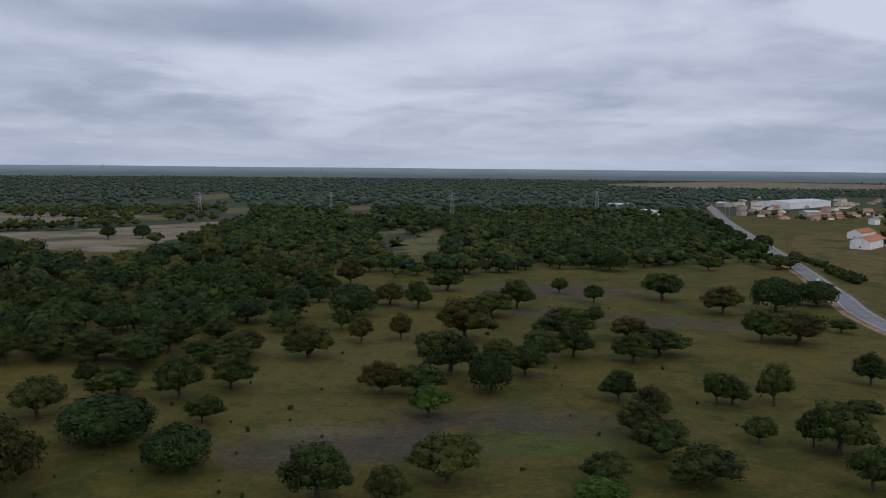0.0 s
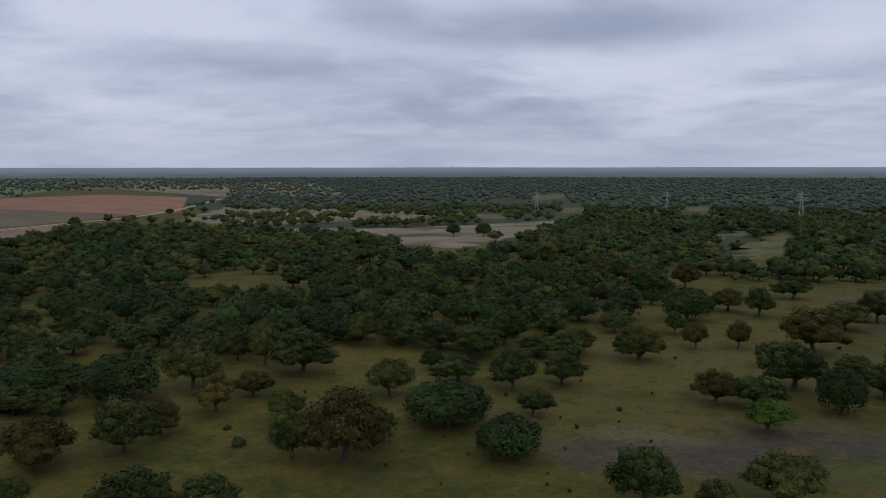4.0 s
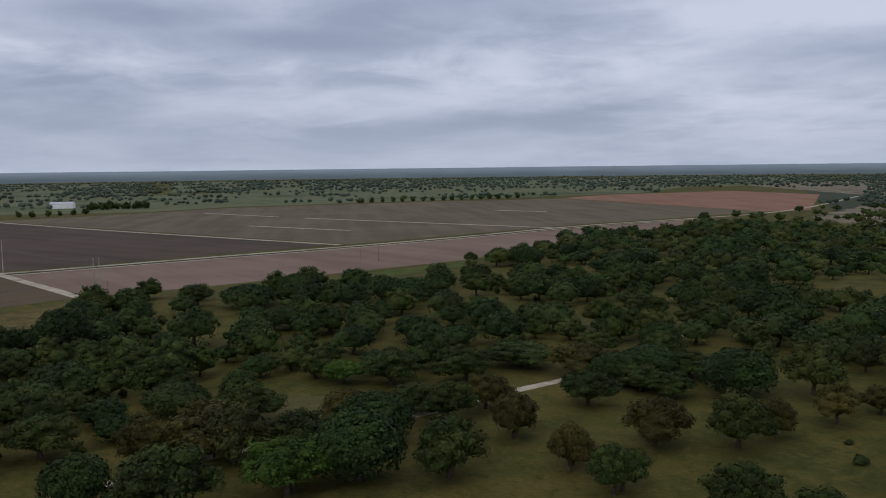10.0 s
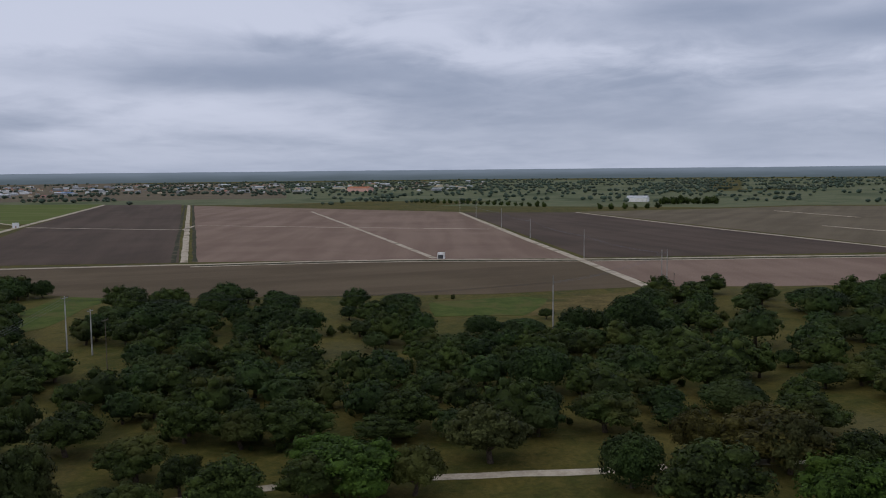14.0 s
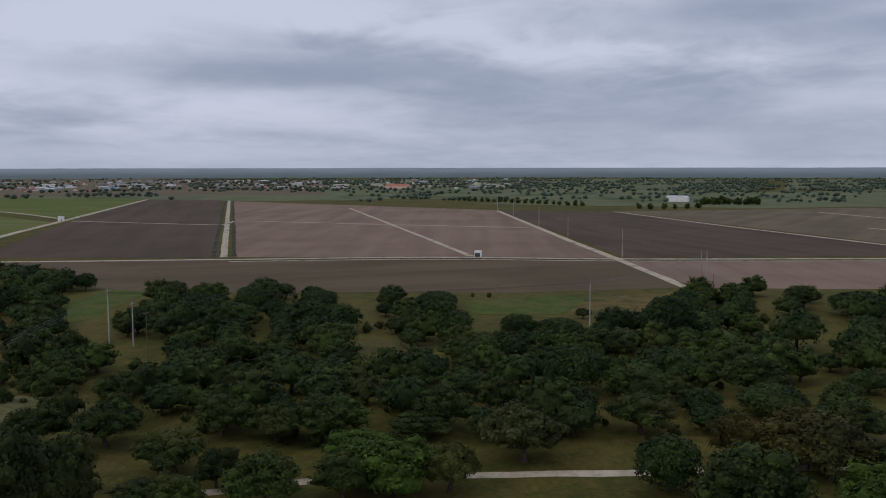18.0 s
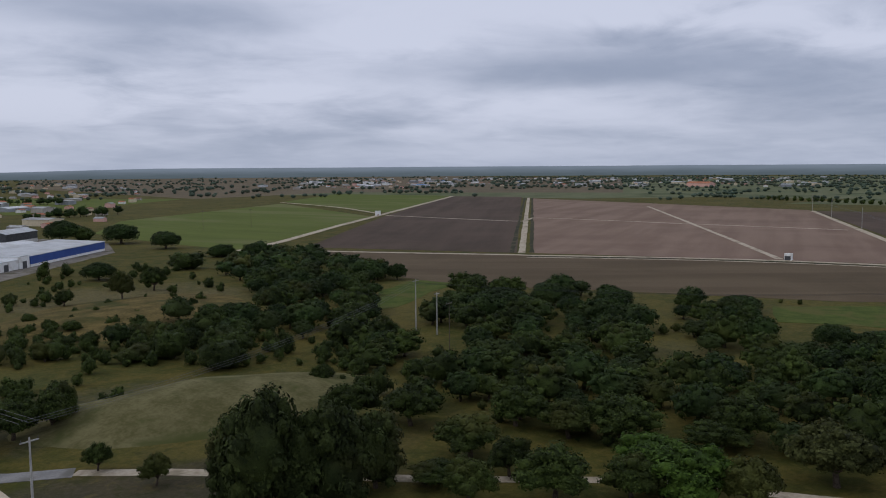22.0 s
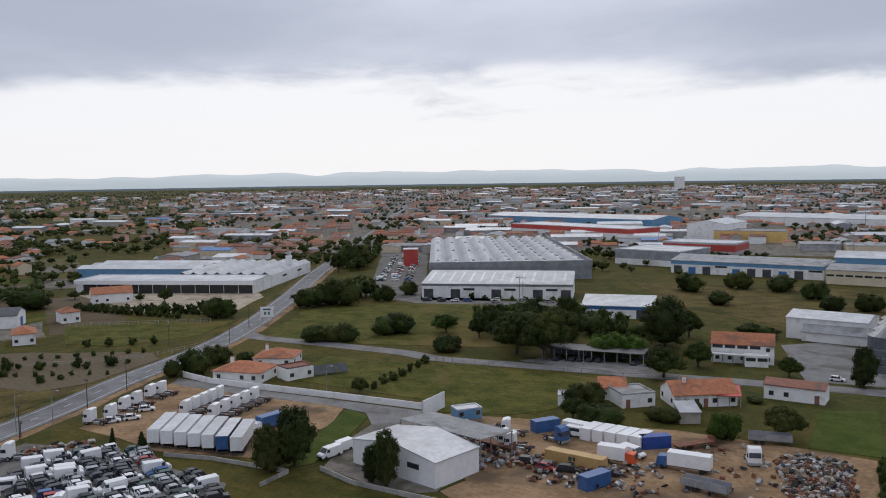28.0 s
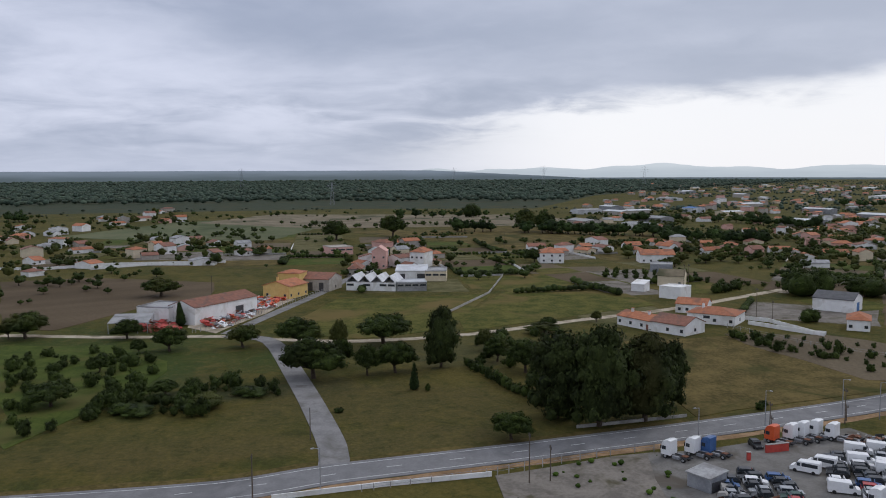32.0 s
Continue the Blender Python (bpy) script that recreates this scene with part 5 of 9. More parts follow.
tree("gum", 190.3, -77.4, 8.0, 14.9)
tree("gum", 208.6, -59.2, 13.0, 10.2)
tree("oak", 204.3, -49.3, 8.4, 8.6)
tree("oak", 228.3, -50.3, 10.9, 9.5)
tree("oak", 259.2, -44.5, 7.0, 7.1)
tree("oak", 243.1, -45.1, 8.3, 7.6)
tree("oak", 283.9, -68.4, 11.6, 3.9)
tree("oak", 274.0, 31.4, 10.8, 7.8)
tree("oak", 271.1, 53.5, 10.6, 7.8)
tree("oak", 293.5, 71.5, 10.4, 6.7)
tree("cone", 315.8, 58.0, 5.7, 8.7)
tree("oak", 392.2, 80.3, 16.5, 8.9)
tree("oak", 298.2, 105.6, 14.2, 9.6)
tree("oak", 299.0, 111.3, 5.7, 6.7)
tree("oak", 269.8, 62.6, 5.2, 4.4)
tree("oak", 210.0, 69.4, 10.8, 6.2)
tree("oak", 244.3, 67.5, 5.7, 4.8)
tree("oak", 217.0, 44.6, 7.1, 4.0)
tree("oak", 208.3, 57.2, 3.5, 3.4)
tree("bush", 214.2, 23.4, 11.3, 2.2)
tree("bush", 204.7, 30.4, 12.1, 3.4)
tree("bush", 200.1, 48.8, 11.7, 2.7)
tree("oak", 715.3, -43.4, 21.3, 19.9)
tree("oak", 693.8, 3.5, 22.8, 16.0)
tree("oak", 999.1, -154.4, 22.7, 16.7)
tree("oak", 358.5, -209.4, 21.6, 12.8)
tree("oak", 347.1, -227.8, 17.4, 9.2)
tree("oak", 302.5, -93.1, 4.2, 4.2)
tree("oak", 293.9, -72.8, 6.0, 4.1)
tree("bush", 185.3, -96.7, 2.4, 2.0)
tree("oak", 504.0, -115.9, 10.2, 8.6)
tree("oak", 760.8, -166.9, 20.5, 20.5)
tree("oak", 757.7, -184.5, 20.5, 17.9)
tree("gum", 225.7, -68.8, 9.4, 9.5)
tree("bush", 196.0, 1.0, 2.6, 1.3)

# ---- the closed wood and the far woods ----
CLEAR = [
    [(-49.0, 512.9), (-33.2, 723.4), (7.0, 670.4), (0.4, 540.5)],
    [(-151.2, 429.7), (-148.2, 480.7), (-117.7, 461.4), (-115.8, 410.6)],
    [(-117.3, 513.4), (-103.0, 588.0), (-81.9, 550.8), (-89.0, 471.6)],
    [(-215.3, 59.1), (-213.8, 70.0), (-196.5, 66.9), (-172.1, 51.3), (-186.2, 51.4)],
    [(-263.2, -90.8), (-270.1, -84.7), (-264.6, -64.8), (-246.9, -62.3), (-243.3, -76.5)],
    [(-208.8, 56.4), (-217.0, 75.6), (-198.8, 68.0), (-170.0, 51.7), (-177.3, 49.2)],
    [(-227.6, 187.0), (-245.9, 225.9), (-213.1, 195.5), (-193.6, 168.8)],
    [(-354.2, -233.2), (-338.3, -239.7), (-285.0, -207.2), (-248.0, -180.3), (-230.7, -164.0), (-256.4, -166.0), (-297.2, -178.7), (-341.6, -205.4)],
    [(-354.1, -99.8), (-350.5, -117.8), (-304.9, -102.5), (-282.8, -93.0), (-285.4, -80.4), (-328.0, -92.4)],
    [(-395.3, 20.9), (-372.8, -48.0), (-360.8, -66.1), (-313.9, -57.5), (-274.3, -48.4), (-275.2, -17.1), (-303.1, 8.5), (-332.5, 21.8), (-382.2, 25.0)],
    [(-267.1, -67.7), (-262.8, -89.4), (-228.6, -77.8), (-210.2, -65.4), (-217.9, -54.5), (-250.5, -62.6)],
    [(-432.1, 121.9), (-411.9, 86.5), (-358.4, 75.3), (-322.7, 75.4), (-355.6, 100.5), (-408.7, 115.5)],
    [(-216.3, 59.1), (-188.2, 51.4), (-166.2, 46.6), (-150.9, 45.6), (-173.0, 58.4), (-188.0, 64.1), (-216.1, 73.7)],
    [(-188.4, 109.8), (-163.9, 95.5), (-155.0, 97.6), (-163.0, 112.8), (-187.4, 129.6)],
    [(-177.6, -5.2), (-170.9, -19.6), (-148.7, -17.1), (-133.6, -9.4), (-136.7, 3.2), (-151.5, 3.7), (-174.1, 4.2)],
    [(-276.0, 207.1), (-240.1, 180.2), (-205.3, 155.0), (-202.9, 158.1), (-236.6, 184.5), (-272.0, 212.1)],
    [(-241.6, 207.7), (-210.2, 180.7), (-187.9, 162.6), (-183.3, 168.4), (-210.7, 193.6), (-235.0, 215.9)],
    [(-332.6, -351.2), (-322.0, -366.5), (-237.6, -271.4), (-206.7, -236.1), (-213.3, -218.7), (-235.4, -225.5), (-270.6, -259.2)],
    [(-248.0, -172.3), (-253.5, -144.8), (-199.4, -114.3), (-192.2, -121.2), (-212.1, -147.7)],
]
PATHS = [(wood_run, 3.0), (spur_run, 6.0), (side_run, 8.0), (main_run, 11.0)]
EAST = [(194.8, 508.7), (88.7, 483.0), (44.7, 458.6), (-1.1, 445.4), (-37.0, 416.1), (-54.0, 285.3), (-64.0, 270.6), (-108.0, 246.5), (-153.6, 208.1), (-170.6, 186.5), (-192.2, 157.5), (-189.3, 136.0), (-189.4, 110.6), (-198.6, 89.5), (-212.9, 71.1), (-186.6, 50.9), (-183.1, 31.1),
        (-388.9, 56.5), (-388.0, 101.1), (-395.9, 180.0), (-419.7, 246.6), (-456.6, 310.7), (-528.7, 391.6), (-565.5, 499.4), (-554.7, 618.3), (-451.5, 585.9), (-326.4, 596.7), (-205.0, 537.6), (-196.0, 707.8), (-153.3, 814.3), (70.1, 917.7), (238.8, 868.4), (211.9, 619.2)]
WEST = [(-181.0, 26.9), (-169.5, 4.2), (-165.6, -29.8), (-155.5, -60.6), (-146.8, -65.7), (-141.3, -79.3), (-141.8, -97.1), (-155.7, -131.0), (-182.9, -153.8), (-170.0, -177.2), (-167.8, -214.2), (-161.7, -233.7), (-208.4, -248.3), (-257.8, -257.9), (-315.3, -346.1), (-401.1, -390.5), (-411.9, -351.2), (-363.6, -256.9), (-277.7, -204.2), (-283.8, -197.7), (-337.9, -196.7), (-350.6, -159.2), (-332.9, -196.7), (-347.4, -113.1), (-325.5, -66.1), (-318.5, -34.5), (-339.5, 8.7), (-390.6, 48.7), (-389.0, 86.7), (-388.9, 56.5), (-183.1, 31.1)]
def sightline(ring, k=0.86):
    """The ring and the ground before it, on which no tree stands."""
    return [ring, [(x * k, y * k) for x, y in ring], [(x * (1 + k) / 2, y * (1 + k) / 2) for x, y in ring]]


CLEARINGS = [
    [(-34.0, 649.8), (1.7, 836.3), (3.4, 568.9), (-24.6, 538.4)],
    [(-467.7, 1596.8), (-449.5, 1794.0), (-378.0, 1530.4), (-406.7, 1406.0)],
    [(-139.5, 1232.8), (-101.4, 1245.8), (-92.1, 1132.2), (-123.2, 1121.6)],
    [(-344.9, 961.8), (-312.9, 972.6), (-291.2, 885.0), (-314.5, 877.1)],
    [(-298.6, 1160.2), (-265.0, 1171.7), (-235.4, 1025.7), (-261.7, 1016.8)],
    [(-65.2, 722.7), (-32.4, 801.9), (-28.0, 754.4), (-57.3, 684.0)],
]
for _ring in CLEARINGS:
    plot("clearing", _ring, 0.06, PALE_GRASS, "pale dry clearing between the oaks", "field", 9)
OPEN = [r for c in CLEARINGS for r in sightline(c)]
CLEAR += OPEN + sightline([(-308.0, 660.3), (-279.4, 718.7), (-247.5, 752.3), (-227.7, 817.7), (-202.8, 767.4), (-207.6, 617.3), (-208.2, 525.0), (-259.1, 564.8)])
east = scatter(EAST, 13.6, (9, 16), 3, 0.95, CLEAR, PATHS, gaps=0.2)
west = scatter(WEST, 10.6, (8, 14), 4, 0.95, CLEAR, PATHS, gaps=0.1)
mid = random.Random(5)
both = east + west
pines = [p for p in both if mid.random() < (0.62 if math.hypot(p[0], p[1]) > 260 else 0.35)]
rest = [p for p in both if p not in set(pines)]
def beyond(spots, r, far):
    return [p for p in spots if (math.hypot(p[0], p[1]) > r) == far]


woods("pine_wood", beyond(pines, 430, False), "pine_mid", PINE, "closed wood of dark stone pines", 16, seed=2, size=0.31)
woods("pine_wood_far", beyond(pines, 430, True), "pine_far", PINE, "closed wood of dark stone pines further off", 5, seed=4, size=0.5)
woods("oak_wood", beyond(rest, 430, False), "oak_mid", OAK, "closed wood of cork oaks", 22, seed=3, size=0.3)
woods("oak_wood_far", beyond(rest, 430, True), "oak_far", OAK, "closed wood of cork oaks further off", 6, seed=5, size=0.46)

# undergrowth between the trunks of the closed wood
_under = scatter(EAST, 17.0, (2, 4.5), 103, 0.25, CLEAR, PATHS, 0.3) + scatter(WEST, 9.5, (2, 5), 104, 0.65, CLEAR, PATHS, 0.3)
woods("undergrowth", beyond(_under, 420, False), "scrub", OAK, "dark undergrowth of the closed wood", 10, "bushes", 8, False, 0.36)


def far_spots(a0, a1, r0, r1, seed, cover=1.0, size=(9, 15), gaps=0.0, layers=20, avoid=(), grain=160):
    """Trees of far woods, in ever wider rows; gaps: how much of the land lies open."""
    rng = random.Random(seed)
    out, r = [], r0
    while r < r1:
        a = a0
        while a < a1:
            c = rng.uniform(*size)
            a += math.degrees(c / r) * rng.uniform(0.7, 1.3) / cover
            rr = r * rng.uniform(1 - 1.6 / layers, 1 + 1.6 / layers)
            p = heading_point(a, rr)
            if noise.noise(Vector((p[0] / grain, p[1] / grain, seed))) < gaps - 0.5 or any(inside(p, g) for g in avoid):
                continue
            out.append((*p, c, c * rng.uniform(0.6, 0.8)))
        r *= 1 + 1.0 / layers
    return out


def far_woods(name, spots, label, seed, leaves=HAZED_WOOD):
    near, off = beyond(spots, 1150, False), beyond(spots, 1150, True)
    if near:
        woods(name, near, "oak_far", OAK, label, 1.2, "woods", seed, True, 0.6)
    # the farthest trees take the leaf colour with haze mixed in
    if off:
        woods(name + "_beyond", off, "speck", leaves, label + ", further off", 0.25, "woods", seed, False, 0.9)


# dark green near the crowns' own colour; shade under them is put in too
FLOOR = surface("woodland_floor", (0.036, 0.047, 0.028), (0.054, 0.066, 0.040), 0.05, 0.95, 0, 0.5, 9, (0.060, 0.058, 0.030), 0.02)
plot("woodland_floor_north", [heading_point(-17, 560), heading_point(-12, 560), heading_point(3, 560), heading_point(14, 600), heading_point(36, 760), heading_point(40, 2400), heading_point(36, 4300), heading_point(14, 4300), heading_point(-8, 4300), heading_point(-30, 4300), heading_point(-30, 1900), heading_point(-18, 1100)], 0.006, FLOOR, "floor of the wide woods, dark green with shade in its colour", "ground")
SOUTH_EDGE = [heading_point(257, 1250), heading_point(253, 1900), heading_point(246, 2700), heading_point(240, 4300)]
plot("woodland_floor_south", SOUTH_EDGE[::-1] + [heading_point(270, 1250), heading_point(292, 1250), heading_point(292, 4300), heading_point(270, 4300), heading_point(255, 4300)], 0.006, FLOOR, "floor of the long wood, dark green with shade in its colour", "ground")

FIELDS = [[(-1120.7, -154.6), (-1198.5, 180.1), (-1289.0, 310.4), (-1297.2, 613.9), (-1246.4, 886.2), (-1352.5, 1073.5), (-1354.9, 1415.9), (-1050.2, 1318.6), (-690.9, 851.7), (-651.7, 630.7), (-628.2, 462.2), (-570.6, 213.9), (-522.6, -0.2)],
          [(-1622.3, 1750.0), (-1818.4, 2267.7), (-1789.7, 3015.8), (-848.3, 1564.4), (-947.3, 1323.3), (-1165.7, 1454.3)]]
HOMES = [[(368.5, -267.8), (295.3, -317.6), (352.6, -411.2), (514.4, -533.2), (540.2, -397.7)], [(206.0, -326.1), (141.5, -354.2), (159.8, -426.0), (333.1, -782.6), (446.7, -729.1)], [(398.7, 1.1), (390.7, -40.5), (425.6, -52.7), (473.2, -30.1)]]
SANDY = OPEN + [[(-439.5, 558.4), (-450.9, 666.9), (-337.7, 712.4), (-264.6, 815.1), (-212.9, 893.3), (-201.1, 726.0), (-210.9, 547.8), (-267.8, 565.1), (-397.9, 588.4)],
         [(238.3, 790.1), (466.0, 1486.0), (989.5, 1916.2), (150.0, 285.2), (208.7, 509.8)], [(520.2, 3224.7), (1525.0, 4498.9), (1955.8, 3793.5), (1354.5, 2625.3), (709.2, 2593.6)]]
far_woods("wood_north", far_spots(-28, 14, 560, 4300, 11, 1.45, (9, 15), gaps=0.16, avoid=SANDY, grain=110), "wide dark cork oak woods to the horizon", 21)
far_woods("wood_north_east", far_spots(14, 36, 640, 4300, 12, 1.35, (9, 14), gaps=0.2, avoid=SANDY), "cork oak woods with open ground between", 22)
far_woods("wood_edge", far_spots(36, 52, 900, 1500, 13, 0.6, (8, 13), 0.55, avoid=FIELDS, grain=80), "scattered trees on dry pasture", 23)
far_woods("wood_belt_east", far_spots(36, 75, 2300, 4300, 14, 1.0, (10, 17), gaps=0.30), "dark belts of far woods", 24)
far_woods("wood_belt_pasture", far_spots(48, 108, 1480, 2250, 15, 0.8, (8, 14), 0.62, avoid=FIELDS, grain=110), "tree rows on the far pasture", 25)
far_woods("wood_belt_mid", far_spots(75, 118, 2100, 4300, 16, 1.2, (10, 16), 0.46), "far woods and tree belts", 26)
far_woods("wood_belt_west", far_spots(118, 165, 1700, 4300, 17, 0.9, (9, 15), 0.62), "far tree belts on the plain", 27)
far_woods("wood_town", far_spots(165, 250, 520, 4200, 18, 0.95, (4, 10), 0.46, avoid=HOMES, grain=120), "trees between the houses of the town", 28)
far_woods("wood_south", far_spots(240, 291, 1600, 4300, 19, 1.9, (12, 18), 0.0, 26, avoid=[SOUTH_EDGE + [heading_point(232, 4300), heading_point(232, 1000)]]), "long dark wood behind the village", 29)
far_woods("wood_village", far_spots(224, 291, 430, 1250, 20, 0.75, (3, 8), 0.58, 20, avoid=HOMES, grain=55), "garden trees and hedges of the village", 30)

# ---- yards, gardens and small fields ----
YARD = surface("stained_concrete_yard", (0.145, 0.130, 0.112), (0.24, 0.215, 0.185), 0.18, 0.92, 0, 0.3, 7, (0.095, 0.085, 0.055), 0.09)
GRAVEL = surface("grey_gravel_yard", (0.150, 0.142, 0.130), (0.215, 0.205, 0.190), 0.2, 0.95, 0, 0.4, 10, (0.115, 0.10, 0.082), 0.08)
plot("yard_scrap", [(75.7, -135.0), (87.0, -142.1), (100.3, -164.7), (101.0, -170.1), (83.9, -175.2), (66.4, -178.1), (50.1, -182.3), (26.3, -182.4), (9.7, -181.3), (7.3, -139.7), (37.8, -142.5), (69.1, -123.2), (76.7, -126.7)], 0.05, SAND, "trodden orange-brown sand of the scrap yard", "yard", 1.0)
plot("yard_workshop", [(102.8, -127.3), (109.3, -145.2), (111.7, -159.4), (104.3, -167.4), (82.4, -159.1), (76.7, -126.7), (82.0, -121.9)], 0.06, YARD, "pale stained concrete round the workshop", "yard")
plot("yard_lorries", [(167.9, -121.8), (184.2, -164.1), (156.9, -168.0), (126.6, -166.1), (120.0, -150.9), (117.6, -125.4), (139.8, -119.2)], 0.05, SAND, "sandy lorry park", "yard", 0.8)
plot("yard_cars", [(157.8, -59.0), (159.7, -72.0), (168.6, -108.5), (160.9, -111.4), (132.3, -112.8), (113.1, -111.5), (104.2, -100.1), (101.6, -75.5), (117.8, -50.9)], 0.07, GRAVEL, "grey gravel of the car breaker's yard", "yard", 0.5)
plot("yard_old", [(150.5, -28.0), (158.0, -52.4), (159.1, -64.9), (143.2, -66.0), (130.4, -64.1), (132.9, -26.6)], 0.06, YARD, "cracked empty concrete lot with weeds", "yard", 0.5)
plot("lane_workshop", [(185.7, -166.5), (156.1, -167.0), (133.9, -168.5), (106.7, -169.9), (104.1, -165.8), (108.1, -152.1), (117.7, -162.3), (130.1, -163.7), (151.1, -161.6), (181.7, -160.8)], 0.09, OLD_ASPHALT, "pale lane to the workshop", "road")
plot("lawn_workshop", [(108.3, -123.5), (120.0, -150.9), (123.0, -163.5), (115.5, -159.7), (110.5, -146.9), (105.7, -127.4)], 0.06, LUSH, "lush lawn strip", "lawn", 0.5)
plot("lawn_lane", [(158.4, -178.9), (167.0, -210.5), (139.3, -214.0), (78.4, -213.9), (80.7, -180.8), (106.2, -178.2)], 0.03, GREEN_GRASS, "green pasture behind the lane wall", "field", 1.5)
plot("pasture_triangle", [(208.9, -224.2), (233.5, -279.2), (205.6, -316.1), (137.0, -340.1), (103.7, -257.7), (152.4, -234.3)], 0.03, GREEN_GRASS, "rough green pasture", "field", 2)
plot("field_lush_plot", [(24.7, -213.8), (12.0, -219.5), (8.9, -183.8), (23.8, -182.4)], 0.04, LUSH, "lush green plot", "field", 1)
plot("field_meadow_near", [(10.5, -219.5), (-20.0, -233.0), (-60.8, -236.7), (-66.8, -203.2), (-56.6, -186.7), (8.9, -183.8)], 0.03, GREEN_GRASS, "mown green meadow", "field", 1.5)
plot("field_meadow_west", [(131.0, -216.9), (71.0, -220.9), (75.4, -203.0), (80.2, -184.2), (85.2, -178.0), (104.5, -171.9)], 0.03, GREEN_GRASS, "mown green meadow beside the lane", "field", 1.5)
plot("yard_depot", [(44.9, -289.7), (34.3, -300.0), (19.8, -294.3), (-49.4, -287.7), (-56.4, -276.1), (-45.0, -252.7), (-4.8, -245.7), (31.2, -242.4)], 0.06, OLD_ASPHALT, "worn paved yard of the grain depot", "yard")
plot("orchard_dry", [(138.5, -427.9), (20.4, -443.4), (17.0, -365.6), (50.0, -324.0), (99.9, -361.1)], 0.03, DRY_GRASS, "dry grass under scattered trees", "field", 2)
plot("yard_carport", [(109.8, -231.3), (104.6, -238.1), (74.5, -242.8), (68.5, -233.7), (76.5, -228.5)], 0.12, OLD_ASPHALT, "worn paved lay-by", "yard")
plot("yard_factory", [(367.8, -268.2), (295.3, -317.6), (278.4, -303.4), (258.5, -263.5), (292.4, -242.1), (310.4, -250.6)], 0.05, DIRT, "pale sandy forecourt of the factory", "yard", 0.5)
plot("field_green_factory", [(295.8, -209.7), (242.5, -247.1), (230.5, -216.9), (241.9, -189.8), (260.2, -184.2)], 0.04, GREEN_GRASS, "green garden field before the factory", "field", 1)
plot("field_brown_village", [(454.8, 172.0), (467.2, 131.4), (438.5, 63.3), (380.4, 57.5), (360.5, 81.8), (312.9, 100.2), (315.7, 120.2)], 0.04, SOIL_BROWN, "bare brown paddock", "field", 1)
plot("yard_machines", [(312.0, 55.4), (342.8, 56.4), (385.7, 36.2), (375.0, 20.7), (339.0, 29.8), (299.6, 43.8)], 0.06, DIRT, "pale yard full of old machines", "yard", 0.5)
plot("field_village_green", [(297.2, 26.2), (372.1, 1.1), (373.3, -48.8), (379.3, -67.7), (341.0, -53.8), (293.9, -34.4), (282.6, -6.5)], 0.03, GREEN_GRASS, "green garden field", "field", 1)
plot("field_village_meadow", [(321.9, -44.2), (387.1, -77.0), (370.4, -128.2), (337.5, -129.0), (307.6, -74.1), (289.7, -41.8)], 0.03, GREEN_GRASS, "smooth green meadow", "field", 1)
plot("field_village_dry", [(790.1, 1.3), (824.0, -163.8), (728.3, -271.9), (652.3, -243.6), (577.2, -114.8), (650.4, -93.9)], 0.03, DRY_GRASS, "pale dry field behind the village", "field", 2)
plot("field_village_tan", [(945.7, 152.6), (1111.7, 87.6), (1053.6, -209.3), (864.3, -291.8), (840.7, -167.1), (832.5, 23.0)], 0.03, PALE_SAND, "tan stubble field", "field", 2)
plot("field_village_olive", [(763.7, 241.2), (951.3, 183.2), (1094.8, 1.5), (832.5, 23.0), (702.6, 55.8), (685.9, 119.7)], 0.025, OLIVE, "green-tan pasture", "field", 2)
plot("field_dry_fallow", [(266.1, -90.5), (270.0, -131.0), (242.4, -165.5), (198.0, -136.9), (184.7, -90.2), (180.7, -78.9)], 0.025, DRY_GRASS, "dry green-brown fallow land beside the main road", "field", 1)
plot("yard_estate", [(-147.3, -523.1), (-178.7, -480.8), (-210.9, -430.6), (-226.9, -399.0), (-371.5, -485.4), (-413.8, -547.8), (-418.2, -811.9), (-279.7, -984.3)], 0.03, YARD, "grey paved ground of the industrial estate", "yard")
plot("yard_great", [(236.5, -329.2), (373.7, -543.3), (371.8, -606.7), (248.3, -402.1), (204.9, -326.8), (133.5, -349.7), (129.5, -339.4), (201.5, -316.7)], 0.04, GRAVEL, "grey car park beside the great warehouse", "yard", 0.5)
plot("town_ground", [heading_point(164, 640), heading_point(180, 620), heading_point(200, 620), heading_point(215, 620), heading_point(226, 700), heading_point(226, 3600), heading_point(200, 3600), heading_point(180, 3600), heading_point(164, 3200)], 0.01, YARD, "dusty ground between the houses of the far town", "ground", 5)
plot("field_lush_corner", [(287.6, 109.8), (282.5, 73.3), (256.3, 50.7), (217.8, 50.2), (197.4, 62.9), (176.6, 68.5)], 0.02, LUSH, "lush overgrown green corner of the meadow", "field", 2)
plot("garden_rows", [(274.4, -129.0), (267.6, -162.5), (222.2, -189.2), (210.3, -182.7), (202.8, -151.8), (207.1, -137.4), (256.8, -129.0)], 0.06, SOIL_GREY, "tilled garden ground with rows of young fruit trees", "field", 1)
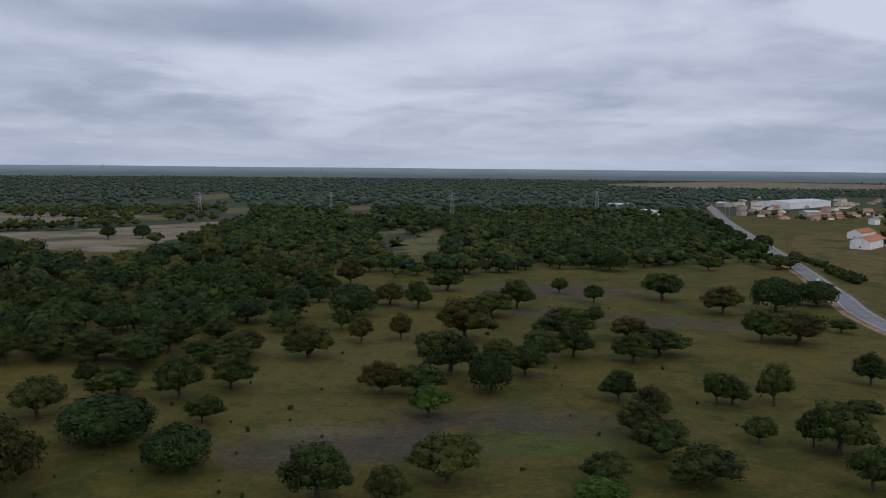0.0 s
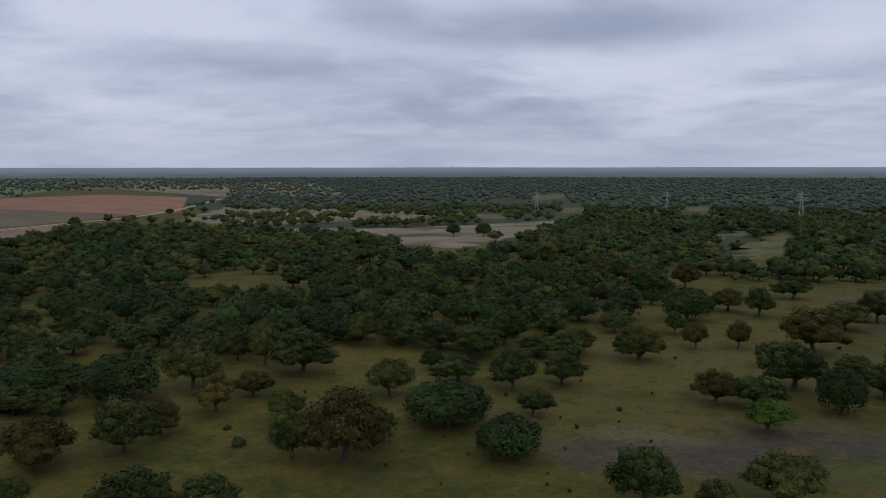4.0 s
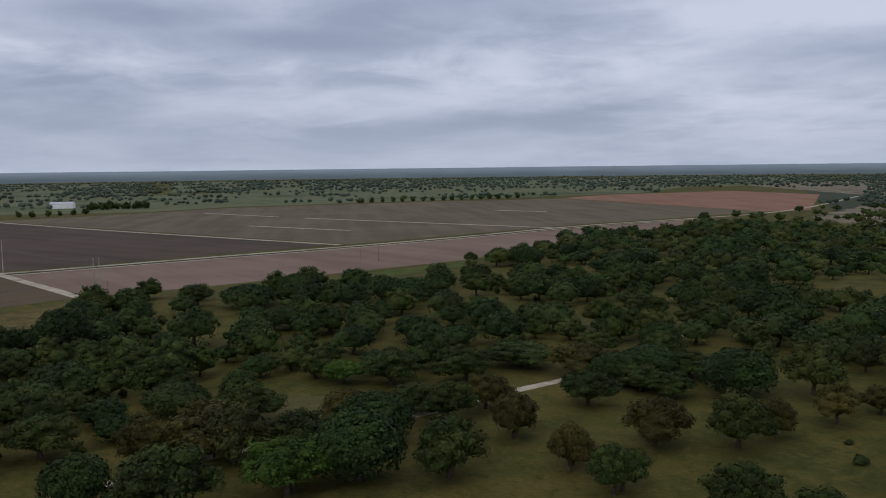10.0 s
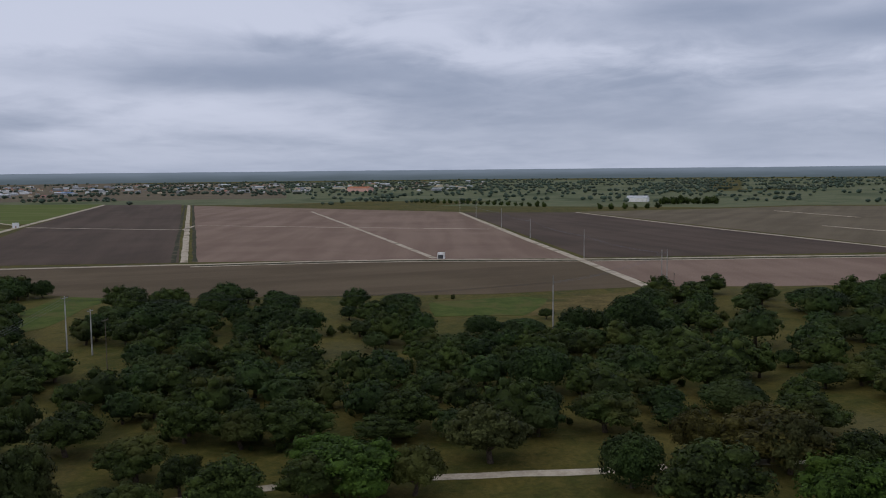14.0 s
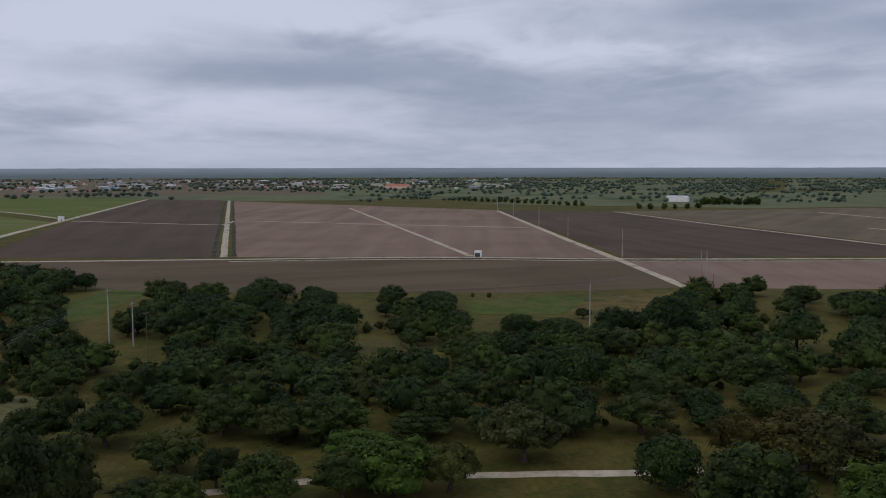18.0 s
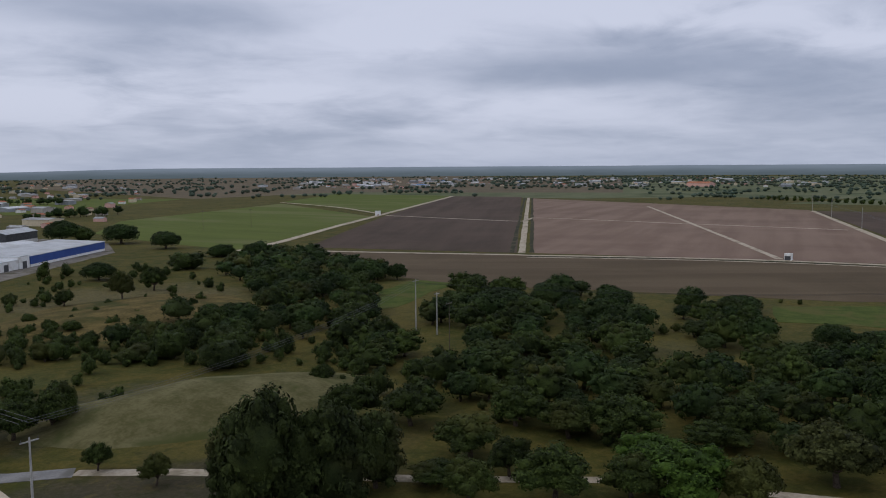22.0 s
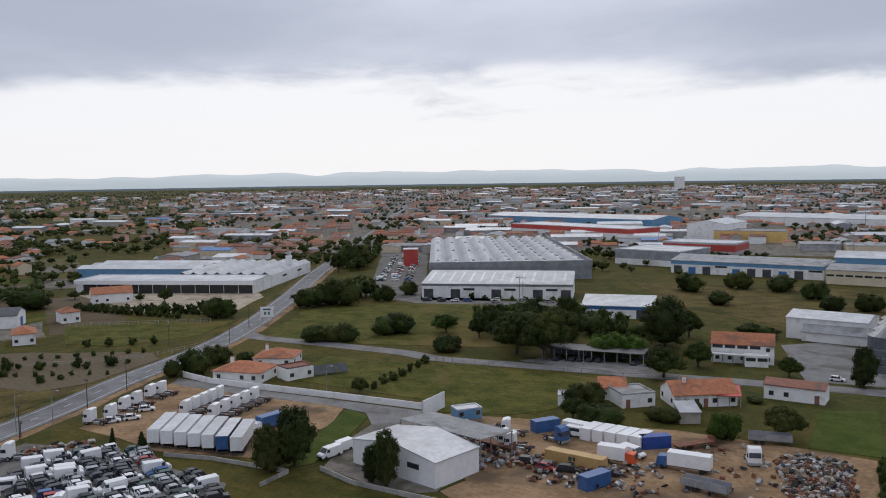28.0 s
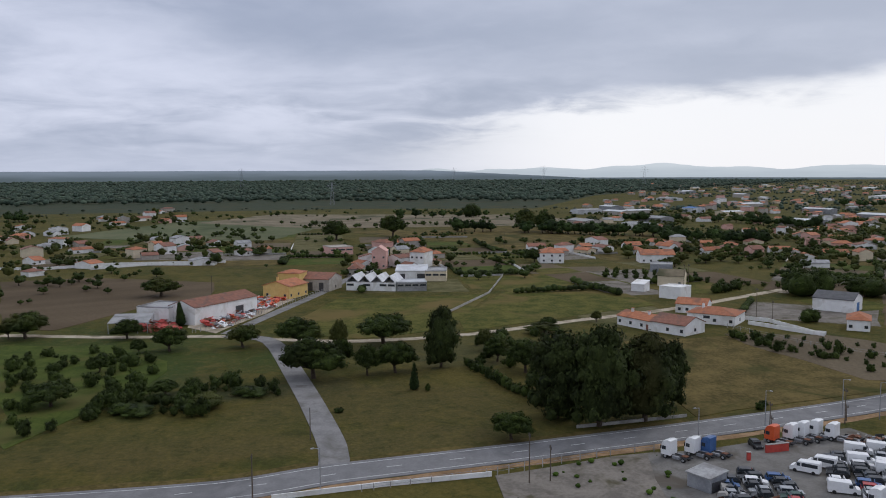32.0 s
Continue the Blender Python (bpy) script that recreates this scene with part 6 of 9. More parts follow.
# small garden parcels between the houses of the village, with walls round some
def parcels(a, b, depth, seed, count):
    """Parcels in rows on the land left of the line a-b."""
    rng = random.Random(seed)
    h = radians(bearing(a, b))
    u, v = (math.cos(h), math.sin(h)), (-math.sin(h), math.cos(h))
    s, n = 0.0, 0
    while s < span(a, b):
        w = rng.uniform(24, 52)
        d = rng.uniform(0, 12)
        while d < depth and n < count:
            e = rng.uniform(22, 60)
            ring = [(a[0] + p * u[0] + q * v[0], a[1] + p * u[1] + q * v[1]) for p, q in ((s, d), (s + w - 2, d), (s + w - 2, d + e - 2), (s, d + e - 2))]
            d += e
            if rng.random() < 0.25 or any(near_line(p, l) < 6 for p in ring for l in (main_run, side_run, fork_run, track_run, up_run)):
                continue
            n += 1
            mat, words = rng.choice(((DRY_GRASS, "dry grass"), (GREEN_GRASS, "rough green grass"), (GREEN_GRASS, "rough green grass"), (SOIL_BROWN, "bare brown soil"), (LUSH, "lush green"), (PALE_GRASS, "pale seeding grass"), (SOIL_GREY, "grey-brown soil"), (YARD, "trodden grey ground")))
            plot("parcel", ring, 0.012 + 0.0005 * n - 0.0015 * (len(LAID) + 1), mat, "small village parcel of " + words, "field", 0.7)
            if rng.random() < 0.5:
                PARCEL_EDGES.append(ring)
        s += w


PARCEL_EDGES = []
parcels((506.1, 185.1), (508.7, 14.4), 260, 51, 34)
parcels((387.9, -9.2), (385.7, -125.3), 330, 52, 34)
parcels((280.1, -95.2), (299.1, -203.6), 300, 53, 40)
parcels((304.2, -148.9), (273.4, -196.2), 330, 54, 24)

# the verge of bare sand along both roads
for _l, _d, _m, _n in ((main_run, 6.6, DRY_GRASS, "road_verge"), (main_run, -6.6, SAND, "road_verge_sand"), (side_run, -4.8, DIRT, "road_shoulder")):
    setting(_n, strip(Shape(), offset(_l, _d), 2.6, 0.04, jag=0.4), _m, "narrow bare verge along the road", "verge")

# painted lines of the main road
_dash = Shape()
_run = smooth([p for p in main_run[::3]], 3.0)
for k in range(0, len(_run) - 2, 4):
    strip(_dash, _run[k:k + 2], 0.16, 0.165, 0.1)
setting("road_centre_line", _dash, LINE, "worn white dashed centre line", "road marking")
for _d in (3.9, -3.9):
    setting("road_edge_line", strip(Shape(), offset(main_run, _d), 0.16, 0.165, 0.1), LINE, "worn white edge line", "road marking")

# the low grassy mound beside the wood
def mound(name, centre, rx, ry, turn, h, material, label):
    s = Shape()
    n, rings = 40, 8
    c, d = math.cos(radians(turn)), math.sin(radians(turn))
    rows = []
    for i in range(rings + 1):
        t = i / rings
        row = []
        for k in range(n):
            a = k * 2 * math.pi / n
            w = 1 + 0.14 * noise.noise(Vector((math.cos(a) * 1.5, math.sin(a) * 1.5, 3.0)))
            u, v = rx * t * w * math.cos(a), ry * t * w * math.sin(a)
            z = h * (1 - t * t) ** 1.2 * (1 + 0.25 * noise.noise(Vector((u * 0.05, v * 0.05, 1.0)))) - 0.05
            row.append((centre[0] + u * c - v * d, centre[1] + u * d + v * c, z))
        rows.append(row)
    for i in range(rings):
        for k in range(n):
            j = (k + 1) % n
            if i:
                s.face(rows[i][k], rows[i + 1][k], rows[i + 1][j], rows[i][j])
            else:
                s.face(rows[0][0], rows[1][k], rows[1][j])
    setting(name, s, material, label, "mound")


mound("ground_mound", (-141.2, -149.3), 46, 24, bearing((-118.0, -161.9), (-163.9, -137.8)), 6.0, PALE_GRASS, "low mound with pale seeding grass")
mound("ground_mound_small", (-211.8, -273.7), 60, 40, bearing((-187.3, -270.4), (-257.5, -282.8)), 3.0, DRY_GRASS, "low rise of dry grass")

# ---- buildings ----


def openings(parent, pattern, length, h, put, glass=GLASS, frame=None):
    """Windows, doors and gates along a wall; put(u0, z0, u1, z1, out) gives a box that stands out from the wall."""
    rows = pattern.split("/")
    lift = h / len(rows)
    for k, row in enumerate(rows):
        cell = length / max(1, len(row))
        for i, c in enumerate(row):
            u, z = (i + 0.5) * cell, k * lift
            if c == "w":
                w = part("window", put(u - 0.62, z + 0.95, u + 0.62, z + 2.15, 0.05), frame or BARE, parent)
                part("pane", put(u - 0.52, z + 1.05, u + 0.52, z + 2.05, 0.09), glass, w)
            elif c == "b":
                w = part("window", put(u - cell * 0.42, z + lift * 0.55, u + cell * 0.42, z + lift * 0.55 + 1.1, 0.05), frame or BARE, parent)
                part("pane", put(u - cell * 0.40, z + lift * 0.55 + 0.1, u + cell * 0.40, z + lift * 0.55 + 1.0, 0.09), glass, w)
            elif c == "d":
                part("door", put(u - 0.55, z, u + 0.55, z + 2.1, 0.06), BROWN_TILE, parent)
            elif c == "g":
                part("gate", put(u - min(2.2, cell * 0.42), z, u + min(2.2, cell * 0.42), z + min(4.2, h * 0.72), 0.06), DARK_METAL, parent, "dark roller gate")
            elif c == "G":
                part("gate", put(u - min(2.2, cell * 0.42), z, u + min(2.2, cell * 0.42), z + min(4.2, h * 0.72), 0.06), TEAL, parent, "green-painted gate")
            elif c == "B":
                part("gate", put(u - min(2.0, cell * 0.42), z, u + min(2.0, cell * 0.42), z + min(3.6, h * 0.72), 0.06), BLUE, parent, "blue-painted gate")


def building(name, label, category, a, b, depth, h, roof="gable", rise=1.6, wall=WHITE, cover=TILE, front="", left="", right="", ridge="x", over=0.4,
             spans=3, band=None, chimney=0, group="", plinth=None):
    """A building whose front wall stands on a-b, its depth away to the left of that line."""
    L, D = span(a, b), depth
    ob = thing(name, a[0], a[1], bearing(a, b), label, category, group)
    walls, top = Shape(), Shape()
    t = 0.22
    if roof == "gable" and ridge == "x":
        walls.prism([(0, -0.2), (D, -0.2), (D, h), (D / 2, h + rise), (0, h)], 0, L, "x")
        k = rise / (D / 2)
        e = over
        top.prism([(-e, h - e * k), (D / 2, h + rise), (D + e, h - e * k), (D + e, h - e * k + t), (D / 2, h + rise + t), (-e, h - e * k + t)], -over * 0.6, L + over * 0.6, "x")
    elif roof == "gable":
        walls.prism([(0, -0.2), (L, -0.2), (L, h), (L / 2, h + rise), (0, h)], 0, D, "y")
        k = rise / (L / 2)
        e = over
        top.prism([(-e, h - e * k), (L / 2, h + rise), (L + e, h - e * k), (L + e, h - e * k + t), (L / 2, h + rise + t), (-e, h - e * k + t)], -over * 0.6, D + over * 0.6, "y")
    elif roof == "hip":
        walls.box(0, 0, -0.2, L, D, h)
        e, m = over, min(L, D) / 2
        lo = [(-e, -e), (L + e, -e), (L + e, D + e), (-e, D + e)]
        up = [(m, D / 2), (L - m, D / 2)] if L >= D else [(L / 2, m), (L / 2, D - m)]
        p = [(x, y, h) for x, y in lo]
        q = [(x, y, h + 0.15) for x, y in lo]
        r = [(x, y, h + rise) for x, y in up]
        for i in range(4):
            top.face(p[i], p[(i + 1) % 4], q[(i + 1) % 4], q[i])
        top.face(*reversed(p))
        if L >= D:
            top.face(q[0], q[1], r[1], r[0]).face(q[1], q[2], r[1]).face(q[2], q[3], r[0], r[1]).face(q[3], q[0], r[0])
        else:
            top.face(q[0], q[1], r[0]).face(q[1], q[2], r[1], r[0]).face(q[2], q[3], r[1]).face(q[3], q[0], r[0], r[1])
    elif roof == "shed":
        walls.prism([(0, -0.2), (D, -0.2), (D, h + rise), (0, h)], 0, L, "x")
        k = rise / D
        top.prism([(-over, h - over * k), (D + over, h + rise + over * k), (D + over, h + rise + over * k + t), (-over, h - over * k + t)], -over * 0.5, L + over * 0.5, "x")
    elif roof == "arch":
        n = 12
        line = [(L * i / n, h + rise * math.sin(math.pi * i / n)) for i in range(n + 1)]
        walls.prism([(0, -0.2), (L, -0.2)] + list(reversed(line)), 0.05, D - 0.05, "y")
        top.prism([(x, z + t) for x, z in line] + [(x, z) for x, z in reversed(line)], -over, D + over, "y")
    elif roof == "multi":
        w = L / spans
        walls.box(0, 0, -0.2, L, D, h)
        for i in range(spans):
            x = i * w
            part("roof", Shape().prism([(x, h), (x + w / 2, h + rise), (x + w, h), (x + w, h + 0.02), (x + w / 2, h + rise + t), (x, h + 0.02)], -over, D + over, "y"), cover, ob)
    elif roof == "vaults":
        w = L / spans
        walls.box(0, 0, -0.2, L, D, h)
        for i in range(spans):
            line = [(i * w + w * j / 6, h + rise * math.sin(math.pi * j / 6)) for j in range(7)]
            part("roof", Shape().prism([(x, z + t) for x, z in line] + [(x, z - 0.1) for x, z in reversed(line)], -over, D + over, "y"), cover, ob)
    else:
        walls.box(0, 0, -0.2, L, D, h)
        top.box(0.25, 0.25, h - 0.3, L - 0.25, D - 0.25, h + 0.02)
        for x0, y0, x1, y1 in ((0, 0, L, 0.25), (0, D - 0.25, L, D), (0, 0.25, 0.25, D - 0.25), (L - 0.25, 0.25, L, D - 0.25)):
            top.box(x0 - 0.03, y0 - 0.03, h, x1 + 0.03, y1 + 0.03, h + rise * 0.25 + 0.15)
    part("wall", walls, wall, ob)
    if top.v:
        part("roof", top, cover, ob)
    if band:
        part("wall_band", Shape().box(-0.05, -0.06, h * band[1], L + 0.05, D + 0.05, h * band[2]), band[0], ob)
    if plinth:
        part("plinth", Shape().box(-0.06, -0.06, -0.2, L + 0.06, D + 0.06, plinth[1]), plinth[0], ob)
    if front:
        openings(ob, front, L, h, lambda u0, z0, u1, z1, o: Shape().box(u0, -o, z0, u1, 0.05, z1))
    if left:
        openings(ob, left, D, h, lambda u0, z0, u1, z1, o: Shape().box(-o, u0, z0, 0.05, u1, z1))
    if right:
        openings(ob, right, D, h, lambda u0, z0, u1, z1, o: Shape().box(L - 0.05, u0, z0, L + o, u1, z1))
    for i in range(chimney):
        x = L * (0.25 + 0.5 * i)
        c = part("chimney", Shape().box(x - 0.4, D * 0.42 - 0.35, h, x + 0.4, D * 0.42 + 0.35, h + rise + 1.1), wall, ob)
        part("chimney_cap", Shape().box(x - 0.5, D * 0.42 - 0.45, h + rise + 1.1, x + 0.5, D * 0.42 + 0.45, h + rise + 1.25), cover, c)
    return ob


def away(a, b, depth):
    """The point behind a by depth, to the left of a-b."""
    L = span(a, b)
    return (a[0] - (b[1] - a[1]) / L * depth, a[1] + (b[0] - a[0]) / L * depth)


def canopy(name, label, a, b, depth, h, cover=GREY_ROOF, tilt=0.0, posts=4):
    L = span(a, b)
    ob = thing(name, a[0], a[1], bearing(a, b), label, "canopy")
    part("roof", Shape().prism([(0, h), (depth, h + tilt), (depth, h + tilt + 0.15), (0, h + 0.15)], 0, L, "x"), cover, ob)
    for i in range(posts):
        x = 0.2 + (L - 0.4) * i / max(1, posts - 1)
        part("post", Shape().box(x - 0.1, 0.1, -0.1, x + 0.1, 0.3, h), METAL, ob)
        part("post", Shape().box(x - 0.1, depth - 0.3, -0.1, x + 0.1, depth - 0.1, h + tilt), METAL, ob)
    return ob


def garden_wall(label, line, h=1.6, material=WHITE, width=0.25):
    s = Shape()
    strip(s, line, width, h)
    return setting("boundary_wall", s, material, label, "wall")


# -- the grain depot --
def grain_store(a, b, depth, h, rise, label):
    L = span(a, b)
    ob = building("grain_store", label, "silo building", a, b, depth, h, "gable", rise, GRAIN_WALL, STAINED_ROOF, ridge="y", over=0.5, plinth=(CREAM, 2.2))
    for i in range(8):
        x = L * (i + 0.5) / 8
        z = h + rise * (1 - abs(2 * x / L - 1)) - 0.4
        part("rib", Shape().box(x - 0.16, -0.22, 1.2, x + 0.16, 0.02, z if i % 3 == 1 else h - 0.5), BARE, ob)
    part("beam", Shape().box(0, -0.18, h - 0.55, L, 0.02, h - 0.15), CONCRETE, ob)
    return ob


grain_store((-11.3, -271.5), (-25.8, -270.3), 26, 15.5, 4.6, "tall concrete grain store with ribbed gable wall and rusty roof")
grain_store((-29.4, -273.8), (-45.6, -277.2), 26, 17.7, 4.8, "tall concrete grain store with pale base and ribbed gable wall")
canopy("store_porch", "grey lean-to roof beside the grain store", (-46.0, -280.0), (-49.5, -281.8), 9, 8.0, GREY_ROOF, 0.6, 2)


def silo(x, y, r, h, cone, label, material=METAL, n=20):
    ob = thing("steel_silo", x, y, 0, label, "silo", "steel silos of the depot")
    body = Shape().tube(0, 0, -0.1, h, r, r, n)
    part("body", body, material, ob)
    part("cone_roof", Shape().tube(0, 0, h, h + cone, r * 1.04, r * 0.12, n), material, ob)
    for k in range(1, int(h / 2.2)):
        part("ring", Shape().tube(0, 0, k * 2.2 - 0.08, k * 2.2 + 0.08, r + 0.05, r + 0.05, n), METAL, ob)
    part("cap", Shape().tube(0, 0, h + cone, h + cone + 0.7, r * 0.14, r * 0.14, 8), DARK_METAL, ob)
    for k in range(4):
        a = k * math.pi / 2 + 0.3
        part("rib", Shape().box(math.cos(a) * r - 0.1, math.sin(a) * r - 0.1, 0, math.cos(a) * r + 0.1, math.sin(a) * r + 0.1, h), METAL, ob)
    return ob


DARK_SILO = surface("dark_galvanised", (0.10, 0.11, 0.125), (0.16, 0.17, 0.19), 0.4, 0.45, 0.4, 0.1)
SILO_STEEL = surface("weathered_silo_steel", (0.15, 0.165, 0.185), (0.23, 0.245, 0.27), 0.4, 0.5, 0.35, 0.1)


def behind(p, d):
    k = 1 + d / math.hypot(*p)
    return (p[0] * k, p[1] * k)


_s = (12.8, -259.9)
_h = 10.1
silo(*behind(_s, 5.2), 5.2, _h, 2.6, "broad dark steel grain silo with cone roof", DARK_SILO)
for k in range(1, 4):
    _p = behind(_s, 5.2 + 10.6 * k)
    silo(_p[0] - 1.0 * k, _p[1], 5.0, _h, 2.6, "broad dark steel grain silo in a row behind", DARK_SILO)
for _p in ((2.6, -268.2), (-2.1, -269.0), (-6.4, -269.8)):
    silo(*behind(_p, 2.6), 2.35, 11.8, 1.6, "narrow ribbed galvanised silo", SILO_STEEL)
    silo(*behind(_p, 8.0), 2.35, 11.8, 1.6, "narrow ribbed galvanised silo", SILO_STEEL)

_t = thing("elevator_tower", *(12.9, -287.0), bearing((12.9, -287.0), (-1.8, -286.7)), "blue sheet-clad grain elevator tower with steel platforms", "tower")
_w, _hh = span((12.9, -287.0), (-1.8, -286.7)), 25.5
part("blue_shaft", Shape().box(0, 0, 0, _w * 0.40, 7, _hh), SKY_BLUE, _t, "bright blue cladding")
part("head_house", Shape().box(_w * 0.42, 1, _hh * 0.84, _w, 6, _hh * 0.99), SKY_BLUE, _t)
part("machine_house", Shape().box(_w * 0.5, 2.5, 0, _w * 0.95, 6.5, _hh * 0.62), DARK_METAL, _t, "dark machine housing under the platform")
part("platform", Shape().box(_w * 0.40, 0, _hh * 0.80, _w * 1.06, 7, _hh * 0.82), METAL, _t)
for k in range(3):
    part("post", Shape().box(_w * (0.45 + 0.26 * k), 0.2, 0, _w * (0.45 + 0.26 * k) + 0.35, 0.55, _hh * 0.95), METAL, _t)
    part("brace", Shape().limb((_w * 0.45, 0.4, _hh * (0.1 + 0.22 * k)), (_w * 0.97, 0.4, _hh * (0.32 + 0.22 * k)), 0.12, 0.12), METAL, _t)
part("roof", Shape().box(_w * 0.38, -0.3, _hh * 0.99, _w * 1.03, 7.3, _hh * 1.01), GREY_ROOF, _t)
for k, (u, v) in enumerate(((0.50, -2), (0.85, 2))):
    part("chute", Shape().limb((_w * u, 0.5, _hh * 0.80), (_w * u + v + 2, -14, _hh * 0.48), 0.35, 0.35, 6), PAINT_WHITE, _t, "pale grain chute pipe")
part("conveyor", Shape().limb((_w * 0.9, 1, _hh * 0.9), (_w * 2.6, 2, _hh * 0.86), 0.4, 0.4, 6), METAL, _t)

building("depot_shed", "white depot shed with pale metal roof", "warehouse", (45.7, -304.8), (20.6, -301.9), 18, 7.0, "gable", 1.5, WHITE, PALE_ROOF, "", "g")
building("depot_annex", "low white lean-to of the depot shed", "warehouse", (40.3, -301.3), (20.4, -298.6), 3.0, 3.2, "shed", 2.0, WHITE, GREY_ROOF)
building("villa", "two-storey white house with orange tile roof and balconies", "house", (59.0, -255.6), (41.8, -258.6), 10, 5.6, "gable", 2.6, WHITE, TILE, "wwwww/bbbbw", "w./w.", "w./w.")
canopy("balcony", "white balcony on posts along the upper floor", (58.4, -253.3), (46.6, -254.7), 1.8, 2.9, WHITE, 0, 5)
building("bay", "white glazed porch beside the villa", "porch", (48.9, -253.1), (42.7, -254.6), 3.0, 3.0, "flat", 1, WHITE, WHITE, "bb")
building("cottage", "small white house with brown tile roof beside the lane", "house", (37.8, -219.6), (23.8, -219.0), 6.5, 3.6, "gable", 1.0, WHITE, BROWN_TILE, "ww.d")
building("shed_white", "white shed with blue band under its pale roof", "warehouse", (122.4, -313.8), (95.4, -320.3), 12, 4.8, "shed", 2.6, WHITE, PALE_ROOF, "..g", band=(BLUE, 0.72, 0.98))
canopy("lorry_port", "long dark flat roof over parked lorries", (105.1, -236.0), (74.5, -240.0), 9, 3.5, DARK_METAL, 0.0, 9)
# added dark sheet: gives the shade under the lorry port's roof
garden_wall("dark sheet added for the shade under the lorry port roof", [away((105.1, -236.0), (74.5, -240.0), 9.3), away((74.5, -240.0), (2 * (74.5, -240.0)[0] - (105.1, -236.0)[0], 2 * (74.5, -240.0)[1] - (105.1, -236.0)[1]), 9.3)], 3.4, DARK_METAL)
building("farmhouse", "white farmhouse with broad orange tile roof", "house", (54.7, -200.1), (42.0, -209.3), 9.5, 3.2, "gable", 2.3, WHITE, TILE, "w.wdw.w", "w.w", "w.w", "x", 0.5, chimney=1)
canopy("porch_red", "low red sheet porch roof beside the farmhouse", (48.5, -205.1), (40.6, -207.2), 8, 2.8, RED, 0.8, 4)
building("farm_wing", "white farm wing with grey roof", "house", (65.4, -194.2), (59.2, -200.0), 9, 3.2, "flat", 1, WHITE, GREY_ROOF, "d.w")
building("farm_hut", "white hut with orange tile roof", "house", (73.4, -199.5), (67.1, -202.0), 8, 3.0, "gable", 1.8, WHITE, TILE, "w")
building("tin_shed", "small shed with pale metal roof on posts", "shed", (50.0, -187.9), (46.0, -190.1), 6, 2.6, "shed", 0.8, BARE, METAL)
building("garden_hut", "low white flat hut among bushes", "shed", (80.1, -189.5), (75.6, -191.3), 5, 2.4, "flat", 0.6, WHITE, PALE_ROOF)
building("cottage_orange", "abandoned white cottage with bright orange tile roof", "house", (-57.9, -182.2), (-65.1, -183.4), 6.5, 2.5, "gable", 2.2, WHITE, TILE, "w.d", "g")
building("ruin", "roofless beige two-storey house beside the cottage", "house", (-65.3, -183.4), (-73.1, -185.1), 6.0, 5.0, "flat", 0.8, BARE, BARE, "w.w/w.w", "", "w/w")
building("meter_hut", "small grey concrete hut on the meadow", "hut", (-53.6, -149.5), (-56.3, -149.8), 1.6, 1.7, "flat", 0.4, CONCRETE, CONCRETE)

# -- the industrial estate --
building("black_hall", "white hall with black trim and green gates", "warehouse", (-82.6, -425.8), (-117.1, -444.0), 40, 6.3, "flat", 3.0, WHITE, PALE_ROOF, ".G.G", "..G.", band=(PAINT_BLACK, 0.74, 1.10))
building("black_hall_wing", "low white wing with black trim", "warehouse", (-66.1, -445.0), (-82.5, -428.0), 30, 8.7, "flat", 2.0, WHITE, PALE_ROOF, "", "", band=(PAINT_BLACK, 0.76, 1.06))
building("arched_hall", "grey hall with a wide curved metal roof", "warehouse", (-138.8, -474.5), (-182.4, -491.9), 60, 2.6, "arch", 5.0, METAL, GREY_ROOF)
building("estate_hall", "white gabled hall with dark gate at the estate's edge", "warehouse", (-240.9, -431.1), (-282.0, -452.3), 31, 5.4, "gable", 1.8, WHITE, PALE_ROOF, "....g.", ".g.", "", "x", 0.3)
building("estate_white_bay", "narrow white end bay with a dark gate", "warehouse", (-282.6, -451.6), (-291.6, -456.4), 34, 6.9, "flat", 0.8, WHITE, PALE_ROOF, "g")
building("estate_blue_hall", "long white hall with deep blue upper wall", "warehouse", (-292.4, -456.6), (-376.8, -502.8), 34, 6.4, "shed", 1.4, WHITE, PALE_ROOF, band=(DEEP_BLUE, 0.26, 0.97))
building("estate_blue_store", "low grey-roofed hall behind the blue hall", "warehouse", (-262.0, -486.0), (-345.0, -530.0), 20, 7.2, "gable", 1.2, GREY_ROOF, PALE_ROOF)
building("estate_teal_hall", "tall dark teal hall with reddish roof", "warehouse", (-264.0, -538.0), (-298.3, -556.3), 32, 9.2, "gable", 0.9, TEAL, RUSTY, band=(WHITE, 0.94, 1.0))
building("estate_grey_hall", "dark grey gabled hall with pale roof", "warehouse", (-367.0, -602.0), (-405.7, -622.7), 18, 8.0, "gable", 2.6, DARK_METAL, PALE_ROOF, band=(WHITE, 0.0, 0.3))
building("estate_low_hall", "low white hall with dark band under its roof", "warehouse", (-302.5, -560.0), (-349.0, -585.0), 25, 5.2, "flat", 1.0, WHITE, PALE_ROOF, ".g.....", band=(DARK_METAL, 0.7, 0.98))
building("estate_house", "white two-storey office with small windows", "office", (-229.0, -492.0), (-238.0, -497.0), 10, 6.8, "gable", 1.4, WHITE, PALE_ROOF, "www/www", "w/w", "", "y")
building("estate_workshop", "grey-green workshop with weathered roof", "warehouse", (-211.0, -503.0), (-229.0, -512.6), 22, 5.2, "gable", 1.4, METAL, GREY_ROOF, "....")
building("estate_pale_hall", "low pale hall with teal gable end", "warehouse", (-268.0, -660.0), (-300.0, -677.0), 40, 5.4, "gable", 2.0, TEAL, PALE_ROOF, ridge="y")
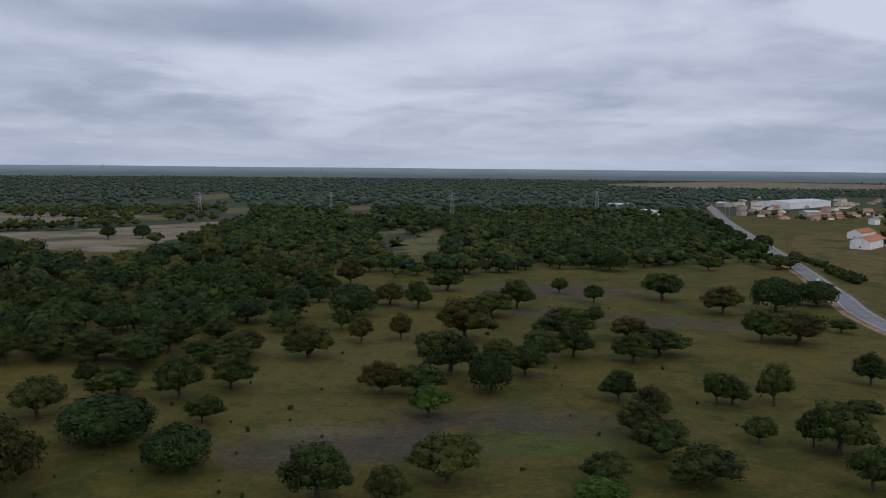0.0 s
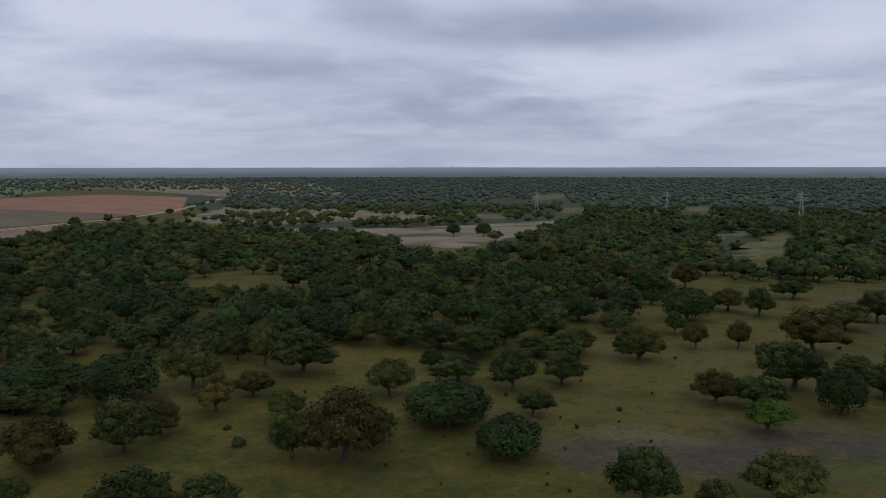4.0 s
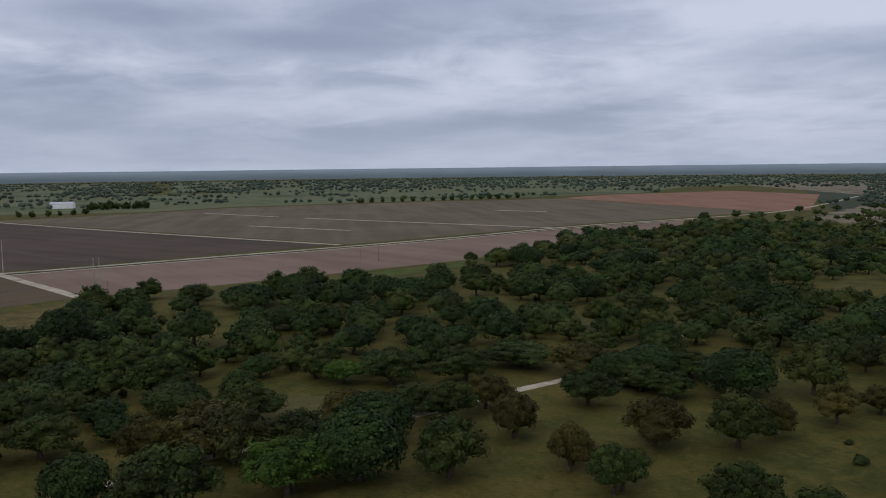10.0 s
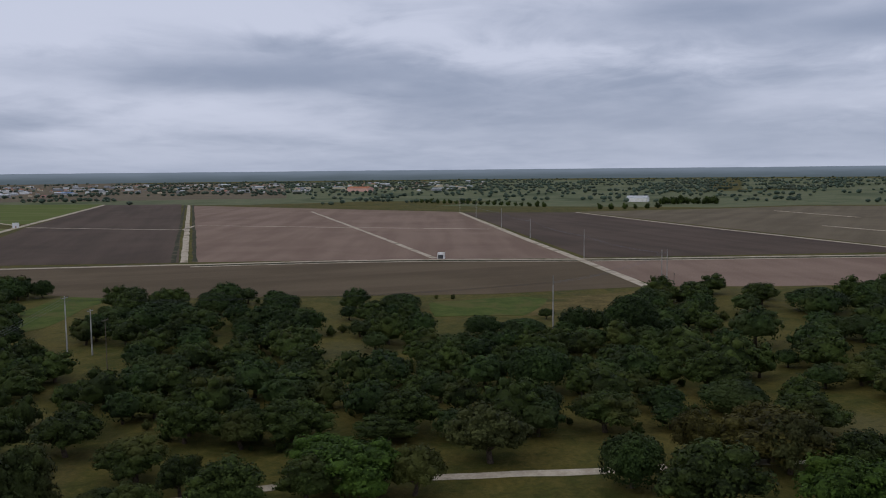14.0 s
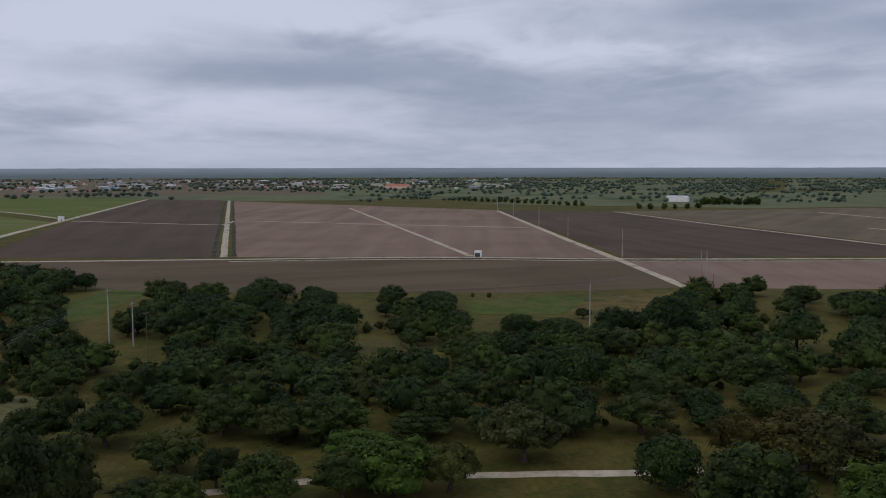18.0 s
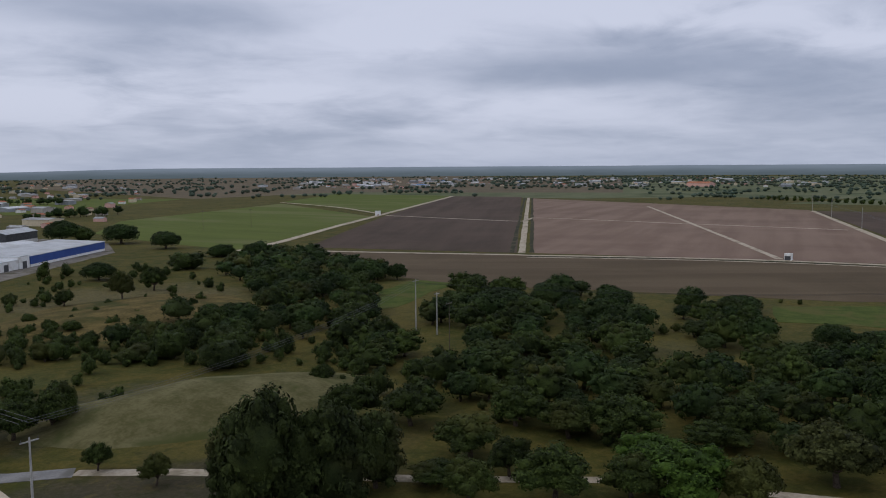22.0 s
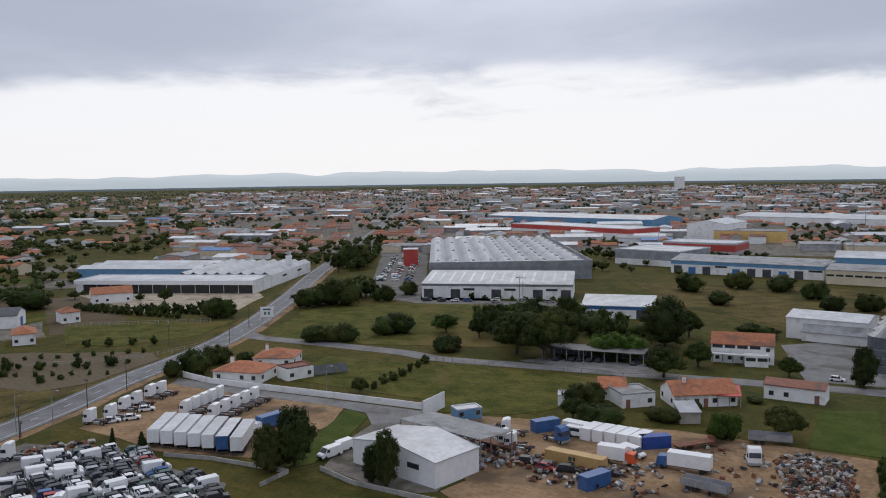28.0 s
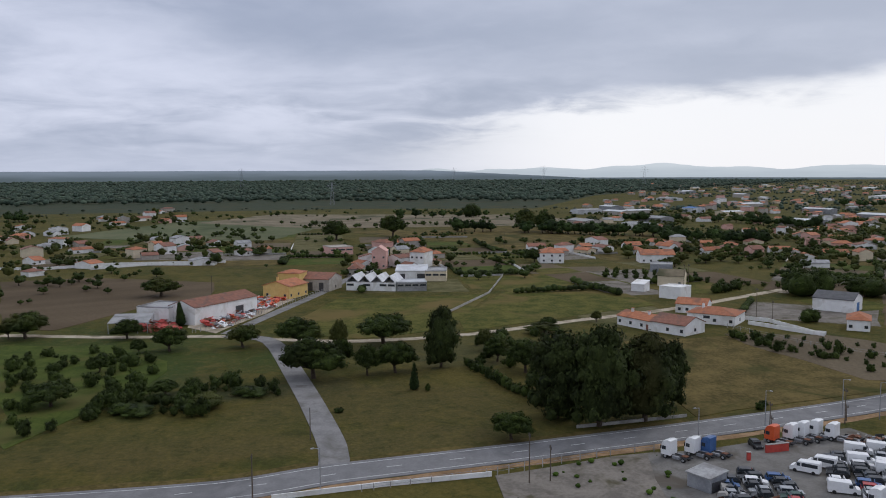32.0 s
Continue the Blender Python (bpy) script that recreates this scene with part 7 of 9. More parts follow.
building("estate_pale_hall", "wide low hall with white roof", "warehouse", (-311.0, -790.0), (-366.0, -819.0), 44, 6.5, "gable", 2.4, WHITE, PALE_ROOF)
building("estate_pale_hall", "white hall with a row of windows", "warehouse", (-318.0, -712.0), (-360.0, -734.5), 22, 7.4, "flat", 1.0, WHITE, GREY_ROOF, "bbbbbbbb", "bb")
building("pale_hall", "low grey-walled hall with white roof lights", "warehouse", (-121.9, -566.7), (-151.8, -582.7), 36, 4.4, "multi", 1.4, GREY_ROOF, PALE_ROOF, ".g.g", spans=2)
building("pale_hall", "wide low hall with pale grey roof", "warehouse", (-163.0, -612.0), (-207.0, -635.5), 34, 5.0, "multi", 1.4, GREY_ROOF, PALE_ROOF, spans=3)
building("pale_hall", "long low hall with white roof beside the teal hall", "warehouse", (-214.0, -618.0), (-262.0, -643.6), 30, 5.4, "flat", 1.0, GREY_ROOF, PALE_ROOF, "b.b.b")
building("pale_hall", "grey flat hall behind the arched hall", "warehouse", (-170.0, -556.0), (-205.0, -574.7), 26, 4.6, "flat", 0.8, METAL, GREY_ROOF)
building("blue_hall", "long hall with bright blue walls and pale roof", "warehouse", (-164.0, -720.0), (-226.0, -753.0), 40, 6.0, "gable", 2.0, BLUE, PALE_ROOF)
building("blue_hall", "hall with a bright blue sheet roof and walls", "warehouse", (-112.4, -672.0), (-160.0, -697.4), 34, 5.4, "gable", 2.6, BLUE, BLUE)
building("blue_hall", "hall with pale blue walls and roof", "warehouse", (-38.8, -722.0), (-92.0, -750.4), 40, 6.0, "gable", 2.2, SKY_BLUE, SKY_BLUE)
building("blue_store", "small bright blue store between dark trees", "warehouse", (-64.0, -628.0), (-82.0, -637.6), 15, 5.0, "gable", 1.4, BLUE, PALE_ROOF)
building("white_store_hall", "white hall with blue base by the water tower", "warehouse", (-175.0, -925.0), (-230.0, -954.3), 30, 7.4, "gable", 2.0, WHITE, PALE_ROOF, band=(BLUE, 0.0, 0.4))
building("plaster_hall", "long hall with pale roof behind the estate", "warehouse", (-400.8, -1406.0), (-497.8, -1397.0), 120, 9, "multi", 2.0, WHITE, PALE_ROOF, spans=3)

building("great_warehouse", "huge grey warehouse with vaulted pale roof behind a straight parapet", "warehouse", (237.6, -387.6), (162.8, -432.4), 196, 7.4, "vaults", 2.4, METAL, LIGHT_ROOF, spans=9)
_gw = bpy.data.objects["great_warehouse"]
_gl, _gh = span((237.6, -387.6), (162.8, -432.4)), 10.2
part("parapet", Shape().box(-0.1, -0.4, _gh - 3.0, _gl + 0.1, -0.05, _gh).box(_gl + 0.02, -0.05, _gh - 3.0, _gl + 0.4, 196, _gh), METAL, _gw)
for k in range(9):
    for j in range(9):
        if k >= 4 or j % 3 == 0:
            part("skylight", Shape().box((k + 0.5) * _gl / 9 - 0.8, 8 + j * 21, _gh - 0.5, (k + 0.5) * _gl / 9 + 0.8, 15 + j * 21, _gh + 0.12), GREY_ROOF, _gw)
building("front_warehouse", "long white warehouse with pale metal lean-to roof", "warehouse", (208.3, -333.2), (143.4, -357.0), 26, 6.6, "shed", 3.2, WHITE, LIGHT_ROOF, "g.gb.gb.gbg", band=(GREY_ROOF, 0.84, 1.0))
_fw = bpy.data.objects["front_warehouse"]
for k in range(14):
    part("roof_light", Shape().prism([(3.0, 7.25), (22.0, 9.60), (22.0, 9.68), (3.0, 7.33)], 2.2 + k * 4.8, 3.3 + k * 4.8, "x"), PALE_ROOF, _fw, "paler translucent roof sheet")
building("red_tower", "red and white tower block at the warehouse's end", "warehouse", (292.0, -446.0), (284.3, -450.6), 9, 10.5, "flat", 1, RED, WHITE)
_fa, _fb = (376.8, -274.4), (290.4, -310.5)
_fl = span(_fa, _fb)


def plan(along, deep):
    """A point of the factory's own grid: metres along its front, metres behind it."""
    u = ((_fb[0] - _fa[0]) / _fl, (_fb[1] - _fa[1]) / _fl)
    return (_fa[0] + along * u[0] - deep * u[1], _fa[1] + along * u[1] + deep * u[0])


_f = building("factory", "low white factory hall with black panels for open loading bays", "factory", _fa, _fb, 24, 6.3, "flat", 1.0, WHITE, PALE_ROOF)
# black panels flush on the wall paint the shade inside the open bays
for k in range(12):
    part("loading_bay", Shape().box(4.0 + k * 7.4, -0.05, 0.0, 4.0 + k * 7.4 + 7.1, 0.1, 4.5), PAINT_BLACK, _f, "black panel for the shade inside an open loading bay")
part("fascia", Shape().box(-0.2, -1.6, 4.4, _fl + 0.2, -0.06, 6.5), PAINT_WHITE, _f)
building("factory_sawtooth", "white factory hall under rows of sawtooth roof lights", "factory", plan(42, 24.4), plan(_fl, 24.4), 70, 6.0, "multi", 1.6, WHITE, LIGHT_ROOF, "", "", "..b..b..", spans=8)
for k in range(3):
    building("factory_wing", "long factory wing with pale roof and blue gable end", "factory", plan(-34, 58 + 13.4 * k), plan(40, 58 + 13.4 * k), 13, 5.6, "gable", 1.5, SKY_BLUE if k == 0 else WHITE, PALE_ROOF)
building("factory_link", "flat grey roof over the factory's inner yard", "factory", plan(0, 24.5), plan(40, 24.5), 18, 4.2, "flat", 0.6, WHITE, GREY_ROOF)
_k = thing("factory_tank", *plan(_fl - 4, 66), 0, "tall white tank beside the sawtooth hall", "tank")
part("tank_shell", Shape().tube(0, 0, 0, 12.5, 1.8, 1.8, 14), PAINT_WHITE, _k)
part("tank_top", Shape().tube(0, 0, 12.5, 13.1, 1.8, 0.5, 14), METAL, _k)
building("factory_house", "white house with orange roof before the factory", "house", (333.9, -250.9), (324.2, -265.9), 12, 4.5, "gable", 2.4, WHITE, TILE, "ww.w", "w")
building("factory_lodge", "small white house with orange roof", "house", (299.3, -210.9), (296.9, -217.5), 8, 4.2, "hip", 2, WHITE, TILE, "w.w")
building("red_row", "long white hall with red fascia", "warehouse", (358.0, -734.5), (224.6, -683.3), 40, 10, "flat", 1.5, WHITE, PALE_ROOF, "", band=(RED, 0.62, 1.0))
building("grey_row", "grey and white hall with red corner", "warehouse", (178.4, -514.2), (135.4, -504.7), 40, 9, "flat", 1.5, METAL, PALE_ROOF, "", band=(WHITE, 0.0, 0.4))
building("red_hall", "hall with white wall and red roof end", "warehouse", (163.8, -568.0), (115.8, -563.6), 30, 10, "flat", 1.5, PALE_ROOF, PALE_ROOF, "", band=(RED, 0.5, 0.92))
building("blue_row", "long white hall with pale blue gates and grey roof", "warehouse", (133.4, -478.8), (53.4, -473.2), 35, 7, "gable", 2.2, WHITE, GREY_ROOF, "gBgbBggBgb", band=(SKY_BLUE, 0.72, 1.0))
building("cream_row", "long cream hall with small windows", "warehouse", (51.0, -460.0), (21.1, -458.0), 30, 7, "gable", 1.8, CREAM, GREY_ROOF, "bbbbbbb")
building("teal_row", "long hall with pale teal roof", "warehouse", (469.2, -899.7), (255.0, -847.8), 60, 9, "gable", 3, SKY_BLUE, PALE_ROOF)
building("white_works", "white works hall with pale roof", "warehouse", (185.5, -712.4), (153.2, -708.2), 50, 14, "gable", 3, WHITE, PALE_ROOF, "", "", "", "y")
building("yellow_works", "yellow works with tower among sheds", "warehouse", (161.7, -703.5), (107.8, -708.2), 30, 9, "flat", 1, YELLOW_WALL, GREY_ROOF)
building("long_white_hall", "long white hall with pale roof", "warehouse", (194.9, -947.9), (4.9, -893.0), 60, 9, "gable", 3, WHITE, PALE_ROOF)
building("small_white_house", "small white house with pale roof", "house", (19.3, -624.6), (8.6, -623.4), 12, 5, "gable", 3, WHITE, PALE_ROOF, "w.", "", "", "y")
building("small_white_house", "small cream house with orange roof", "house", (5.3, -623.0), (-4.6, -621.9), 12, 5, "gable", 3, CREAM, TILE, "w.", "", "", "y")
building("depot_long_hall", "long hall with blue gutter by the road", "warehouse", (53.0, -516.8), (-5.5, -518.3), 30, 8, "gable", 2.5, SKY_BLUE, PALE_ROOF)

_w = thing("water_tower", *(-266.9, -1078.5), 0, "white concrete water tower with a flared top", "water tower")
_hh = 29.4
part("shaft", Shape().tube(0, 0, 0, _hh * 0.78, 4.0, 3.2, 16), PAINT_WHITE, _w)
part("bowl", Shape().tube(0, 0, _hh * 0.76, _hh * 0.92, 3.4, 11, 20).tube(0, 0, _hh * 0.92, _hh * 0.96, 11, 9, 20), PAINT_WHITE, _w)
part("mast", Shape().tube(0, 0, _hh * 0.96, _hh, 1.2, 0.6, 8), PAINT_WHITE, _w)
for k in range(3):
    building("tower_block", "tall pale apartment block in the far town", "apartment block", (-338.6, -3080.7) if k == 0 else (-351.4, -3070.0) if k == 1 else (-364.1, -3059.3), (-349.6, -3071.5) if k == 0 else (-362.3, -3060.9) if k == 1 else (-373.0, -3051.8), 20, 32.0 - 3 * k, "flat", 2, CREAM, BARE)
building("far_mast_house", "pale block with a tall chimney in the far town", "factory", (820.9, -2981.2), (796.8, -2966.6), 20, 42, "flat", 2, WHITE, WHITE)

# -- the workshop yard --
_a, _b = (99.0, -132.0), (77.5, -127.4)
_d = span(_b, (77.5, -139.6))
building("workshop", "white sheet-clad workshop with pale gable roof", "workshop", _a, _b, _d, 4.8, "gable", 1.6, PAINT_WHITE, PALE_ROOF, ".s..b.", "", "", "y", 0.2)
canopy("workshop_canopy", "wide grey sheet canopy behind the workshop", away(_a, _b, _d + 0.5), away(_b, (2 * _b[0] - _a[0], 2 * _b[1] - _a[1]), _d + 0.5), 10, 6.0, GREY_ROOF, -0.6, 5)
building("shack_blue", "small blue shack with junk on its roof", "shed", (95.1, -166.5), (91.2, -171.3), 4, 2.5, "flat", 0.5, SKY_BLUE, PALE_ROOF, "w.w")
building("house_lane", "white house with orange hip roof beside the lane", "house", (174.6, -168.9), (160.7, -172.5), 11, 2.9, "hip", 2.2, WHITE, TILE, "w.ww", "w.", "w.w", chimney=1)
building("house_lane", "tall white house with orange hip roof and terrace", "house", (176.6, -187.2), (165.8, -192.5), 11, 2.8, "hip", 2.2, WHITE, TILE, "w.w", "", "w.w", chimney=1)
building("terrace_annex", "white flat-roofed terrace annex", "house", (155.7, -178.3), (152.8, -186.1), 6, 3.4, "flat", 0.8, WHITE, BROWN_TILE, "w.w")
garden_wall("white boundary wall along the lane", [(186.2, -168.8), (173.0, -166.6), (156.9, -168.0), (134.9, -169.8), (106.9, -171.5)], 1.6)
garden_wall("tall white end wall of the workshop yard", [(103.6, -165.0), (103.8, -175.5)], 4.0)
garden_wall("low pale wall round the workshop yard", [(102.3, -125.7), (92.3, -122.5), (79.6, -122.0), (72.8, -122.1)], 0.9, CONCRETE)
garden_wall("low pale wall round the car yard", [(135.8, -117.2), (125.3, -120.1), (106.6, -121.5), (106.4, -113.3)], 0.8, CONCRETE)
garden_wall("white low wall beside the main road", [(144.0, 12.4), (147.8, -7.1), (150.4, -26.9)], 0.9, WHITE)
garden_wall("low weedy earth bank across the meadow", [(7.4, -143.4), (9.2, -182.5), (-15.8, -183.9), (-56.5, -186.2)], 0.3, DITCH, 0.6)
garden_wall("pale ditch wall beside the side road", [(-76.7, -181.1), (-71.3, -148.7), (-67.4, -132.3)], 0.4, CONCRETE)

# -- the village --
V = "village houses"
building("barn", "large white barn with dull red roof", "barn", (322.4, 63.3), (315.1, 52.9), 34, 6.5, "gable", 2.2, WHITE, BROWN_TILE, "", "", "...g.", "y", 0.3)
building("barn_wing", "white flat wing of the barn", "barn", (324.0, 75.2), (318.7, 62.6), 14, 6.0, "flat", 1, WHITE, GREY_ROOF)
canopy("machine_shed", "low grey lean-to roof over red machines", (302.7, 80.3), (302.9, 66.8), 12, 3.6, GREY_ROOF, 1.4, 5)
building("yellow_house", "yellow house with stepped orange tile roofs", "house", (382.0, 34.4), (375.3, 22.6), 15, 5.5, "gable", 2.0, YELLOW_WALL, TILE, "w.w", "", "w.w.w", "y", 0.5, chimney=1)
building("yellow_upper_house", "upper yellow storey with orange roof", "house", (401.0, 29.3), (397.6, 19.3), 10, 8.5, "hip", 1.6, YELLOW_WALL, TILE, "w.w")
building("brown_barn", "brick-red tiled barn with open front", "barn", (403.1, 18.2), (397.4, 5.5), 14, 5.5, "gable", 2.4, BARE, BROWN_TILE, ".g.g.", "", "w")
building("white_farm", "long white farmhouse with orange roof and chimneys", "house", (297.0, -99.2), (282.7, -106.2), 9, 3.4, "gable", 1.6, WHITE, TILE, "w.w.wd", "", "", chimney=2)
building("white_farm", "white farmhouse with weathered brown roof", "house", (282.7, -106.4), (271.4, -114.2), 12, 3.6, "gable", 2.2, WHITE, BROWN_TILE, "s.w.w", "", "w")
building("orange_villa", "low villa with several orange tile roofs", "house", (297.9, -125.9), (286.8, -139.1), 14, 3.6, "hip", 2.0, WHITE, TILE, "w.bw.w", "w", "w", chimney=1)
building("orange_villa", "rear wing with orange roof", "house", (318.8, -130.0), (312.1, -139.8), 10, 3.6, "gable", 1.8, WHITE, TILE, "ww.w")
building("white_store", "white store with dark grey roof and blue door", "house", (317.6, -186.3), (306.5, -196.8), 13, 5.0, "gable", 2.2, WHITE, DARK_METAL, "s.s.s.s", "", ".B.")
building("orange_house", "white house with orange hip roof", "house", (274.3, -173.9), (270.3, -180.0), 12, 3.8, "hip", 2.0, WHITE, TILE, "w.w", "", "w.w")
building("white_box_house", "white block with flat roof", "shed", (356.9, -137.9), (349.3, -144.6), 10, 5.0, "flat", 1, WHITE, WHITE)
building("cream_house", "cream gabled house by the sandy lane", "house", (393.8, -151.2), (388.1, -162.2), 14, 5.0, "gable", 2.4, CREAM, PALE_SAND, "..w")
building("white_box_house", "small white hut in the field", "hut", (378.9, -133.0), (374.5, -137.6), 6, 3.4, "shed", 1.2, WHITE, WHITE)
building("long_roof_hall", "greenhouse hall with red-tiled building behind", "farm", (449.4, -168.2), (445.0, -179.3), 12, 4.0, "flat", 1, METAL, GREY_ROOF)
building("red_roof_row", "long white row with red tile roof", "house", (491.2, -177.8), (488.0, -198.3), 14, 5.0, "gable", 2.6, WHITE, TILE, "ww.ww")
building("pink_house", "tall pink house with ornate front", "house", (486.2, -17.4), (484.9, -25.4), 12, 10, "gable", 2.6, PINK, PINK, "w.w/w.w", "", "", "y")
building("white_red_house", "white two-storey house with red roof", "house", (488.5, -39.3), (484.5, -47.0), 14, 9, "hip", 2.6, WHITE, TILE, "w.w/www")
building("white_works", "low white works with pale roofs", "works", (431.6, -27.4), (429.3, -43.1), 24, 5, "gable", 1.8, WHITE, PALE_ROOF, "g.g")
building("white_works", "low white works with window band", "works", (427.2, -42.0), (425.6, -52.7), 18, 5, "flat", 1.2, CREAM, GREY_ROOF, "bbb")
building("tent_hall", "low white hall with peaked pale roofs", "works", (400.1, -2.3), (393.0, -24.9), 16, 4, "multi", 3.0, WHITE, PALE_ROOF, "b.b.bb", spans=4)
building("tent_hall", "low pale hall with long roof", "works", (392.9, -25.5), (392.7, -39.4), 12, 4, "flat", 1.0, GREY_ROOF, PALE_ROOF, "bbbb")
building("brick_house", "brown-roofed house behind a garden wall", "house", (451.6, -3.3), (450.5, -10.7), 14, 4, "hip", 3, BARE, BROWN_TILE, "w.w")
building("red_villa", "white villa with bright red roof", "house", (500.4, -118.5), (498.2, -132.9), 18, 6, "hip", 3, WHITE, TILE, "www/www")
building("pink_row", "pale pink row house", "house", (568.8, 6.8), (574.1, -8.2), 16, 5, "flat", 1, PINK, BARE, "bbb")

_r = random.Random(77)


YARDS = []


def village_house(x, y, turn, rng, far=False):
    L, D, h = rng.uniform(8, 16), rng.uniform(6.5, 10), rng.choice((2.6, 2.8, 3.0, 3.0, 5.4))
    YARDS.append((x + L / 2 * math.cos(turn), y + L / 2 * math.sin(turn)))
    a = (x, y)
    b = (x + L * math.cos(turn), y + L * math.sin(turn))
    wall = rng.choice((WHITE, WHITE, WHITE, CREAM, BARE, PINK))
    cover = rng.choice((TILE, TILE, TILE, BROWN_TILE, BROWN_TILE, GREY_ROOF))
    words = {"white_plaster": "white", "cream_plaster": "cream", "pink_plaster": "pink", "yellow_plaster": "yellow", "bare_render": "grey"}[wall.name]
    tiles = {"clay_roof_tiles": "an orange tile roof", "weathered_roof_tiles": "a weathered brown roof", "fibre_cement_roof": "a grey sheet roof"}[cover.name]
    style = rng.choice(("gable", "gable", "hip"))
    return building("house", "%s %s house with %s" % ("two-storey" if h > 5 else "small", words, tiles), "house", a, b, D, h, style, rng.uniform(1.3, 2.1), wall, cover,
                    "" if far else rng.choice(("w.w", "wdw", "ww.w")), "" if far else "w", "", rng.choice("xy"), group="houses of the town")


def fill_houses(ring, count, seed, far=False, gap=17):
    rng = random.Random(seed)
    xs, ys = [p[0] for p in ring], [p[1] for p in ring]
    done, tries = [], 0
    while len(done) < count and tries < 4000:
        tries += 1
        p = (rng.uniform(min(xs), max(xs)), rng.uniform(min(ys), max(ys)))
        if not inside(p, ring) or any(span(p, q) < gap for q in done) or near_line(p, main_run) < 16 or near_line(p, side_run) < 14:
            continue
        done.append(p)
        a = math.atan2(p[1], p[0]) + math.pi / 2 + rng.choice((0.2, 0.2, -0.9, 0.5)) + rng.uniform(-0.15, 0.15)
        village_house(p[0], p[1], a, rng, far)


fill_houses([(537.9, 203.0), (675.9, 213.7), (714.1, 124.6), (685.7, 54.5), (564.2, 48.7), (506.9, 98.4), (499.2, 140.2), (476.8, 163.0)], 22, 1)
fill_houses([(820.4, 258.9), (1080.9, 274.6), (1264.4, 219.2), (899.0, 156.4), (811.4, 206.7)], 14, 2, True)
fill_houses([(505.6, -5.5), (648.8, -41.5), (627.3, -82.1), (495.9, -68.2), (446.9, -34.4)], 12, 3)
fill_houses([(594.9, -138.7), (621.0, -209.9), (630.5, -276.3), (537.8, -235.9), (533.8, -143.1)], 16, 4)
fill_houses([(520.3, -228.3), (697.1, -335.7), (775.6, -528.5), (457.9, -313.1), (440.2, -245.2), (469.7, -237.1)], 26, 5)
fill_houses([(567.4, -288.1), (892.1, -518.9), (940.8, -681.5), (591.3, -427.3), (479.2, -300.0)], 18, 6)
fill_houses([(611.2, -483.3), (994.8, -818.9), (883.9, -954.3), (610.4, -703.5), (561.6, -545.5)], 20, 7, True)
fill_houses([(772.0, 290.1), (927.5, 314.7), (919.0, 267.4), (762.0, 231.4), (683.0, 257.0)], 8, 8, True)
fill_houses([(341.1, 928.4), (516.8, 1385.0), (639.4, 1525.4), (402.3, 988.6)], 10, 9, True, 22)
fill_houses([(385.3, 888.6), (530.1, 1206.2), (682.9, 1320.6), (521.5, 1006.8)], 10, 10, True, 22)
building("village_hall", "long white hall with pale roof in the village", "warehouse", (514.3, 1269.8), (627.6, 1387.4), 60, 9, "gable", 3, WHITE, PALE_ROOF)
building("white_house_pair", "white gabled house with orange roof by the field", "house", (308.7, 615.6), (337.9, 650.1), 14, 6, "gable", 3, WHITE, TILE, "w.w", "w")
building("white_house_pair", "white house with orange roof behind", "house", (350.4, 714.1), (375.6, 740.6), 12, 5, "gable", 3, WHITE, TILE, "w.w", "w")

# -- the far town, in the mass --
def town(name, a0, a1, r0, r1, seed, label, halls=0.1, dense=1.0):
    rng = random.Random(seed)
    shells = {k.name: (k, Shape()) for k in (WHITE, CREAM, PINK, BARE, TILE, BROWN_TILE, GREY_ROOF, PALE_ROOF, BLUE, SKY_BLUE, METAL)}
    r = r0
    while r < r1:
        a = a0
        while a < a1:
            big = rng.random() < halls
            L, D, h = (rng.uniform(18, 46), rng.uniform(12, 24), rng.uniform(4.0, 6.5)) if big else (rng.uniform(7, 16), rng.uniform(6, 10), rng.choice((2.6, 3.0, 3.2, 3.4, 5.8)))
            a += math.degrees(L / r) * rng.uniform(0.9, 2.3) / dense
            x, y = heading_point(a, r * rng.uniform(0.975, 1.025))
            if near_line((x, y), main_run) < L * 0.6 + 9 or near_line((x, y), side_run) < L * 0.6 + 9 or noise.noise(Vector((x / 220, y / 220, seed))) < -0.28:
                continue
            t = rng.choice((0.35, 0.35, 1.9)) + rng.uniform(-0.1, 0.1)
            m = Matrix.Translation((x, y, 0)) @ Matrix.Rotation(t, 4, "Z")
            wall = rng.choice((WHITE, PALE_ROOF, METAL, GREY_ROOF, BARE, CREAM) if big else (WHITE, CREAM, BARE, BARE, PINK))
            cover = rng.choice((PALE_ROOF, PALE_ROOF, GREY_ROOF, GREY_ROOF, BLUE if rng.random() < 0.12 else PALE_ROOF) if big else (TILE, TILE, TILE, BROWN_TILE, BROWN_TILE, GREY_ROOF))
            k = rng.uniform(1.0, 1.9)
            body, lid = shells[wall.name][1], shells[cover.name][1]
            i = len(body.v)
            body.prism([(0, 0), (D, 0), (D, h), (D / 2, h + k), (0, h)], 0, L, "x")
            body.v[i:] = [tuple(m @ Vector(v)) for v in body.v[i:]]
            i = len(lid.v)
            lid.prism([(-0.4, h - 0.1), (D / 2, h + k), (D + 0.4, h - 0.1), (D + 0.4, h + 0.15), (D / 2, h + k + 0.25), (-0.4, h + 0.15)], -0.3, L + 0.3, "x")
            lid.v[i:] = [tuple(m @ Vector(v)) for v in lid.v[i:]]
        r *= 1 + (0.036 if r < 1500 else 0.05)
    for nm, (mat, s) in shells.items():
        if s.v:
            tagged(new(name, s.mesh(name, mat)), label, "town", "", "stuff")


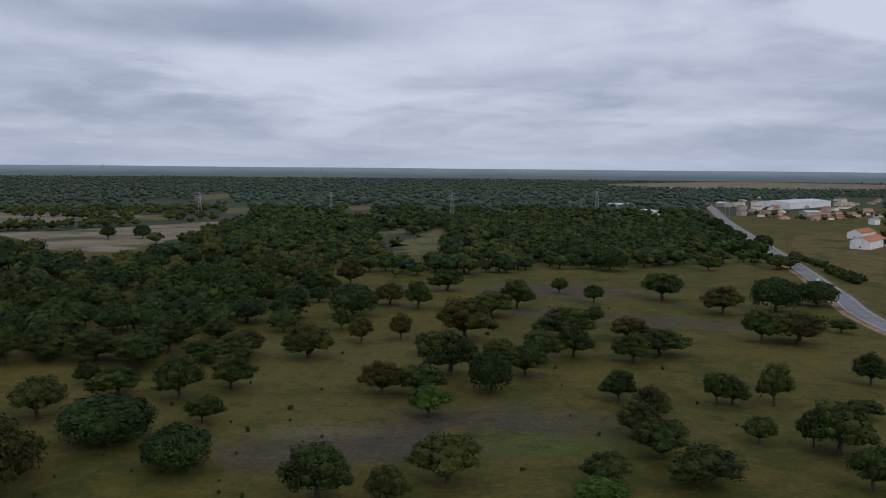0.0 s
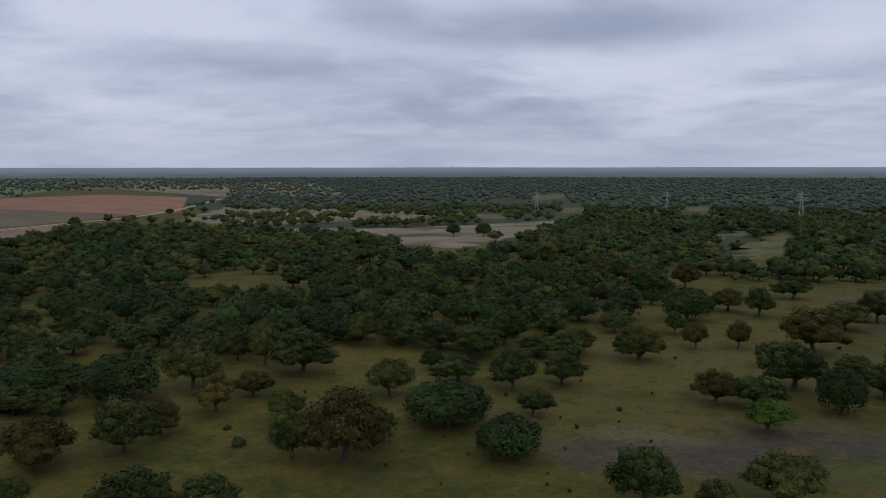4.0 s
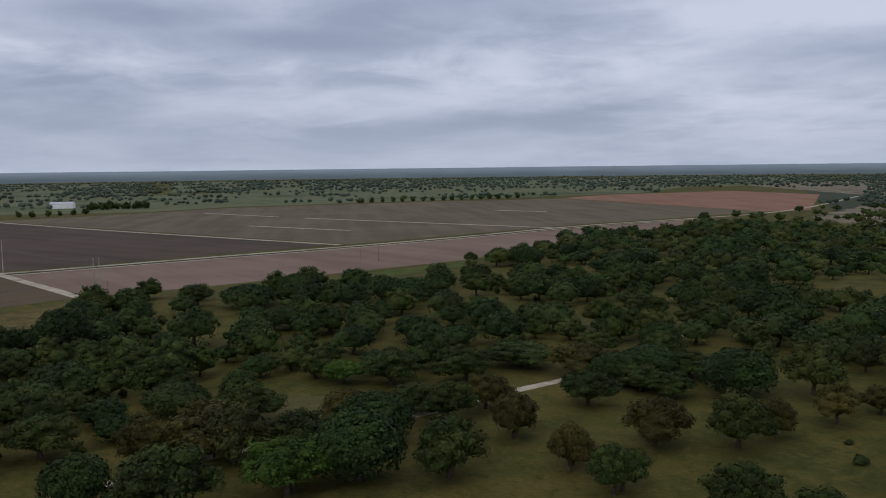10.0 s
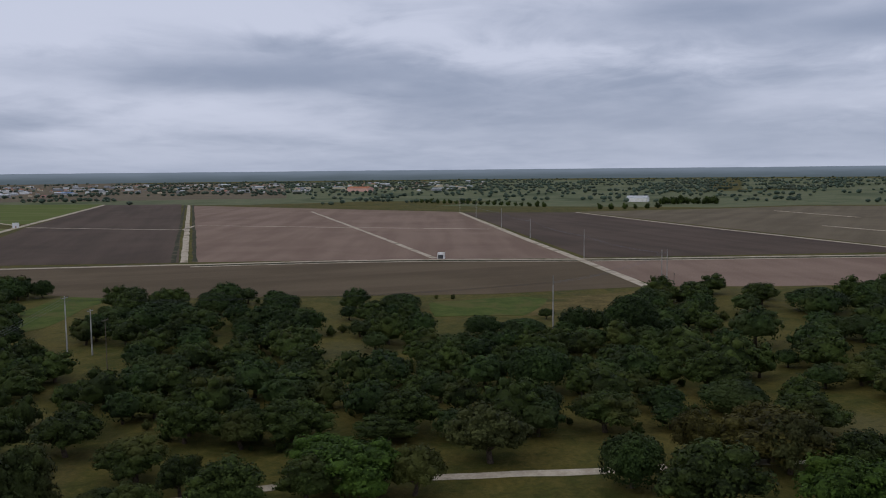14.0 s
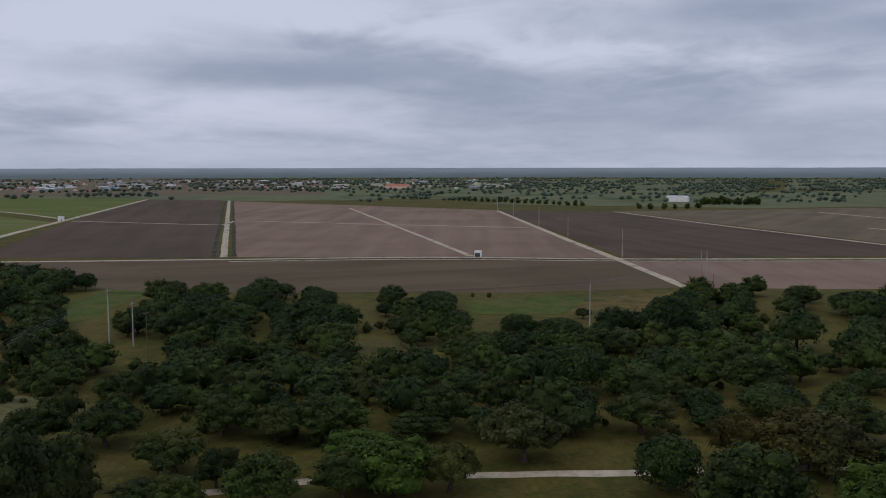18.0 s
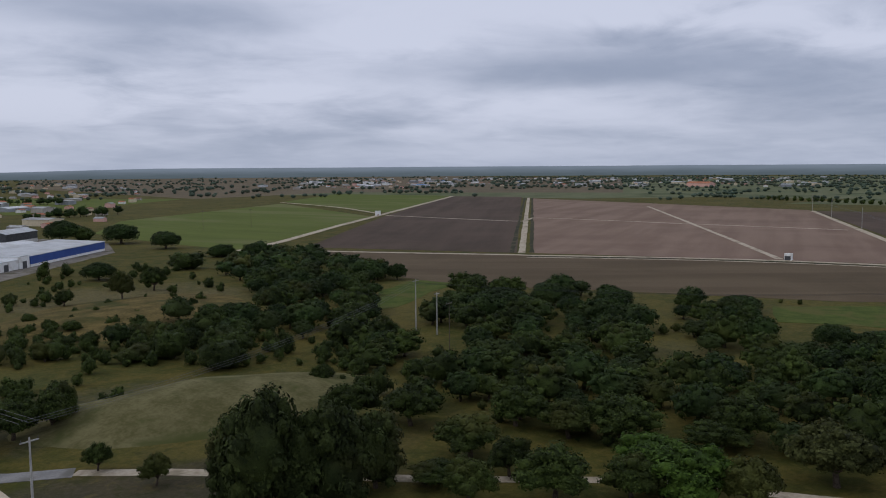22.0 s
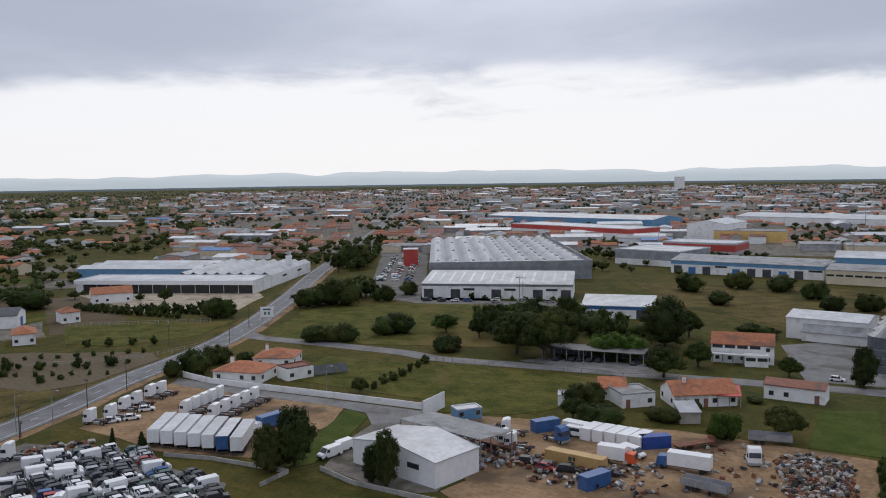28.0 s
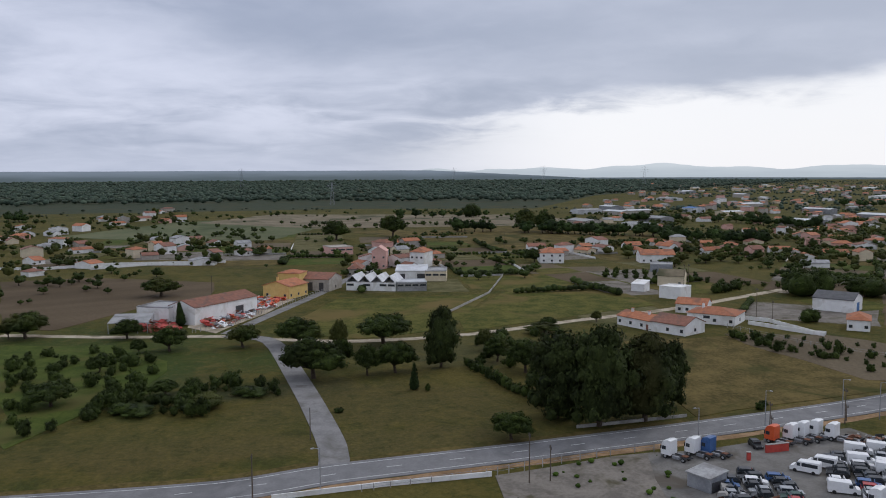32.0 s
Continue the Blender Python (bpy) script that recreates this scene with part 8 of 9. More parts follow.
town("town_west", 163, 182, 620, 3200, 31, "far town of orange-roofed pale houses and halls", 0.08)
town("town_middle", 182, 205, 640, 3600, 32, "far town of pale halls and orange roofs", 0.16)
town("town_south", 205, 226, 560, 3600, 33, "far town of pale houses along the main road", 0.12)
town("town_east", 226, 250, 800, 3000, 34, "scattered far houses and halls", 0.12, 0.34)
town("town_skyline", 96, 130, 2300, 3800, 35, "pale buildings of a distant town", 0.4, 0.45)
town("town_west_edge", 140, 163, 900, 3200, 36, "far pale sheds and houses on the plain", 0.3, 0.25)
town("town_north", -28, -20.5, 1000, 1900, 37, "pale houses beside the far end of the main road", 0.15, 0.35)

# ---- vehicles ----
FLEET = {}


def placed(key, builder, x, y, heading, z=0.08):
    """The first of a kind is built, the rest are copies."""
    m = pose(x, y, z, 0, 0, heading)
    if key not in FLEET:
        FLEET[key] = builder()
        FLEET[key].matrix_basis = m
        return FLEET[key]
    return copy_thing(FLEET[key], m)


def wheels(ob, xs, half, r, w=0.24, rims=False):
    for x in xs:
        for s in (-1, 1):
            tyre = part("wheel", Shape().limb((x, s * half - w / 2, r), (x, s * half + w / 2, r), r, r, 10), RUBBER, ob)
            if rims:
                part("rim", Shape().limb((x, s * (half + w / 2) - 0.02, r), (x, s * (half + w / 2) + 0.02, r), r * 0.55, r * 0.5, 8), PAINT_SILVER, tyre)


def car(paint, label, estate=False, wheeled=True):
    ob = tagged(new("car"), label, "car", "cars of the breaker's yard")
    L = 4.3 if estate else 4.0
    b = -L / 2
    part("body", Shape().prism([(b, 0.28), (b + L, 0.28), (b + L, 0.62), (b + L - 0.15, 0.74), (b + L - 1.15, 0.88), (b + 0.1, 0.92), (b, 0.7)], -0.84, 0.84), paint, ob)
    back = 0.12 if estate else 0.45
    part("glasshouse", Shape().prism([(b + 0.12, 0.92), (b + L - 1.15, 0.88), (b + L - 1.85, 1.38), (b + back + 0.3, 1.40)], -0.76, 0.76), GLASS, ob, "dark car windows")
    top = Shape().prism([(b + back + 0.25, 1.39), (b + L - 1.8, 1.37), (b + L - 1.9, 1.44), (b + back + 0.4, 1.46)], -0.72, 0.72)
    for x in (b + 0.4, b + L - 1.25, b + L / 2):
        top.box(x - 0.05, -0.78, 0.9, x + 0.05, 0.78, 1.4)
    part("roof", top, paint, ob)
    part("headlights", Shape().box(b + L - 0.06, -0.76, 0.6, b + L + 0.02, -0.44, 0.72).box(b + L - 0.06, 0.44, 0.6, b + L + 0.02, 0.76, 0.72), PAINT_SILVER, ob)
    if wheeled:
        wheels(ob, (b + 0.75, b + L - 0.8), 0.76, 0.31)
    return ob


def van(paint, label, windows=False):
    ob = tagged(new("van"), label, "van", "vans of the breaker's yard")
    part("body", Shape().prism([(-2.6, 0.35), (2.6, 0.35), (2.6, 0.95), (2.35, 1.15), (1.75, 1.25), (1.15, 2.15), (-2.5, 2.3), (-2.6, 2.1)], -0.95, 0.95), paint, ob)
    part("windscreen", Shape().prism([(1.78, 1.27), (1.82, 1.27), (1.24, 2.08), (1.18, 2.08)], -0.85, 0.85), GLASS, ob)
    for s in (-1, 1):
        part("side_window", Shape().box(0.7, s * 0.96 - 0.02, 1.3, 1.35, s * 0.96 + 0.02, 1.9), GLASS, ob)
        if windows:
            part("side_window", Shape().box(-2.3, s * 0.96 - 0.02, 1.3, 0.5, s * 0.96 + 0.02, 1.95), GLASS, ob)
    part("bumper", Shape().box(2.55, -0.9, 0.35, 2.68, 0.9, 0.6), RUBBER, ob)
    wheels(ob, (-1.6, 1.65), 0.84, 0.36)
    return ob


def tractor_unit(paint, label, chassis=True):
    ob = tagged(new("lorry_cab"), label, "lorry", "lorry cabs in the yards")
    part("cab", Shape().prism([(1.0, 0.8), (3.1, 0.8), (3.15, 1.7), (2.95, 2.9), (2.6, 3.5), (1.6, 3.75), (1.0, 3.6)], -1.22, 1.22), paint, ob)
    part("windscreen", Shape().prism([(3.13, 1.8), (3.18, 1.8), (3.0, 2.75), (2.94, 2.75)], -1.1, 1.1), GLASS, ob)
    for s in (-1, 1):
        part("side_window", Shape().box(2.0, s * 1.23 - 0.02, 1.8, 2.8, s * 1.23 + 0.02, 2.5), GLASS, ob)
        part("mirror", Shape().box(2.9, s * 1.4 - 0.1, 1.9, 3.05, s * 1.4 + 0.1, 2.6), RUBBER, ob)
        part("chassis_rail", Shape().box(-3.0, s * 0.42 - 0.08, 0.75, 1.0, s * 0.42 + 0.08, 1.0), DARK_METAL, ob)
        part("tank", Shape().box(-0.9, s * 0.95 - 0.25, 0.45, 0.6, s * 0.95 + 0.25, 0.95), METAL, ob)
    part("bumper", Shape().box(2.9, -1.22, 0.35, 3.2, 1.22, 0.85), PAINT_SILVER, ob)
    part("coupling", Shape().box(-2.1, -0.5, 1.0, -1.0, 0.5, 1.12), RUSTY, ob)
    wheels(ob, (2.2, -1.7), 1.0, 0.5, 0.35, True)
    return ob


def trailer(paint, label, L=13.4, end=None):
    ob = tagged(new("box_trailer"), label, "trailer", "box trailers in a row")
    part("box", Shape().box(0, -1.25, 1.15, L, 1.25, 3.9), paint, ob)
    part("roof", Shape().box(-0.03, -1.27, 3.9, L + 0.03, 1.27, 3.96), PALE_ROOF, ob)
    for s in (-1, 1):
        part("end_door", Shape().box(-0.06, s * 0.62 - 0.59, 1.2, 0.0, s * 0.62 + 0.59, 3.85), end or paint, ob)
        part("side_rail", Shape().box(0, s * 1.26 - 0.03, 1.1, L, s * 1.26 + 0.03, 1.3), DARK_METAL, ob)
    part("bumper", Shape().box(-0.1, -1.2, 0.5, 0.05, 1.2, 0.7), DARK_METAL, ob)
    part("landing_leg", Shape().box(L - 3.2, -0.9, 0, L - 3.0, 0.9, 1.15), DARK_METAL, ob)
    wheels(ob, (1.6, 2.9, 4.2), 1.0, 0.48, 0.3)
    return ob


def container(paint, label, L=12.2, h=2.6, mark=None):
    ob = tagged(new("shipping_container"), label, "container")
    s = Shape().box(0.05, -1.17, 0.05, L - 0.05, 1.17, h - 0.05)
    part("shell", s, paint, ob)
    n = int(L / 0.55)
    ribs = Shape()
    for k in range(n):
        x = (k + 0.5) * L / n
        ribs.box(x - 0.12, -1.21, 0.15, x + 0.12, 1.21, h - 0.12)
    part("corrugation", ribs, paint, ob)
    for x in (0, L - 0.12):
        for y in (-1.22, 1.1):
            part("corner_post", Shape().box(x, y, 0, x + 0.12, y + 0.12, h), paint, ob)
    part("top_rail", Shape().box(0, -1.23, h - 0.1, L, 1.23, h + 0.01), paint, ob)
    if mark:
        part("mark", Shape().box(L * 0.42, -1.25, h * 0.5, L * 0.48, -1.215, h * 0.8).box(L * 0.5, -1.25, h * 0.5, L * 0.54, -1.215, h * 0.8).box(L * 0.43, -1.25, h * 0.25, L * 0.53, -1.215, h * 0.42), mark, ob, "dark painted mark")
    return ob


def flatbed(label, paint=RUSTY, L=9.0, sides=0.0):
    ob = tagged(new("flat_trailer"), label, "trailer")
    part("bed", Shape().box(0, -1.2, 0.95, L, 1.2, 1.15), paint, ob)
    for s in (-1, 1):
        part("beam", Shape().box(0, s * 0.5 - 0.08, 0.65, L, s * 0.5 + 0.08, 0.95), DARK_METAL, ob)
        if sides:
            for k in range(3):
                part("side_board", Shape().box(k * L / 3 + 0.03, s * 1.2 - 0.04, 1.15, (k + 1) * L / 3 - 0.03, s * 1.2 + 0.04, 1.15 + sides), paint, ob)
    part("headboard", Shape().box(L - 0.08, -1.2, 1.15, L, 1.2, 2.0), paint, ob)
    wheels(ob, (1.4, 2.7), 0.95, 0.46, 0.3)
    return ob


def box_lorry(paint, cabpaint, label, L=6.5):
    ob = tagged(new("box_lorry"), label, "lorry")
    part("box", Shape().box(-L / 2 - 1, -1.2, 1.0, L / 2 - 1, 1.2, 3.5), paint, ob)
    part("cab", Shape().prism([(L / 2 - 0.9, 0.6), (L / 2 + 1.0, 0.6), (L / 2 + 1.05, 1.4), (L / 2 + 0.8, 2.5), (L / 2 - 0.9, 2.6)], -1.1, 1.1), cabpaint, ob)
    part("windscreen", Shape().prism([(L / 2 + 1.03, 1.45), (L / 2 + 1.08, 1.45), (L / 2 + 0.86, 2.35), (L / 2 + 0.82, 2.35)], -1.0, 1.0), GLASS, ob)
    part("chassis", Shape().box(-L / 2 - 1, -0.5, 0.6, L / 2, 0.5, 1.0), DARK_METAL, ob)
    wheels(ob, (-L / 2 + 0.6, L / 2), 0.95, 0.46, 0.3)
    return ob


CAR_PAINTS = [("b", PAINT_BLACK, "dark black car with dusty windows", 13), ("w", PAINT_WHITE, "white car with dark windows", 4), ("s", PAINT_SILVER, "silver car with dark windows", 4),
              ("r", PAINT_RED, "faded red car with dark windows", 1), ("u", PAINT_BLUE, "dull blue car with dark windows", 1), ("g", PAINT_GREEN, "dark green car with dusty windows", 2)]
BAG = [c for c in CAR_PAINTS for _ in range(c[3])]


def one_car(x, y, heading, rng):
    k = rng.random()
    if k < 0.06:
        return placed("van", lambda: van(PAINT_WHITE, "white panel van with dark windscreen"), x, y, heading)
    code, paint, label, _ = rng.choice(BAG)
    est = rng.random() < 0.4
    return placed((code, est), lambda: car(paint, label, est), x, y, heading)


def fill_cars(ring, heading, seed, long=4.75, wide=2.15, keep=0.96, avoid=()):
    rng = random.Random(seed)
    a = radians(heading)
    u, v = (math.cos(a), math.sin(a)), (-math.sin(a), math.cos(a))
    cx, cy = sum(p[0] for p in ring) / len(ring), sum(p[1] for p in ring) / len(ring)
    for i in range(-14, 15):
        for j in range(-26, 27):
            s, t = i * long + rng.uniform(-0.2, 0.2) + (j % 2) * 0.3, j * wide + rng.uniform(-0.12, 0.12)
            p = (cx + s * u[0] + t * v[0], cy + s * u[1] + t * v[1])
            if inside(p, ring) and rng.random() < keep and not any(inside(p, r) for r in avoid):
                one_car(p[0], p[1], heading + rng.choice((0, 0, 180)) + rng.uniform(-6, 6), rng)


_right = bearing((142.3, -91.5), (129.6, -110.5))
fill_cars([(152.4, -95.2), (157.8, -107.7), (144.8, -116.9), (126.1, -111.9), (112.3, -110.1), (104.8, -100.1), (106.6, -89.7), (112.8, -80.5), (125.4, -87.8), (137.6, -83.9)], _right + 8, 41, 4.7, 2.1, 0.97)
fill_cars([(144.1, -67.8), (145.1, -74.9), (137.7, -80.2), (124.8, -73.7), (121.7, -67.0), (126.4, -59.9)], _right + 20, 42, 4.8, 2.3, 0.9)
fill_cars([(110.4, -82.0), (106.1, -89.3), (100.3, -95.1), (98.8, -79.8), (102.5, -74.0)], _right + 8, 43)
for _p, _a in (((144.7, -84.7), 170), ((146.8, -89.2), 170)):
    placed("bus", lambda: van(PAINT_WHITE, "white minibus with dark side windows", True), *_p, _right + _a)
placed(("b", False), lambda: car(PAINT_BLACK, "dark black car with dusty windows"), *(159.5, -82.5), _right - 60)
for _p, _c in (((160.4, -88.5), ORANGE), ((161.0, -92.8), PAINT_WHITE), ((162.0, -95.9), PAINT_WHITE), ((162.8, -99.4), PAINT_WHITE), ((160.3, -101.6), PAINT_WHITE), ((154.3, -64.1), PAINT_WHITE), ((155.0, -69.2), PAINT_WHITE), ((155.0, -72.4), PAINT_BLUE), ((125.7, -88.4), PAINT_WHITE)):
    placed(("cab", _c.name), lambda: tractor_unit(_c, {"orange_paint": "orange", "white_paint": "white", "blue_paint": "blue-grey"}[_c.name] + " lorry cab without trailer"), *_p, _right + 160)
# lorry park
_row = bearing((167.4, -123.9), (162.9, -127.0))
for _p in ((167.3, -125.8), (166.3, -130.7), (169.2, -137.0), (170.8, -141.9), (173.5, -148.5), (173.6, -152.1)):
    placed(("cab", "white_paint"), lambda: tractor_unit(PAINT_WHITE, "white lorry cab without trailer"), *_p, _row + 165)
for _p in ((165.5, -128.2), (163.3, -132.1), (166.3, -138.9)):
    placed(("w", False), lambda: car(PAINT_WHITE, "white car with dark windows"), *_p, _row + 20)
for k in range(5):
    _p, _q = (153.2, -141.6), (156.2, -155.3)
    placed(("cab", "white_paint"), lambda: tractor_unit(PAINT_WHITE, "white lorry cab without trailer"), _p[0] + (_q[0] - _p[0]) * k / 4, _p[1] + (_q[1] - _p[1]) * k / 4, _row + 165)
    _p, _q = (144.8, -142.5), (147.3, -158.6)
    placed(("cab", "white_paint"), lambda: tractor_unit(PAINT_WHITE, "white lorry cab without trailer"), _p[0] + (_q[0] - _p[0]) * k / 4, _p[1] + (_q[1] - _p[1]) * k / 4, _row + 165)
_p, _q = (141.8, -119.7), (122.3, -123.9)
_dir = bearing((136.7, -118.5), (146.5, -134.3))
for k in range(7):
    _x, _y = _p[0] + (_q[0] - _p[0]) * k / 6, _p[1] + (_q[1] - _p[1]) * k / 6
    if k == 5:
        placed("blue_trailer", lambda: trailer(DARK_METAL, "dark box trailer with blue rear doors", 13.4, PAINT_BLUE), _x, _y, _dir)
    else:
        placed("trailer", lambda: trailer(PAINT_WHITE, "white box trailer with pale roof"), _x, _y, _dir)
placed("lorry_blue", lambda: box_lorry(PAINT_BLUE, PAINT_WHITE, "blue box lorry with white cab"), *(129.2, -140.7), _dir + 140)
placed("van", lambda: van(PAINT_WHITE, "white panel van with dark windscreen"), *(105.6, -136.9), _right + 200)
placed("van", lambda: van(PAINT_WHITE, "white panel van with dark windscreen"), *(105.4, -132.7), _right + 200)


# scrap yard
def along(a, b):
    return (a[0], a[1], bearing(a, b))


placed("ochre", lambda: container(OCHRE, "long ochre shipping container with a dark mark", 12.2, 2.6, DARK_METAL), *along((66.1, -151.3), (54.8, -150.3)))
placed("blue_box", lambda: container(PAINT_BLUE, "blue shipping container with white roof", 6.1, 2.6), *along((54.2, -139.3), (52.4, -143.5)))
placed("blue_box", lambda: container(PAINT_BLUE, "blue shipping container with white roof"), *along((76.2, -166.7), (73.8, -170.3)))
placed("navy_box", lambda: container(DEEP_BLUE, "dark blue container with pale roof", 6.1, 2.6), *along((52.4, -167.0), (49.4, -169.5)))
for k in range(5):
    _p, _q = (64.3, -166.5), (53.3, -165.9)
    placed("white_box", lambda: container(PAINT_WHITE, "white storage container with ribbed sides", 6.1, 2.6), _p[0] + (_q[0] - _p[0]) * k / 4, _p[1] + (_q[1] - _p[1]) * k / 4, bearing((64.3, -166.5), (63.1, -174.2)))
placed("white_box", lambda: container(PAINT_WHITE, "white storage container with ribbed sides"), *along((70.7, -171.1), (66.3, -170.4)))
_h = bearing((86.7, -161.4), (75.3, -161.6))
for _p, _a in (((78.9, -163.2), 200), ((73.5, -154.5), 190), ((75.8, -155.8), 200)):
    placed(("cab", "white_paint"), lambda: tractor_unit(PAINT_WHITE, "white lorry cab without trailer"), *_p, _h + _a)
placed(("cab", "blue_paint"), lambda: tractor_unit(PAINT_BLUE, "blue-grey lorry cab without trailer"), *(69.7, -163.3), _h - 20)
placed(("cab", "white_paint"), lambda: tractor_unit(PAINT_WHITE, "white lorry cab without trailer"), *(31.0, -168.9), _h - 70)
placed("race_lorry", lambda: box_lorry(PAINT_WHITE, ORANGE, "white box lorry with orange cab", 5.5), *(53.5, -156.0), _h)
placed("van", lambda: van(PAINT_WHITE, "white panel van with dark windscreen"), *(52.2, -161.2), _h - 20)
placed("white_lorry", lambda: box_lorry(PAINT_WHITE, PAINT_BLUE, "long white box lorry with blue cab", 8.0), *(41.2, -158.1), _h + 180)
placed("grey_flat", lambda: flatbed("grey tipping trailer with board sides", METAL, 8.5, 1.2), *along((39.2, -149.2), (32.0, -148.1)))
placed("rust_flat", lambda: flatbed("rusty flat trailer on the sand"), *along((45.9, -168.8), (41.4, -174.4)))
placed("rust_flat", lambda: flatbed("rusty flat trailer on the sand"), *along((20.8, -146.7), (15.1, -146.8)))
placed("rust_flat", lambda: flatbed("rusty flat trailer on the sand"), *along((83.1, -154.4), (75.1, -152.7)))
placed("grey_flat", lambda: flatbed("grey tipping trailer with board sides"), *along((34.1, -181.1), (26.9, -182.8)))
placed("caravan", lambda: van(PAINT_WHITE, "old white caravan with dark windows", True), *(10.3, -149.6), _h + 15)
placed("bus", lambda: van(PAINT_WHITE, "white minibus with dark side windows", True), *(66.5, -168.6), _h)
for _p in ((68.6, -147.9), (63.6, -147.1), (59.9, -147.2), (52.8, -148.9)):
    placed(("b", True), lambda: car(PAINT_BLACK, "dark black car with dusty windows"), *_p, _h + 10)
placed(("r", False), lambda: car(PAINT_RED, "faded red car with dark windows"), *(64.0, -146.1), _h)
for _p in ((95.4, -238.0), (93.2, -238.7), (90.4, -239.4), (87.8, -240.1), (99.9, -236.7), (77.2, -240.7)):
    placed(("b", False), lambda: car(PAINT_BLACK, "dark black car with dusty windows"), *_p, _h + 80)
placed(("w", False), lambda: car(PAINT_WHITE, "white car with dark windows"), *(23.8, -246.0), _h)
placed(("w", False), lambda: car(PAINT_WHITE, "white car with dark windows"), *(191.8, 434.2), bearing((182.0, 392.0), (223.6, 560.4)))
_lot = bearing((281.7, -415.2), (267.4, -423.5))
fill_cars([(258.0, -366.9), (333.8, -486.5), (323.5, -516.4), (244.1, -389.6)], _lot, 44, 7.5, 2.6, 0.7)
fill_cars([(201.0, -323.0), (202.7, -328.1), (143.3, -349.2), (140.2, -341.7)], _lot, 45, 6, 2.6, 0.5)
for _p in ((347.9, -296.1), (325.4, -307.1)):
    placed("trailer", lambda: trailer(PAINT_WHITE, "white box trailer with pale roof"), *along(_p, (_p[0] + (_lot and 1) * math.cos(radians(_lot)), _p[1] + math.sin(radians(_lot)))))


def heap(name, label, ring, count, mats, seed, size=(0.2, 1.0), high=0.9):
    """Loose scrap: many small bars, plates and blocks lying about."""
    rng = random.Random(seed)
    shapes = [(m, Shape()) for m in mats]
    xs, ys = [p[0] for p in ring], [p[1] for p in ring]
    n = 0
    while n < count:
        p = (rng.uniform(min(xs), max(xs)), rng.uniform(min(ys), max(ys)))
        if not inside(p, ring):
            continue
        n += 1
        s = rng.choice(shapes)[1]
        i = len(s.v)
        a, b, c = rng.uniform(*size), rng.uniform(*size) * 0.6, rng.uniform(0.1, 0.6)
        s.prism([(-a, 0), (a, 0), (a * 0.8, c), (-a * 0.6, c * 1.2)], -b, b)
        m = Matrix.LocRotScale((*p, 0.1 + rng.random() ** 2 * high), Euler((rng.uniform(-0.5, 0.5), rng.uniform(-0.5, 0.5), rng.uniform(0, 6.28))), None)
        s.v[i:] = [tuple(m @ Vector(v)) for v in s.v[i:]]
    for m, s in shapes:
        if s.v:
            tagged(new(name, s.mesh(name, m)), label, "scrap", "", "stuff")


JUNK = (RUSTY, METAL, DARK_METAL, RUSTY, CONCRETE, RUBBER, BARE)
heap("scrap_heap", "heap of scrap metal, tyres and broken parts", [(27.3, -172.6), (22.0, -178.4), (13.3, -174.6), (11.6, -159.1), (17.7, -150.0), (22.7, -152.8)], 420, JUNK, 51, (0.15, 0.75), 0.8)
heap("scrap_heap", "scattered scrap and timber on the sand", [(96.7, -164.7), (84.3, -168.4), (77.2, -158.3), (86.2, -152.0)], 190, JUNK, 52, (0.15, 0.75), 0.6)
heap("scrap_heap", "loose scrap between the vehicles", [(73.2, -152.1), (46.0, -158.7), (39.3, -141.6), (65.0, -138.7)], 220, JUNK, 53, (0.15, 0.75), 0.6)
heap("scrap_heap", "loose scrap by the workshop", [(82.7, -149.8), (77.8, -157.7), (68.2, -147.7), (75.4, -138.8)], 150, JUNK, 54, (0.15, 0.75), 0.6)
heap("scrap_heap", "scattered parts on the yard sand", [(49.5, -180.2), (25.7, -178.4), (23.4, -147.2), (39.0, -144.2)], 60, JUNK, 55, (0.2, 0.8), 0.3)
heap("scrap_heap", "wrecked parts by the car yard", [(163.3, -103.6), (157.2, -116.8), (150.0, -111.5), (155.2, -99.9)], 120, JUNK, 56)
heap("scrap_heap", "wrecked parts beside the old lot", [(140.3, -65.4), (132.0, -72.7), (119.6, -70.1), (125.9, -60.6)], 90, JUNK, 57, (0.3, 1.0))
heap("farm_machines", "old red and rusty farm machines in rows", [(311.2, 49.3), (351.6, 50.0), (377.2, 35.4), (375.4, 23.1), (346.0, 30.3), (304.8, 42.5)], 260, (RED, RUSTY, ORANGE, METAL, PAINT_WHITE), 58, (0.4, 2.2), 1.8)
heap("farm_machines", "red machines under the lean-to", [(303.2, 69.1), (320.1, 71.9), (318.5, 60.5), (303.6, 56.8)], 60, (RED, RED, RUSTY), 59, (0.8, 2.2), 1.5)

# ---- poles, pylons and wires ----


